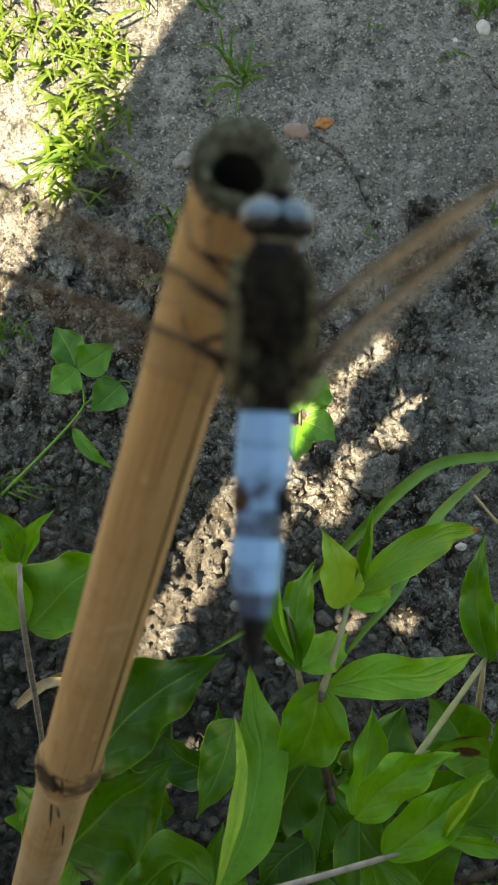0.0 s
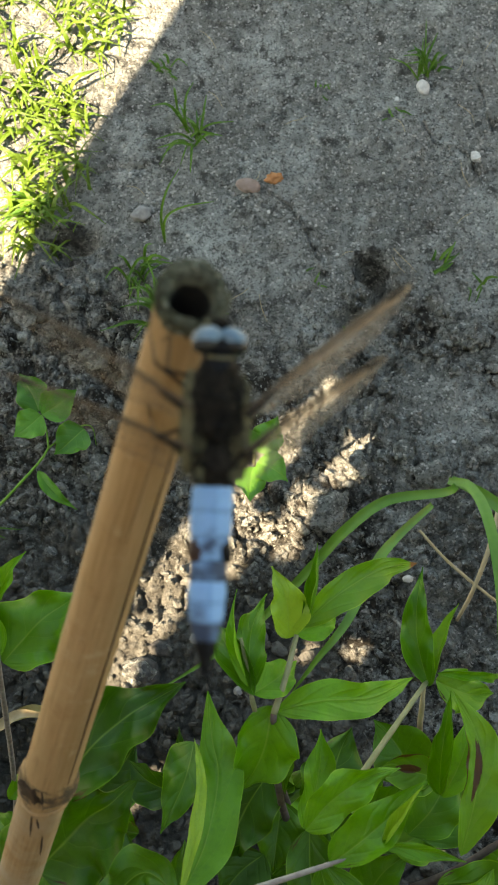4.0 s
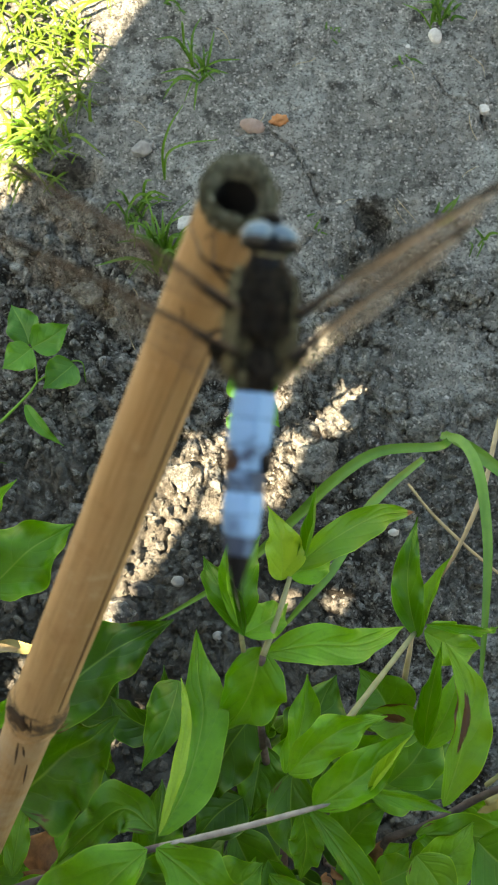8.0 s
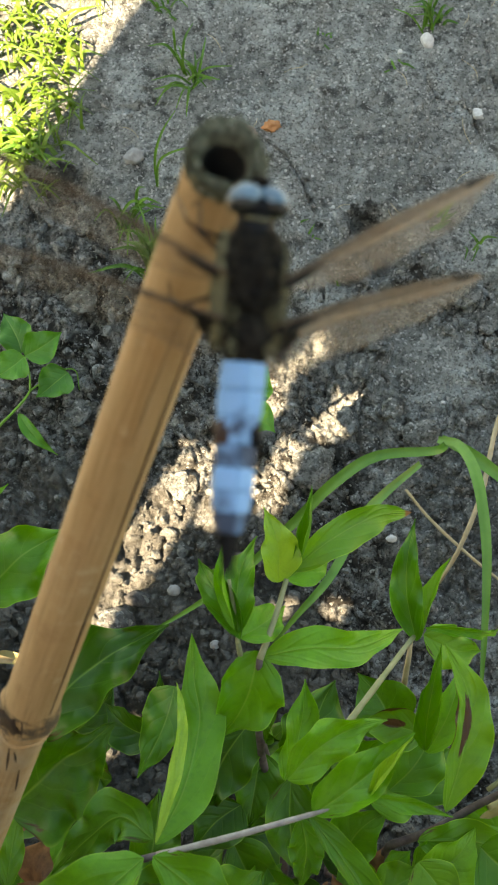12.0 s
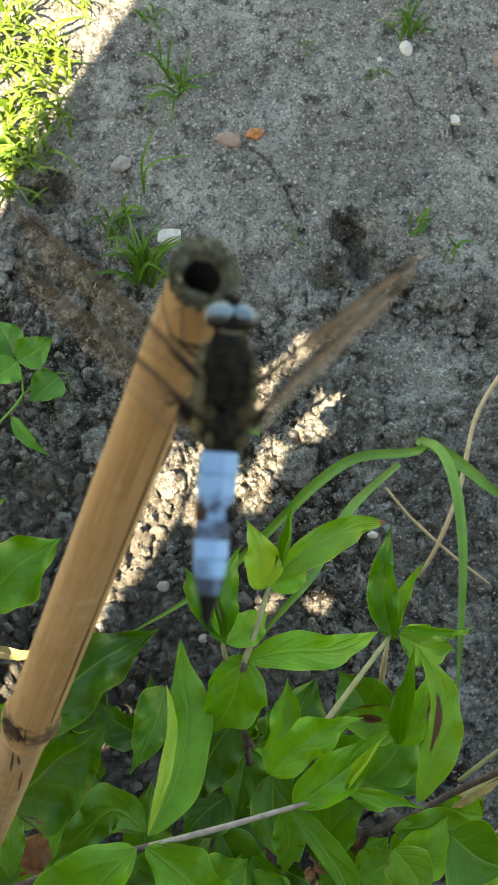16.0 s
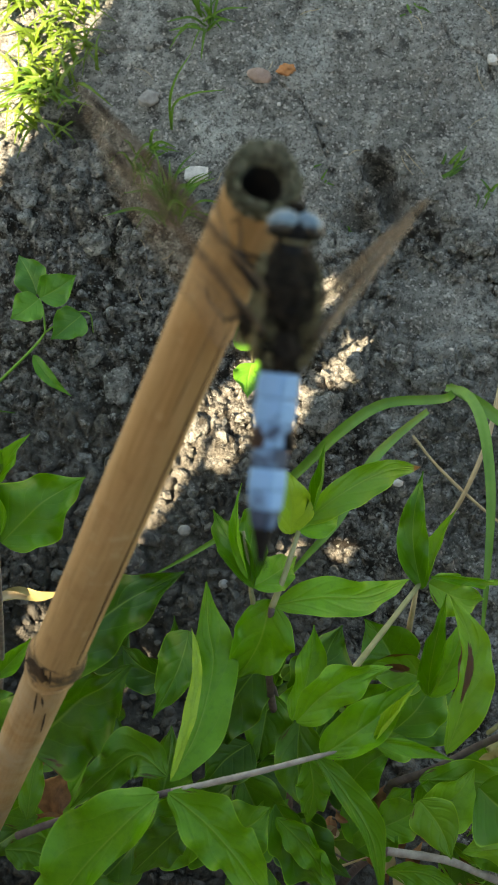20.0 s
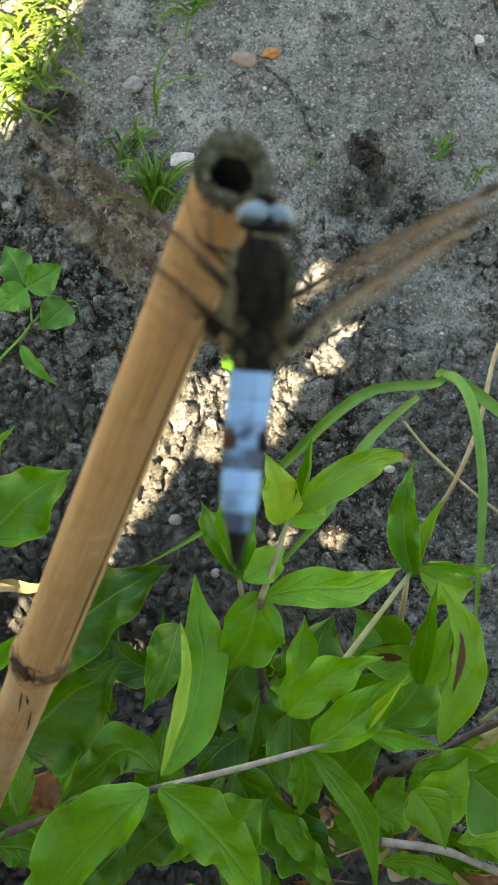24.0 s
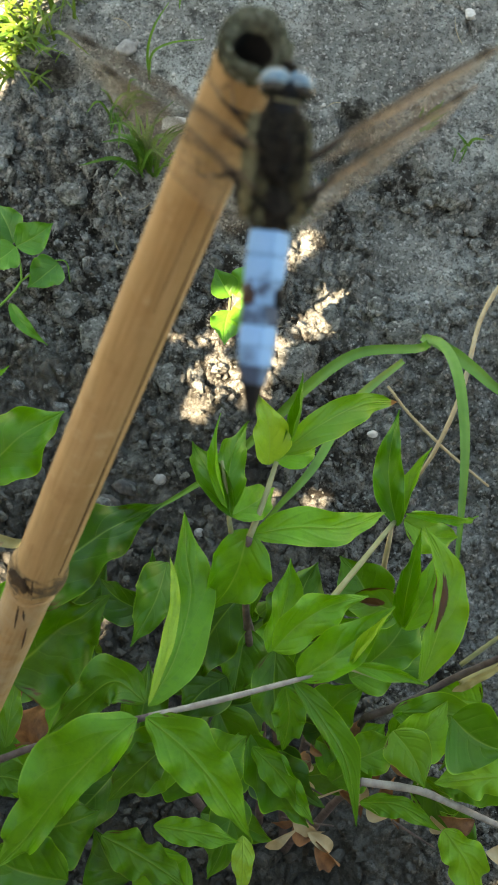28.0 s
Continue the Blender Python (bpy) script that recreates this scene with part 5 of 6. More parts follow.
leaf(shrub, (0.0333, 0.0051, 0.3620), (0.0457, 0.0224, 0.3680), 0.0058, -30, 50, .1, M_LEAF_PALE)
leaf(shrub, (0.0326, 0.0055, 0.3620), (0.0588, -0.0007, 0.3520), 0.0052, 15, 40, .15)
leaf(shrub, (-0.0184, -0.0173, 0.3120), (-0.0412, -0.0359, 0.3000), 0.0199, 0, 15, .1)
frond(shrub, [(0.0022, 0.0492, 0.3400), (0.0170, 0.0520, 0.3410), (0.0340, 0.0540, 0.3320), (0.0500, 0.0625, 0.3180)], 0.0068, 0.0072, 12, 24, M_LEAF, 0.10)
leaf(shrub, (0.0007, 0.0510, 0.3400), (-0.0106, 0.0256, 0.3220), 0.0209, -5, 15, .1)
leaf(shrub, (0.0070, 0.0727, 0.3420), (0.0033, 0.0950, 0.3520), 0.0115, 10, 30, .15, M_LEAF_PALE, loose=0.1)
leaf(shrub, (0.0125, 0.0769, 0.3450), (0.0175, 0.1024, 0.3520), 0.0067, -25, 45, .1)
frond(shrub, [(0.0111, 0.0765, 0.3420), (0.0240, 0.0868, 0.3430), (0.0390, 0.0968, 0.3350), (0.0535, 0.1020, 0.3220)], 0.0062, 0.0068, 30, 8, M_LEAF_TIP, 0.10)
leaf(shrub, (0.0096, 0.0737, 0.3420), (0.0242, 0.0849, 0.3350), 0.0117, 0, 20, .1)
leaf(shrub, (-0.0048, 0.0532, 0.3480), (-0.0211, 0.0811, 0.3350), 0.0108, 10, 25, .1)
leaf(shrub, (-0.0067, 0.0559, 0.3500), (-0.0119, 0.0871, 0.3520), 0.0055, -30, 45, .1)
leaf(shrub, (-0.0058, 0.0554, 0.3480), (0.0001, 0.0889, 0.3380), 0.0104, 0, 20, .1)
leaf(shrub, (-0.0052, 0.0539, 0.3460), (0.0099, 0.0666, 0.3350), 0.0115, 0, 15, .1)
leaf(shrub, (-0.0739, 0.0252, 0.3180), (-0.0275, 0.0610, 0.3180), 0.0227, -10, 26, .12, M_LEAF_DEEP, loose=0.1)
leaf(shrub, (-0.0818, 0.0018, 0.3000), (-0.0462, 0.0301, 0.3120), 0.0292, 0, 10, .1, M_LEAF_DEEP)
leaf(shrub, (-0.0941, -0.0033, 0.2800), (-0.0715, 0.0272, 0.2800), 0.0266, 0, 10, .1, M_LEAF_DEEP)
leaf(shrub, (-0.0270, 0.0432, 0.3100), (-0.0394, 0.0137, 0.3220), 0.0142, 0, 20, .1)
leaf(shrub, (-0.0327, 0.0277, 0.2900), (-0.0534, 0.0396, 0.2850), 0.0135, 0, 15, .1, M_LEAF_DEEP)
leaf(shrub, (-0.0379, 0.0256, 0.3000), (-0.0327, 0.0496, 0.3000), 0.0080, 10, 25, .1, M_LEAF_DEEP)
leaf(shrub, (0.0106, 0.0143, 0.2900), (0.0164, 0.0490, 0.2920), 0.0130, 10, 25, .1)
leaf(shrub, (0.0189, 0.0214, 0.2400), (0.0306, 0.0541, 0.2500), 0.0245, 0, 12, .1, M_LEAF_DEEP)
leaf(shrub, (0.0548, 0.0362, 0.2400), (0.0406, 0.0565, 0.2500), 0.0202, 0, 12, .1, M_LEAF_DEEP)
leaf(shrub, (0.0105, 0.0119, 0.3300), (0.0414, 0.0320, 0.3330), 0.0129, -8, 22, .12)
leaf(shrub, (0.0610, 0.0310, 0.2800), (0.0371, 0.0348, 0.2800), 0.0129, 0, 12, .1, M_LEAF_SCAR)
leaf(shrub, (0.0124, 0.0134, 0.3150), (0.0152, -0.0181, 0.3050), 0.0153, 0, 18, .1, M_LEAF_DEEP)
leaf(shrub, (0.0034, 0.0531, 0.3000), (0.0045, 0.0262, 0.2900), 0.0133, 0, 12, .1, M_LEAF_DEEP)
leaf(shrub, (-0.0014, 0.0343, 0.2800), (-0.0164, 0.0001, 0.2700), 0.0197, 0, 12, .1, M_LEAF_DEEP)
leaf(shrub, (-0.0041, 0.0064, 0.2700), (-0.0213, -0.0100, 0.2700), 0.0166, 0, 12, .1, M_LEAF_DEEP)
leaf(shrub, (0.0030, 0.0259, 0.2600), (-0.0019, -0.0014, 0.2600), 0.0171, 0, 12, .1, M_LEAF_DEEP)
leaf(shrub, (0.0612, 0.0670, 0.2660), (0.0621, 0.1112, 0.2780), 0.0109, -10, 30, .1, loose=0.1)
leaf(shrub, (0.0639, 0.0715, 0.2660), (0.0746, 0.0976, 0.2720), 0.0083, -20, 40, .1, M_LEAF_LIGHT)
leaf(shrub, (0.0643, 0.0716, 0.2680), (0.0999, 0.0761, 0.2500), 0.0053, 10, 40, .25)
leaf(shrub, (0.0641, 0.0696, 0.2640), (0.0879, 0.0653, 0.2520), 0.0146, 0, 12, .1, M_LEAF_LIGHT)
leaf(shrub, (0.0584, 0.0240, 0.3000), (0.0636, 0.0570, 0.3180), 0.0098, -15, 35, .1)
leaf(shrub, (0.0606, 0.0239, 0.2900), (0.0731, 0.0531, 0.3000), 0.0113, 0, 20, .1)
leaf(shrub, (0.0493, 0.0122, 0.2700), (0.0664, 0.0379, 0.2750), 0.0189, 0, 15, .1)
leaf(shrub, (0.0447, 0.0081, 0.2500), (0.0644, 0.0169, 0.2500), 0.0174, 0, 15, .1)
leaf(shrub, (0.0572, -0.0123, 0.2850), (0.0686, -0.0317, 0.2890), 0.0151, 5, 18, .1, M_LEAF_LIGHT)
leaf(shrub, (0.0466, -0.0233, 0.2500), (0.0639, -0.0148, 0.2500), 0.0150, 0, 15, .1)
leaf(shrub, (0.0950, 0.0163, 0.3650), (0.0835, 0.0740, 0.3880), 0.0205, -8, 18, .1, M_LEAF_MID, 0.4, 0.12)
leaf(shrub, (0.0054, -0.0149, 0.2850), (0.0296, -0.0474, 0.2750), 0.0168, 0, 20, .1)
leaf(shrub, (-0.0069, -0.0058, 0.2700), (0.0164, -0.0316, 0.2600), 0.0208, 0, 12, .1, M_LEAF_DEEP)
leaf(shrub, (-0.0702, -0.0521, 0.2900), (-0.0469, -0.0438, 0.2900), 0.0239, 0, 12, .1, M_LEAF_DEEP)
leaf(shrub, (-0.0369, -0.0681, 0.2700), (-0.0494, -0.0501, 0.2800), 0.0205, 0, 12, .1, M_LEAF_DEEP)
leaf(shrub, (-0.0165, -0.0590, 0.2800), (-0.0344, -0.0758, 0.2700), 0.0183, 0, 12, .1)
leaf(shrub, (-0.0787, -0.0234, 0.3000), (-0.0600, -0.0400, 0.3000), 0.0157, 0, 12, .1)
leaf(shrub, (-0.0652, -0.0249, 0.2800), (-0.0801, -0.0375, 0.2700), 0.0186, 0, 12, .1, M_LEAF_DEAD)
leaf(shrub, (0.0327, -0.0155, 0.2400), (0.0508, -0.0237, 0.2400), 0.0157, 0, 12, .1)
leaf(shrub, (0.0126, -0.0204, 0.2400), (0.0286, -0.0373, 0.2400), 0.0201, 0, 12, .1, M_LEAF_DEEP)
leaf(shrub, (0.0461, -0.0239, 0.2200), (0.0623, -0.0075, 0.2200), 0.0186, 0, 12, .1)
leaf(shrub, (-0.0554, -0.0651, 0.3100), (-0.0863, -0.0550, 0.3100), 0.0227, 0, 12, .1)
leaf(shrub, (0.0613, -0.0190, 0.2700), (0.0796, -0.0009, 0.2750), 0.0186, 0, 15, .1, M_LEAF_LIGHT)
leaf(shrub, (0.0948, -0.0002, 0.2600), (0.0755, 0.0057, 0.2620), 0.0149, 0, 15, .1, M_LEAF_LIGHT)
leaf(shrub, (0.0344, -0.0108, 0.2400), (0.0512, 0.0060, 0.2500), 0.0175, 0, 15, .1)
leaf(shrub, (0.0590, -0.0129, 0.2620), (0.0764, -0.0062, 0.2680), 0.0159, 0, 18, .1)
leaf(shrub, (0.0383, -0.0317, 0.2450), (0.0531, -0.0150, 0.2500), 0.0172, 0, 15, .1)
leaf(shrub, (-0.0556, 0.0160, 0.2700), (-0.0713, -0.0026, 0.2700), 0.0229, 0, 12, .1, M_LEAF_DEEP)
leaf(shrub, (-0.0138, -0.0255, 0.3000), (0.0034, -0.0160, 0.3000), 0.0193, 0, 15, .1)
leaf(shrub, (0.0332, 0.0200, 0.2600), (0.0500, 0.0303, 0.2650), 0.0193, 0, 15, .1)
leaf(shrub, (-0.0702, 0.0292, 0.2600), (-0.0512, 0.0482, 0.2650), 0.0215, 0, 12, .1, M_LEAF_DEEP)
leaf(shrub, (-0.0074, -0.0274, 0.2600), (0.0114, -0.0143, 0.2650), 0.0214, 0, 15, .1)
leaf(shrub, (0.0760, -0.0072, 0.3000), (0.0969, -0.0183, 0.3000), 0.0220, 0, 15, .1)
# its pale colour stands for sun on the margin of the leaf before it
leaf(shrub, (-0.0713, 0.0460, 0.2850), (-0.0534, 0.0616, 0.2900), 0.0089, 0, 12, .1, M_LEAF_PALE)
leaf(shrub, (0.1171, -0.0153, 0.2500), (0.1296, 0.0110, 0.2600), 0.0181, 0, 15, .1, M_LEAF_LIGHT)

frond(shrub, [(-0.0309, -0.0068, 0.3360), (-0.0416, -0.0001, 0.3320), (-0.0524, -0.0070, 0.3260), (-0.0641, -0.0179, 0.3180)], 0.0075, 0.0082, 14, 6, M_LEAF_DEEP, 0.24)
frond(shrub, [(-0.0296, -0.0084, 0.3430), (-0.0219, 0.0078, 0.3380), (-0.0176, 0.0290, 0.3320), (-0.0197, 0.0426, 0.3300), (-0.0210, 0.0584, 0.3270)], 0.0080, 0.0092, 34, 8, M_LEAF_MID)
frond(shrub, [(-0.0297, -0.0081, 0.3445), (-0.0245, 0.0099, 0.3450), (-0.0225, 0.0294, 0.3430), (-0.0250, 0.0412, 0.3380)], 0.0022, 0.0019, 10, 10, M_LEAF_PALE, 0.3)
frond(shrub, [(-0.0328, -0.0122, 0.3460), (-0.0424, -0.0208, 0.3460), (-0.0559, -0.0351, 0.3400), (-0.0675, -0.0505, 0.3320), (-0.0770, -0.0600, 0.3250)], 0.0085, 0.0138, 38, 2, M_LEAF_MID, 0.24)
frond(shrub, [(-0.0302, -0.0117, 0.3450), (-0.0178, -0.0210, 0.3430), (-0.0072, -0.0321, 0.3370), (0.0046, -0.0485, 0.3250)], 0.0105, 0.0092, 10, 24, M_LEAF_MID, 0.18)
frond(shrub, [(-0.0242, -0.0205, 0.3250), (-0.0330, -0.0286, 0.3220), (-0.0432, -0.0390, 0.3150)], 0.0075, 0.0075, 10, 10, M_LEAF_DEEP)
frond(shrub, [(-0.0280, -0.0470, 0.3000), (-0.0126, -0.0490, 0.3000), (0.0020, -0.0521, 0.2960)], 0.0051, 0.0055, 10, 20, M_LEAF)
frond(shrub, [(0.0033, -0.0501, 0.2900), (0.0036, -0.0596, 0.2900), (0.0036, -0.0714, 0.2850)], 0.0040, 0.0040, 8, 8, M_LEAF_PALE)
frond(shrub, [(-0.0463, -0.0512, 0.2950), (-0.0311, -0.0585, 0.2920), (-0.0150, -0.0688, 0.2880)], 0.0075, 0.0083, 10, 10, M_LEAF_DEEP, 0.24)
frond(shrub, [(-0.0862, -0.0320, 0.3100), (-0.0769, -0.0324, 0.3080), (-0.0667, -0.0364, 0.3000)], 0.0062, 0.0070, 8, 12, M_LEAF_DEEP)
frond(shrub, [(-0.0811, -0.0225, 0.3000), (-0.0801, -0.0099, 0.3000), (-0.0786, 0.0036, 0.2980)], 0.0040, 0.0044, 10, 10, M_LEAF_TIP)
frond(shrub, [(0.0157, 0.0006, 0.3560), (0.0260, -0.0114, 0.3500), (0.0348, -0.0247, 0.3400), (0.0395, -0.0446, 0.3260)], 0.0058, 0.0043, 10, 42, M_LEAF)
frond(shrub, [(0.0614, 0.0030, 0.3220), (0.0669, 0.0217, 0.3280), (0.0689, 0.0388, 0.3300), (0.0617, 0.0557, 0.3300)], 0.0062, 0.0085, 30, 10, M_LEAF_SCAR)
frond(shrub, [(0.0622, -0.0039, 0.2620), (0.0807, -0.0102, 0.2620), (0.1049, -0.0189, 0.2550)], 0.0096, 0.0091, 10, 10, M_LEAF_LIGHT, 0.24)
frond(shrub, [(0.0487, -0.0389, 0.2520), (0.0636, -0.0392, 0.2560), (0.0811, -0.0487, 0.2480)], 0.0043, 0.0056, 20, 8, M_LEAF_MID)
frond(shrub, [(0.0814, -0.0477, 0.2500), (0.0907, -0.0603, 0.2500), (0.0977, -0.0755, 0.2400)], 0.0074, 0.0083, 10, 12, M_LEAF_TIP, 0.24)
frond(shrub, [(0.1043, -0.0275, 0.2620), (0.0913, -0.0300, 0.2620), (0.0758, -0.0308, 0.2620)], 0.0099, 0.0086, 10, 10, M_LEAF, 0.24)
stem(shrub, [(0.0851, 0.0063, 0.2680), (0.0928, 0.0112, 0.2680), (0.1038, 0.0179, 0.2680)], [0.0012, 0.0014, 0.0012], M_YELLOW, "dry_leaf_stalk", "yellowed dry stalk")

frond(shrub, [(0.0788, 0.0025, 0.2850), (0.0862, 0.0065, 0.2920), (0.0975, 0.0135, 0.3020)], 0.0016, 0.0020, 20, 10, M_YELLOW, 0.2)
frond(shrub, [(0.0587, -0.0052, 0.2720), (0.0779, -0.0051, 0.2720), (0.1037, -0.0092, 0.2660)], 0.0077, 0.0085, 12, 8, M_LEAF_LIGHT, 0.18)
frond(shrub, [(0.1072, -0.0265, 0.2680), (0.0918, -0.0282, 0.2700), (0.0752, -0.0307, 0.2680)], 0.0072, 0.0127, 10, 10, M_LEAF_LIGHT, 0.18)
frond(shrub, [(0.0057, -0.0195, 0.2920), (0.0168, -0.0298, 0.2900), (0.0292, -0.0464, 0.2800)], 0.0053, 0.0057, 14, 14, M_LEAF_MID, 0.2)
frond(shrub, [(0.0149, 0.0000, 0.3300), (0.0169, -0.0096, 0.3220), (0.0155, -0.0207, 0.3100)], 0.0065, 0.0057, 10, 14, M_LEAF_MID, 0.16)

# the dense inner foliage
rnd = random.Random(77)
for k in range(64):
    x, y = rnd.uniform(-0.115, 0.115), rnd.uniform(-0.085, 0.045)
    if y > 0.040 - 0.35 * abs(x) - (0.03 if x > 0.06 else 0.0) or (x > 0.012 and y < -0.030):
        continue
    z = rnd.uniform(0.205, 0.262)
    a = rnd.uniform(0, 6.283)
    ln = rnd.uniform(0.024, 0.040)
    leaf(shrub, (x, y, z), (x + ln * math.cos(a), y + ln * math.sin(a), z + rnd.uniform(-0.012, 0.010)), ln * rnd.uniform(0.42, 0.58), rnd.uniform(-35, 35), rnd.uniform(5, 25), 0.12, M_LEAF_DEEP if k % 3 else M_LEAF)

# withered scraps among the branches
for k, (p, q, w) in enumerate((
    ((0.0405, -0.0262, 0.2300), (0.0535, -0.0148, 0.2350), 0.012), ((0.0439, -0.0352, 0.2200), (0.0532, -0.0460, 0.2200), 0.010), ((0.0257, -0.0490, 0.2200), (0.0342, -0.0556, 0.2150), 0.010),
    ((0.0513, -0.0193, 0.2350), (0.0566, -0.0346, 0.2300), 0.009), ((0.0325, -0.0536, 0.2500), (0.0423, -0.0638, 0.2350), 0.008), ((-0.0763, -0.0226, 0.2700), (-0.0704, -0.0048, 0.2750), 0.015),
    ((-0.0769, -0.0031, 0.2800), (-0.0845, 0.0048, 0.2800), 0.010), ((0.0627, -0.0234, 0.2350), (0.0748, -0.0264, 0.2300), 0.010),
)):
    leaf(shrub, p, q, w, 20 * (-1) ** k, 30, 0.25, M_LEAF_DEAD)
for k, (p, q, w) in enumerate((
    ((0.0236, -0.0434, 0.2500), (0.0362, -0.0513, 0.2450), 0.007), ((0.0292, -0.0506, 0.2500), (0.0400, -0.0582, 0.2400), 0.006), ((0.0135, -0.0568, 0.2400), (0.0263, -0.0499, 0.2450), 0.006),
    ((0.0977, -0.0560, 0.2500), (0.1063, -0.0624, 0.2450), 0.010), ((0.0519, -0.0395, 0.2500), (0.0607, -0.0445, 0.2500), 0.006),
)):
    leaf(shrub, p, q, w, 25 * (-1) ** k, 35, 0.3, M_STRAW)

rnd = random.Random(52)
for k in range(26):
    x, y, z = rnd.uniform(0.024, 0.098), rnd.uniform(-0.047, -0.012), rnd.uniform(0.205, 0.248)
    a, ln = rnd.uniform(0, 6.283), rnd.uniform(0.006, 0.015)
    leaf(shrub, (x, y, z), (x + ln * math.cos(a), y + ln * math.sin(a), z + rnd.uniform(-0.004, 0.004)), ln * rnd.uniform(0.3, 0.6), rnd.uniform(-40, 40), 25, 0.3, (M_LEAF_DEAD, M_LEAF_DEAD, M_STRAW, M_LEAF_SCAR)[k % 4])
for k in range(12):
    x, y, z = rnd.uniform(0.020, 0.095), rnd.uniform(-0.05, -0.012), rnd.uniform(0.21, 0.25)
    a, ln = rnd.uniform(-0.6, 0.6), rnd.uniform(0.012, 0.030)
    stem(shrub, [(x, y, z), (x + 0.5 * ln * math.cos(a), y + 0.5 * ln * math.sin(a), z + 0.002), (x + ln * math.cos(a), y + ln * math.sin(a), z + rnd.uniform(-0.004, 0.004))], [0.0006, 0.0005, 0.0003], M_BARK if k % 2 else M_STRAW, "twig")

# ---- sapling beside the cane
sapling = thing("sapling", "slender green seedling with opposite pointed leaves", "seedling", at=(0, 0, 0))
_top = Vector((-0.0997, 0.0753, 0.2960))
_foot = Vector((-0.1495, 0.0139, -0.0000))
stem(sapling, [_foot - Vector((0, 0, 0.006)), _foot.lerp(_top, 0.5) + Vector((0.003, 0, 0)), _top, Vector((-0.0981, 0.0938, 0.3150))], [0.0013, 0.0012, 0.0009], M_TWIG)
leaf(sapling, (-0.0980, 0.0751, 0.2960), (-0.0690, 0.1014, 0.2980), 0.0227, 0, 15, .1)
leaf(sapling, (-0.0997, 0.0757, 0.2960), (-0.1173, 0.1057, 0.2920), 0.0233, 0, 15, .1)
leaf(sapling, (-0.0975, 0.0938, 0.3150), (-0.0859, 0.1093, 0.3250), 0.0081, -15, 40, .15)
leaf(sapling, (-0.0987, 0.0942, 0.3150), (-0.1073, 0.1111, 0.3250), 0.0101, 15, 35, .15)
leaf(sapling, (-0.1236, 0.0371, 0.1500), (-0.1080, 0.0553, 0.1500), 0.0106, 0, 25, .1)

# ---- broad-leaved weeds on the soil
weed_left = thing("weed", "small green weed with four broad leaves on a trailing stalk", "weed", "weeds in the bed", (0, 0, 0))
stem(weed_left, [(-0.1850, 0.2060, height(-0.1850, 0.2060)), (-0.1600, 0.2230, 0.0180), (-0.1390, 0.2440, 0.0240), (-0.1330, 0.2530, 0.0250)], [0.0011, 0.0009, 0.0007], M_WEED)
stem(weed_left, [(-0.1330, 0.2530, 0.0250), (-0.1340, 0.2630, 0.0270), (-0.1370, 0.2735, 0.0280)], [0.0007, 0.0005], M_WEED)
stem(weed_left, [(-0.1330, 0.2530, 0.0250), (-0.1180, 0.2640, 0.0270), (-0.1070, 0.2660, 0.0260), (-0.1050, 0.2570, 0.0160)], [0.0006, 0.0005, 0.0003], M_WEED)
leaf(weed_left, (-0.1390, 0.2760, 0.0280), (-0.1530, 0.3000, 0.0300), 0.0165, 0, 10, .1, M_WEED, 0.5)
leaf(weed_left, (-0.1370, 0.2735, 0.0290), (-0.1155, 0.2880, 0.0330), 0.0165, 0, 10, .1, M_WEED, 0.5)
leaf(weed_left, (-0.1375, 0.2735, 0.0280), (-0.1535, 0.2590, 0.0290), 0.0165, 0, 10, .1, M_WEED, 0.5)
leaf(weed_left, (-0.1110, 0.2640, 0.0275), (-0.1275, 0.2460, 0.0310), 0.0175, 0, 10, .1, M_WEED, 0.5)
leaf(weed_left, (-0.1400, 0.2400, 0.0200), (-0.1165, 0.2165, 0.0150), 0.0072, 0, 20, .2, M_WEED, 0.5)
weed_mid = thing("weed", "small bright green weed with four oval leaves", "weed", "weeds in the bed", (0, 0, 0))
_w = Vector((-0.0066, 0.2226, 0.1000))
stem(weed_mid, [(_w.x + 0.004, _w.y + 0.012, height(_w.x + 0.004, _w.y + 0.012) - 0.004), _w - Vector((0, 0, 0.04)), _w], [0.0011, 0.0008], M_STEM)
leaf(weed_mid, (-0.0040, 0.2210, 0.1000), (0.0070, 0.2385, 0.1080), 0.0155, 0, 8, .05, M_WEED, 0.6)
leaf(weed_mid, (-0.0050, 0.2150, 0.1000), (0.0115, 0.2020, 0.1080), 0.0155, 0, 8, .05, M_WEED, 0.6)
leaf(weed_mid, (-0.0072, 0.2125, 0.1000), (-0.0090, 0.1915, 0.1040), 0.0148, 0, 8, .05, M_WEED, 0.6)
leaf(weed_mid, (-0.0070, 0.2205, 0.1000), (-0.0160, 0.2335, 0.1070), 0.0125, 0, 8, .05, M_WEED, 0.6)

# ---- strap-leaved plant and dry straws
strap = thing("strap_leaved_plant", "arching green strap leaves bent over the soil", "plant", at=(0, 0, 0))
blade(strap, [(0.1079, 0.2097, 0.0700), (0.0977, 0.1994, 0.0860), (0.0649, 0.1932, 0.0940), (0.0412, 0.1778, 0.0900), (0.0238, 0.1628, 0.0750), (-0.0062, 0.1383, 0.0500), (-0.0342, 0.1209, 0.0350), (-0.0691, 0.1029, 0.0220)], 0.0060, M_BLADE)
blade(strap, [(0.0934, 0.2000, 0.0600), (0.0726, 0.1793, 0.0750), (0.0579, 0.1609, 0.0850), (0.0410, 0.1293, 0.0900), (0.0238, 0.1093, 0.0850), (0.0096, 0.0939, 0.0700)], 0.0055, M_BLADE)
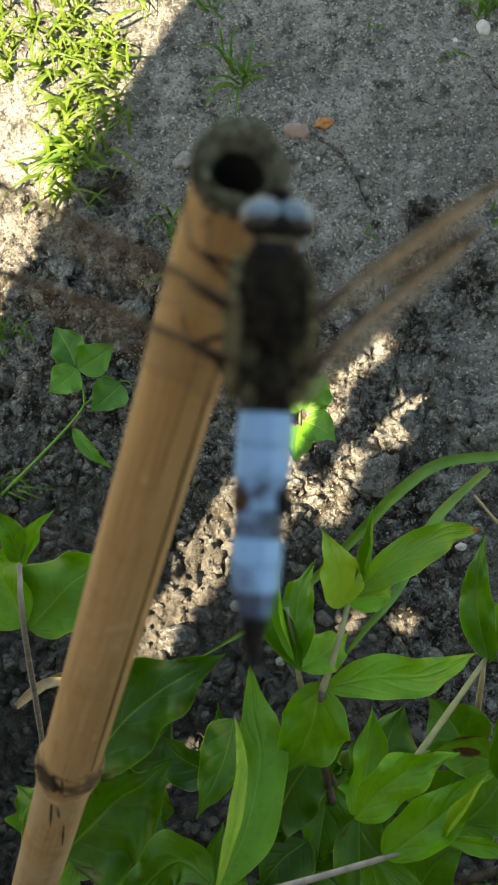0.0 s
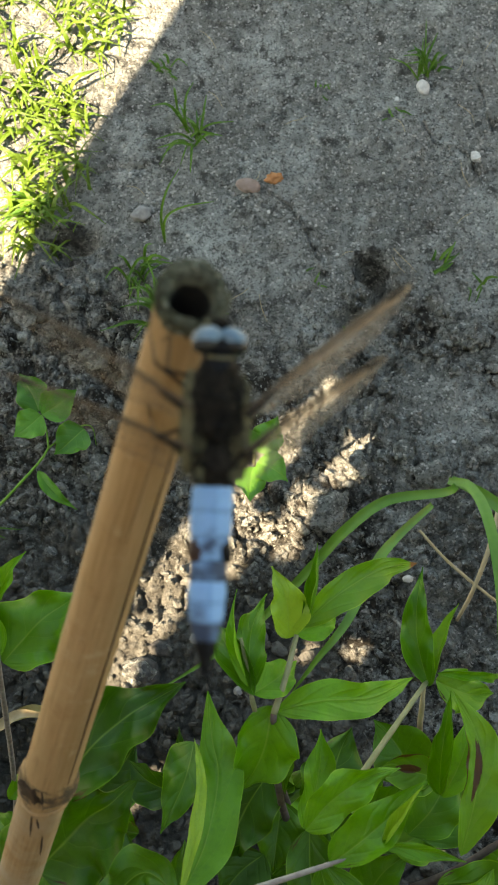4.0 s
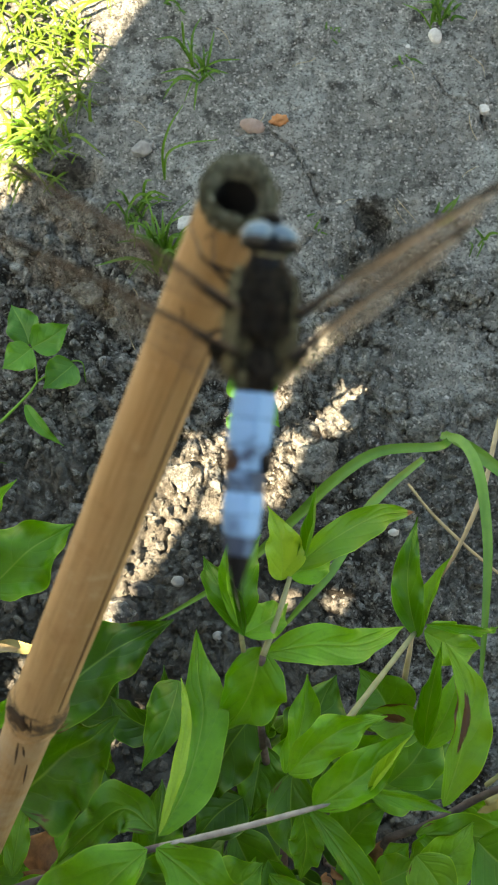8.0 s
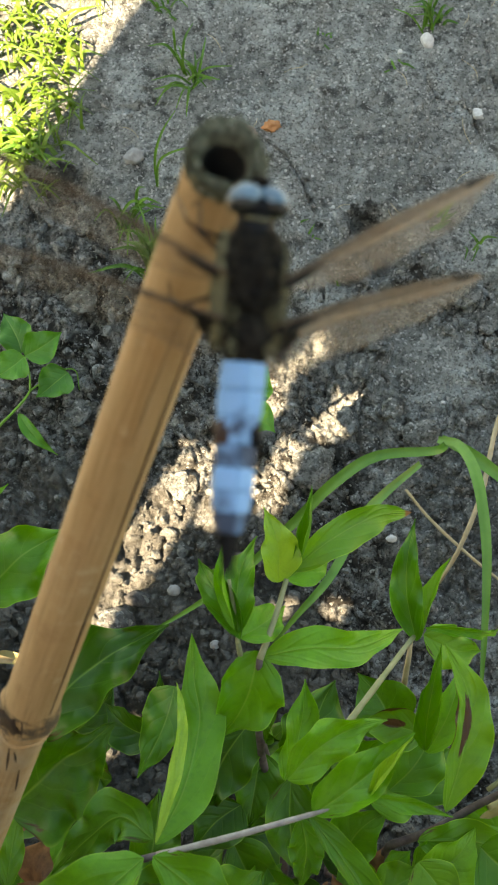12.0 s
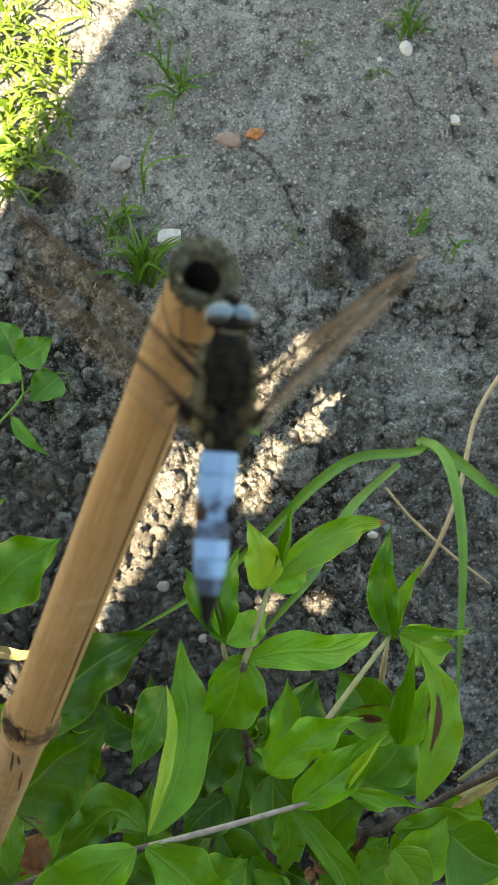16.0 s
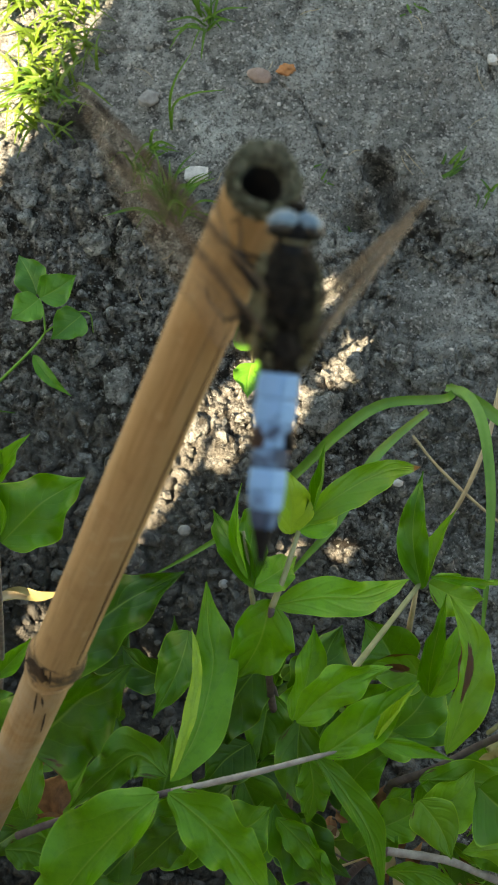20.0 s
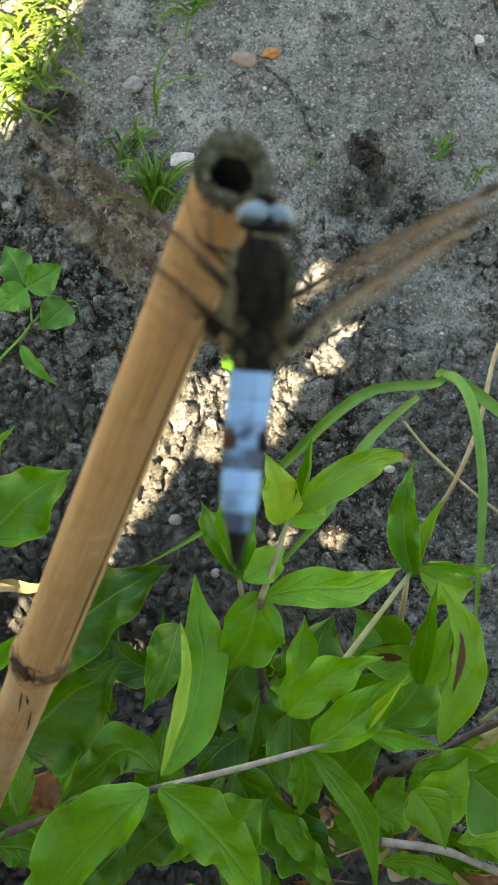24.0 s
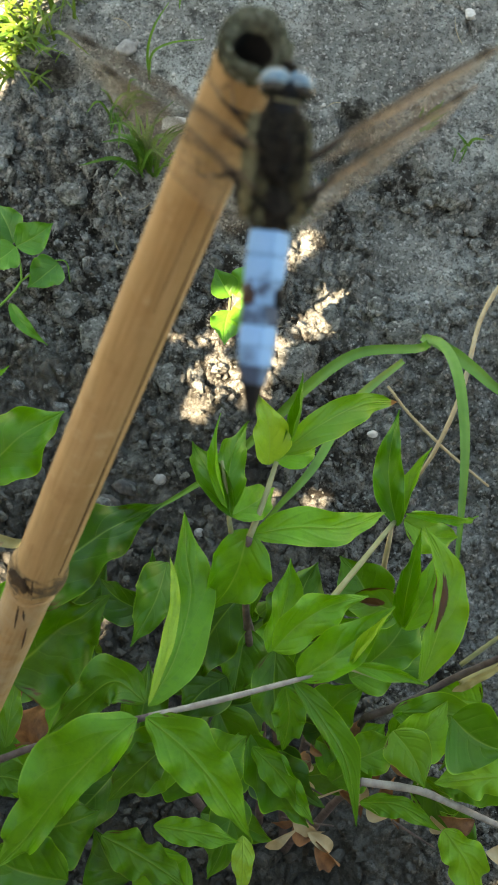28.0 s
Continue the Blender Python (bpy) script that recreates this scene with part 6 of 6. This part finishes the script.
blade(strap, [(0.1018, 0.2096, 0.0740), (0.1118, 0.2028, 0.0840), (0.1183, 0.1808, 0.0950), (0.1210, 0.1437, 0.0980), (0.1196, 0.1012, 0.0900), (0.1175, 0.0573, 0.0750)], 0.0062, M_BLADE)
blade(strap, [(0.1039, 0.2109, 0.0720), (0.1154, 0.2015, 0.0800), (0.1293, 0.1885, 0.0850), (0.1439, 0.1762, 0.0850), (0.1709, 0.1664, 0.0700)], 0.0072, M_BLADE)
_b = Vector((0.1045, 0.2064, 0.0760))
stem(strap, [Vector((0.1167, 0.2316, -0.0040)), Vector((0.1100, 0.2178, 0.0400)), _b], [0.0028, 0.0022, 0.0012], M_BLADE, "leaf_base")
for k, pts in enumerate(([(0.0888, 0.1935, 0.0300), (0.1036, 0.1763, 0.0260), (0.1266, 0.1565, 0.0200), (0.1517, 0.1387, 0.0120)], [(0.1543, 0.2548, 0.0600), (0.1396, 0.2290, 0.0550), (0.1292, 0.1871, 0.0500), (0.1178, 0.1579, 0.0350), (0.1094, 0.1430, 0.0120)])):
    s = thing("dry_straw", "pale dry bent straw lying on the soil", "straw", "dry straws", (0, 0, 0))
    stem(s, pts, [0.0008, 0.0010, 0.0007] if k == 0 else [0.0014, 0.0016, 0.0011], M_STRAW, "stalk")


dry_leaf = thing("dry_leaf", "yellowish withered leaf lying on the soil", "leaf", at=(0, 0, 0))
blade(dry_leaf, [(-0.1532, 0.0918, 0.0140), (-0.1390, 0.0951, 0.0220), (-0.1262, 0.0937, 0.0200), (-0.1144, 0.0972, 0.0120)], 0.0075, M_YELLOW, "leaf_blade")
curl = thing("dry_leaf", "curled brown withered leaf hanging over the soil", "leaf", at=(0, 0, 0))
blade(curl, [(-0.1668, 0.0816, 0.0100), (-0.1533, 0.0871, 0.0300), (-0.1416, 0.0922, 0.0340), (-0.1274, 0.0927, 0.0120)], 0.0060, M_STRAW, "leaf_blade")


# ---- grass
def tuft(x, y, n, reach, rise, wide, seed, label, spread=6.3, aim=0.0):
    rnd = random.Random(seed)
    t = thing("grass_tuft", label, "grass", "grass tufts", (0, 0, 0))
    for _ in range(n):
        a = aim + rnd.uniform(-spread / 2, spread / 2)
        r = reach * rnd.uniform(0.3, 0.9)
        h = rise * rnd.uniform(0.3, 1.0)
        bx, by = x + rnd.uniform(-0.006, 0.006), y + rnd.uniform(-0.006, 0.006)
        bz = height(bx, by)
        d = Vector((math.cos(a), math.sin(a), 0))
        p0 = Vector((bx, by, bz - 0.002))
        p1 = p0 + d * r * 0.45 + Vector((0, 0, h))
        p2 = p0 + d * r + Vector((rnd.uniform(-0.004, 0.004), rnd.uniform(-0.004, 0.004), h * rnd.uniform(0.5, 1.0)))
        blade(t, [p0, p1, p2], wide * rnd.uniform(0.4, 0.85), M_GRASS)
    return t


def spot(p):
    return p[0], p[1]


tuft(*spot((-0.0440, 0.4802, 0.0000)), 22, 0.034, 0.016, 0.0020, 1, "small sparse tuft of green grass")
tuft(*spot((-0.0503, 0.4970, 0.0000)), 4, 0.034, 0.022, 0.0022, 21, "thin long green grass blades", 1.6, 1.9)
tuft(*spot((-0.0628, 0.3423, 0.0000)), 38, 0.044, 0.040, 0.0024, 2, "green grass tuft around a white stone", 3.6, 1.7)
tuft(*spot((-0.0827, 0.3794, 0.0000)), 18, 0.030, 0.026, 0.0022, 3, "small green grass tuft")
tuft(*spot((0.1152, 0.3815, 0.0000)), 7, 0.028, 0.008, 0.0032, 4, "flat little sprig of green grass", 1.2, 0.5)
tuft(*spot((0.1388, 0.3642, 0.0000)), 5, 0.016, 0.008, 0.0022, 5, "tiny green grass sprig")
tuft(*spot((0.1171, 0.5316, 0.0000)), 14, 0.034, 0.020, 0.0020, 6, "grass tuft beside a white pebble", 2.4, 1.9)
tuft(*spot((0.1229, 0.5340, 0.0000)), 10, 0.014, 0.006, 0.0028, 7, "low green rosette of grass")
tuft(*spot((0.0465, 0.5193, 0.0000)), 6, 0.007, 0.004, 0.0020, 8, "tiny green seedling grass")
tuft(*spot((0.0936, 0.5007, 0.0000)), 7, 0.009, 0.004, 0.0022, 9, "tiny green seedling grass")
tuft(*spot((0.0323, 0.3756, 0.0000)), 6, 0.007, 0.004, 0.0016, 10, "tiny mossy green sprig")
tuft(*spot((-0.1869, 0.3115, 0.0000)), 16, 0.024, 0.016, 0.0020, 11, "green grass tuft at the shade edge")
tuft(*spot((-0.1464, 0.4280, 0.0000)), 12, 0.034, 0.016, 0.0028, 12, "broad green grass blades at the shade edge")
tuft(*spot((-0.1553, 0.4347, 0.0000)), 12, 0.036, 0.014, 0.0028, 13, "broad green grass blades at the shade edge", 3.0, -1.8)
tuft(*spot((-0.1828, 0.2119, 0.0000)), 9, 0.030, 0.018, 0.0020, 14, "green grass tuft beside the trailing weed", 2.0, 0.3)
tuft(*spot((0.0532, 0.3419, 0.0000)), 5, 0.010, 0.004, 0.0014, 15, "small withered grass sprig")
tuft(*spot((-0.0628, 0.5376, 0.0000)), 9, 0.018, 0.012, 0.0022, 16, "low green weed grass")


for pts in ([(-0.0639, 0.4030, 0.0000), (-0.0609, 0.4055, 0.0300), (-0.0485, 0.4081, 0.0400), (-0.0290, 0.4084, 0.0450)], [(-0.0639, 0.4030, 0.0000), (-0.0638, 0.4074, 0.0300), (-0.0592, 0.4168, 0.0450), (-0.0507, 0.4300, 0.0500)]):
    t = thing("grass_tuft", "single thin arching grass blade", "grass", "grass tufts", (0, 0, 0))
    blade(t, pts, 0.0014, M_GRASS)


def lawn():
    """The sunlit grass beyond the shade, too dense to count."""
    rnd = random.Random(12)
    bm = bmesh.new()
    uv = bm.loops.layers.uv.new("UVMap")
    for k in range(3600):
        x = rnd.uniform(-0.42, -0.09)
        y = rnd.uniform(0.396, 0.80)
        if x > -0.132 + 0.22 * (y - 0.40) + rnd.gauss(0, 0.007) or noise.noise(Vector((x * 18, y * 18, 3))) < -0.16 or (y < 0.485 and x < -0.172 + 0.05 * (y - 0.40) + 0.02 * noise.noise(Vector((x * 30, y * 30, 8)))):
            continue
        a = rnd.uniform(0, 6.3)
        r, h, w = rnd.uniform(0.012, 0.036), rnd.uniform(0.004, 0.020), rnd.uniform(0.0009, 0.0023)
        d = Vector((math.cos(a), math.sin(a), 0))
        s = Vector((-d.y, d.x, 0))
        p0 = Vector((x, y, height(x, y) - 0.001))
        path = spline([p0, p0 + d * r * 0.4 + Vector((0, 0, h)), p0 + d * r + Vector((0, 0, h * rnd.uniform(0.3, 1)))], 6)
        rows = [(bm.verts.new(p - s * w * (1 - 0.9 * i / 5)), bm.verts.new(p + s * w * (1 - 0.9 * i / 5))) for i, p in enumerate(path)]
        for i, (u, v) in enumerate(zip(rows, rows[1:])):
            f = bm.faces.new((u[0], u[1], v[1], v[0]))
            for loop, q in zip(f.loops, ((0.2, i / 5), (0.8, i / 5), (0.8, (i + 1) / 5), (0.2, (i + 1) / 5))):
                loop[uv].uv = q
    ob = new("lawn_grass", mesh_of(bm, M_LAWN))
    return tagged(ob, "sunlit yellow-green grass on pale soil", "grass", kind="stuff")


lawn()


# ---- stones and clods
def stone(name, label, category, place, size, mat, seed, turn=0.0, rough=0.25, sink=0.3, group=""):
    x, y = place[0], place[1]
    bm = bmesh.new()
    flat = mat is M_CHALK and rough > 0.18
    blob(bm, (0, 0, 0), size, Euler((0.2, 0.15, turn)).to_matrix(), 2 if flat else 3, rough * 1.6, 1.1 if flat else 2.0, seed)
    if flat:
        for v in bm.verts:
            for ax in range(3):
                top = size[ax] * 0.72
                v.co[ax] = max(-top, min(top, v.co[ax]))
    ob = new(name, mesh_of(bm, mat, not flat))
    ob.location = (x, y, height(x, y) + size[2] * (1 - sink) * 0.6)
    return tagged(ob, label, category, group)


stone("pebble", "smooth pinkish-grey pebble half sunk in the crust", "stone", (-0.0075, 0.4409, 0.0000), (0.0085, 0.0050, 0.0035), M_STONE, 1, -0.2, 0.12)
stone("brick_chip", "small orange brick chip on the soil", "brick chip", (0.0100, 0.4460, 0.0000), (0.0056, 0.0038, 0.0028), M_BRICK, 2, 0.2, 0.4)
stone("pebble", "white oval pebble beside grass", "stone", (0.1153, 0.5186, 0.0000), (0.0045, 0.0058, 0.0036), M_CHALK, 3, 0.4, 0.08)
stone("pebble", "small white chalk pebble on the crust", "stone", (0.1474, 0.4630, 0.0000), (0.0045, 0.0048, 0.0034), M_CHALK, 4, 0.9, 0.35)
stone("pebble", "tiny white pebble on the soil", "stone", (0.0964, 0.5096, 0.0000), (0.0022, 0.0021, 0.0018), M_CHALK, 5)
stone("stone", "white broken stone lying in a grass tuft", "stone", (-0.0465, 0.3717, 0.0000), (0.0105, 0.0068, 0.0050), M_CHALK, 6, 0.15, 0.22, 0.1)
stone("stone", "pale grey angular stone", "stone", (-0.0793, 0.4243, 0.0000), (0.0070, 0.0050, 0.0035), M_GREYSTONE, 7, 0.6, 0.3)
stone("stone", "pinkish flat stone at the edge of the crust", "stone", (0.1822, 0.5118, 0.0000), (0.0075, 0.0070, 0.0030), M_STONE, 8, 0.4, 0.2)
stone("pebble", "small white pebble on the soil", "stone", (0.1884, 0.4347, 0.0000), (0.0050, 0.0026, 0.0024), M_CHALK, 9, -0.5, 0.3)
for k, (t, px, s) in enumerate((
    ((0.1035, 0.2359, 0.0000), 0.012, 0.009), ((0.0364, 0.2133, 0.0000), 0.014, 0.010), ((-0.0895, 0.2296, 0.0000), 0.011, 0.008), ((-0.1563, 0.3572, 0.0000), 0.011, 0.007),
    ((-0.1088, 0.3233, 0.0000), 0.009, 0.007), ((0.1327, 0.3321, 0.0000), 0.011, 0.008), ((0.1481, 0.3149, 0.0000), 0.009, 0.007), ((0.1184, 0.3318, 0.0000), 0.007, 0.006),
    ((-0.0429, 0.2024, 0.0000), 0.010, 0.007), ((-0.0782, 0.1186, 0.0000), 0.010, 0.008), ((-0.1082, 0.2511, 0.0000), 0.008, 0.007), ((0.0570, 0.2460, 0.0000), 0.009, 0.007),
    ((-0.1393, 0.3478, 0.0000), 0.007, 0.005), ((-0.0868, 0.2799, 0.0000), 0.008, 0.006), ((0.0908, 0.2071, 0.0000), 0.008, 0.006), ((0.1546, 0.3422, 0.0000), 0.008, 0.006),
)):
    stone("clod", "rough grey clod of dry soil", "clod", t, (px, px * 0.82, s * 0.75), M_LUMP, 20 + k, k * 0.7, 0.35, 0.25, "large clods")


rnd = random.Random(31)
for k in range(26):
    x, y = 0.138 + rnd.gauss(0, 0.017), 0.318 + rnd.gauss(0, 0.011)
    if k % 3 == 0:
        x, y = 0.113 + 0.040 * math.cos(k * 1.9), 0.282 + 0.040 * math.sin(k * 1.9)
    q = rnd.uniform(0.0026, 0.0062)
    stone("clod", "small rough clod of dry soil", "clod", (x, y), (q, q * rnd.uniform(0.7, 1.0), q * 0.7), M_LUMP, 130 + k, k * 0.9, 0.4, 0.25, "small clods")
stone("clod", "smooth grey lump of dry soil beside the cane", "clod", (-0.0762, 0.1184, 0.0000), (0.0085, 0.0095, 0.0060), M_DARKSTONE, 90, 0.4, 0.2, 0.2, "large clods")
stone("stone", "flat dark stone on the soil", "stone", (-0.0659, 0.1328, 0.0000), (0.0080, 0.0048, 0.0030), M_DARKSTONE, 91, -0.2, 0.2, 0.3)
stone("pebble", "small pale pebble on the soil", "stone", (-0.0448, 0.1375, 0.0000), (0.0038, 0.0034, 0.0025), M_GREYSTONE, 92, 0.3, 0.15, 0.2)
stone("pebble", "small pale pebble on the soil", "stone", (-0.0203, 0.1063, 0.0000), (0.0030, 0.0027, 0.0022), M_GREYSTONE, 93, 0.3, 0.15, 0.2)
stone("pebble", "small pale pebble on the soil", "stone", (0.0829, 0.1707, 0.0000), (0.0034, 0.0022, 0.0020), M_CHALK, 94, 0.1, 0.15, 0.2)

# ---- fine litter on the crust
rnd = random.Random(15)
for k in range(26):
    x, y = rnd.uniform(-0.10, 0.19), rnd.uniform(0.28, 0.56)
    a, ln = rnd.uniform(0, 6.283), rnd.uniform(0.007, 0.022)
    bend = rnd.uniform(-1.1, 1.1)
    at = []
    for i in range(4):
        at.append((x, y, height(x, y) + 0.0007 + (0.001 if i in (1, 2) else 0.0)))
        x, y = x + ln / 3 * math.cos(a + bend * i / 3), y + ln / 3 * math.sin(a + bend * i / 3)
    bm = bmesh.new()
    tube(bm, at, [0.00016, 0.00026, 0.0001], 5)
    tagged(new("rootlet", mesh_of(bm, M_STRAW)), "thin pale dry rootlet lying on the soil", "rootlet", "dry rootlets")
for k in range(46):
    x, y = rnd.uniform(-0.14, 0.20), rnd.uniform(0.20, 0.56)
    q = rnd.uniform(0.0007, 0.0019)
    pale = k % 3
    stone("pebble", "tiny white pebble on the soil" if pale == 0 else "tiny grey pebble on the soil", "stone", (x, y), (q, q * rnd.uniform(0.6, 1.0), q * 0.7), M_CHALK if pale == 0 else M_GREYSTONE, 60 + k, k * 1.3, 0.3, 0.2, "tiny pebbles")


# ---- an unseen leafy twig, added to swing slowly across the light holes and shade them
def overhanging_twig():
    twig = thing("overhanging_twig", "unseen leafy twig added to swing shade over the sun patches", "twig", at=(0, 0, 0))
    at = lambda c, h, off=0.03: GO * (off - SCREEN_BACK) + ACROSS * c + Vector((0, 0, h))
    stem(twig, [at(-0.150, 0.297), at(-0.205, 0.402), at(-0.232, 0.522), at(-0.240, 0.80), at(-0.236, 1.10)], [0.0010, 0.0016, 0.0022, 0.0030], M_BARK, "branch", "thin dark branch")
    for c, h, dc, dh, w in ((-0.163, 0.338, 0.030, 0.036, 0.026), (-0.172, 0.372, 0.036, 0.030, 0.030), (-0.188, 0.404, 0.040, 0.020, 0.028), (-0.200, 0.438, 0.042, 0.016, 0.030), (-0.216, 0.478, 0.044, -0.002, 0.026), (-0.222, 0.452, -0.040, 0.020, 0.024), (-0.236, 0.600, -0.034, 0.030, 0.024)):
        leaf(twig, at(c, h - 0.038), at(c + dc, h + dh - 0.038), 1.25 * w, 0, 4, 0.04, M_LEAF_MID, 0.0, 0.0)
    return twig


SHADE_TWIG = overhanging_twig()


# ---- wings that flick between rests
def motions():
    walk(SHADE_TWIG, [(t, pose(-ACROSS.x * d, -ACROSS.y * d, 0.0)) for t, d in ((0.0, 0.066), (12.0, 0.062), (22.0, 0.062), (24.0, 0.052), (25.0, 0.042), (26.0, 0.034), (27.0, 0.022), (28.0, 0.0))])
    right_fore_rows = [(0, 36, 28), (1, 34, 30), (2, 31, 20), (3, 36, 17), (6, 42, 37), (7, 42, 20), (8, 37, 9), (9, 40, 21), (10, 35, 13), (11, 34, 14), (12, 32, 17), (13, 33, 13), (16, 39, 16), (17, 29, 11), (18, 36, 13), (19, 38, 23), (20, 39, 38), (21, 32, 9), (24, 31, 11), (25, 22, 23), (26, 28, 8), (27, 27, 5), (28, 36, 13)]
    right_hind_rows = [(0, 37, 30), (1, 36, 31), (2, 30, 17), (3, 26, 25), (6, 47, 35), (7, 45, 21), (8, 39, 14), (9, 42, 24), (10, 27, 24), (11, 26, 24), (12, 20, 22), (13, 21, 21), (16, 43, 12), (17, 14, 17), (18, 39, 15), (19, 42, 23), (20, 47, 30), (21, 35, 10), (24, 34, 11), (25, 16, 23), (26, 14, 21), (27, 33, 3), (28, 37, 17)]
    left_fore_rows = [(0, 30, 37), (1, 29, 36), (2, 32, 37), (3, 38, 45), (6, 24, 26), (7, 28, 20), (8, 30, 24), (9, 30, 30), (10, 33, 36), (11, 35, 39), (12, 27, 29), (13, 30, 35), (16, 41, 22), (17, 38, 51), (18, 36, 37), (19, 41, 37), (20, 46, 22), (21, 33, 44), (24, 40, 31), (25, 34, 21), (26, 41, 25), (27, 39, 25), (28, 36, 41)]
    left_hind_rows = [(0, 23, 43), (1, 22, 42), (2, 25, 40), (3, 25, 47), (6, 18, 38), (7, 22, 27), (8, 24, 29), (9, 23, 33), (10, 23, 43), (11, 24, 46), (12, 16, 31), (13, 18, 36), (16, 38, 23), (17, 46, 57), (18, 39, 39), (19, 46, 42), (20, 49, 26), (21, 32, 48), (24, 36, 22), (25, 30, 12), (26, 38, 29), (27, 41, 21), (28, 44, 43)]

    broad = (1, 2, 3, 10, 11, 12, 13, 17, 25, 26)
    for name, rows in (("right_fore", right_fore_rows), ("right_hind", right_hind_rows), ("left_fore", left_fore_rows), ("left_hind", left_hind_rows)):
        side = 1 if name.startswith("right") else -1
        hind = name.endswith("hind")
        x, y, z = (2.6, -3.2, 2.0) if hind else (2.7, 1.2, 2.2)
        walk(WINGS[name], [(t, pose(side * x * MM, 1.08 * y * MM, z * MM, (58 if t in broad else 67) if side > 0 else 76, side * droop, side * sweep)) for t, sweep, droop in rows])


motions()
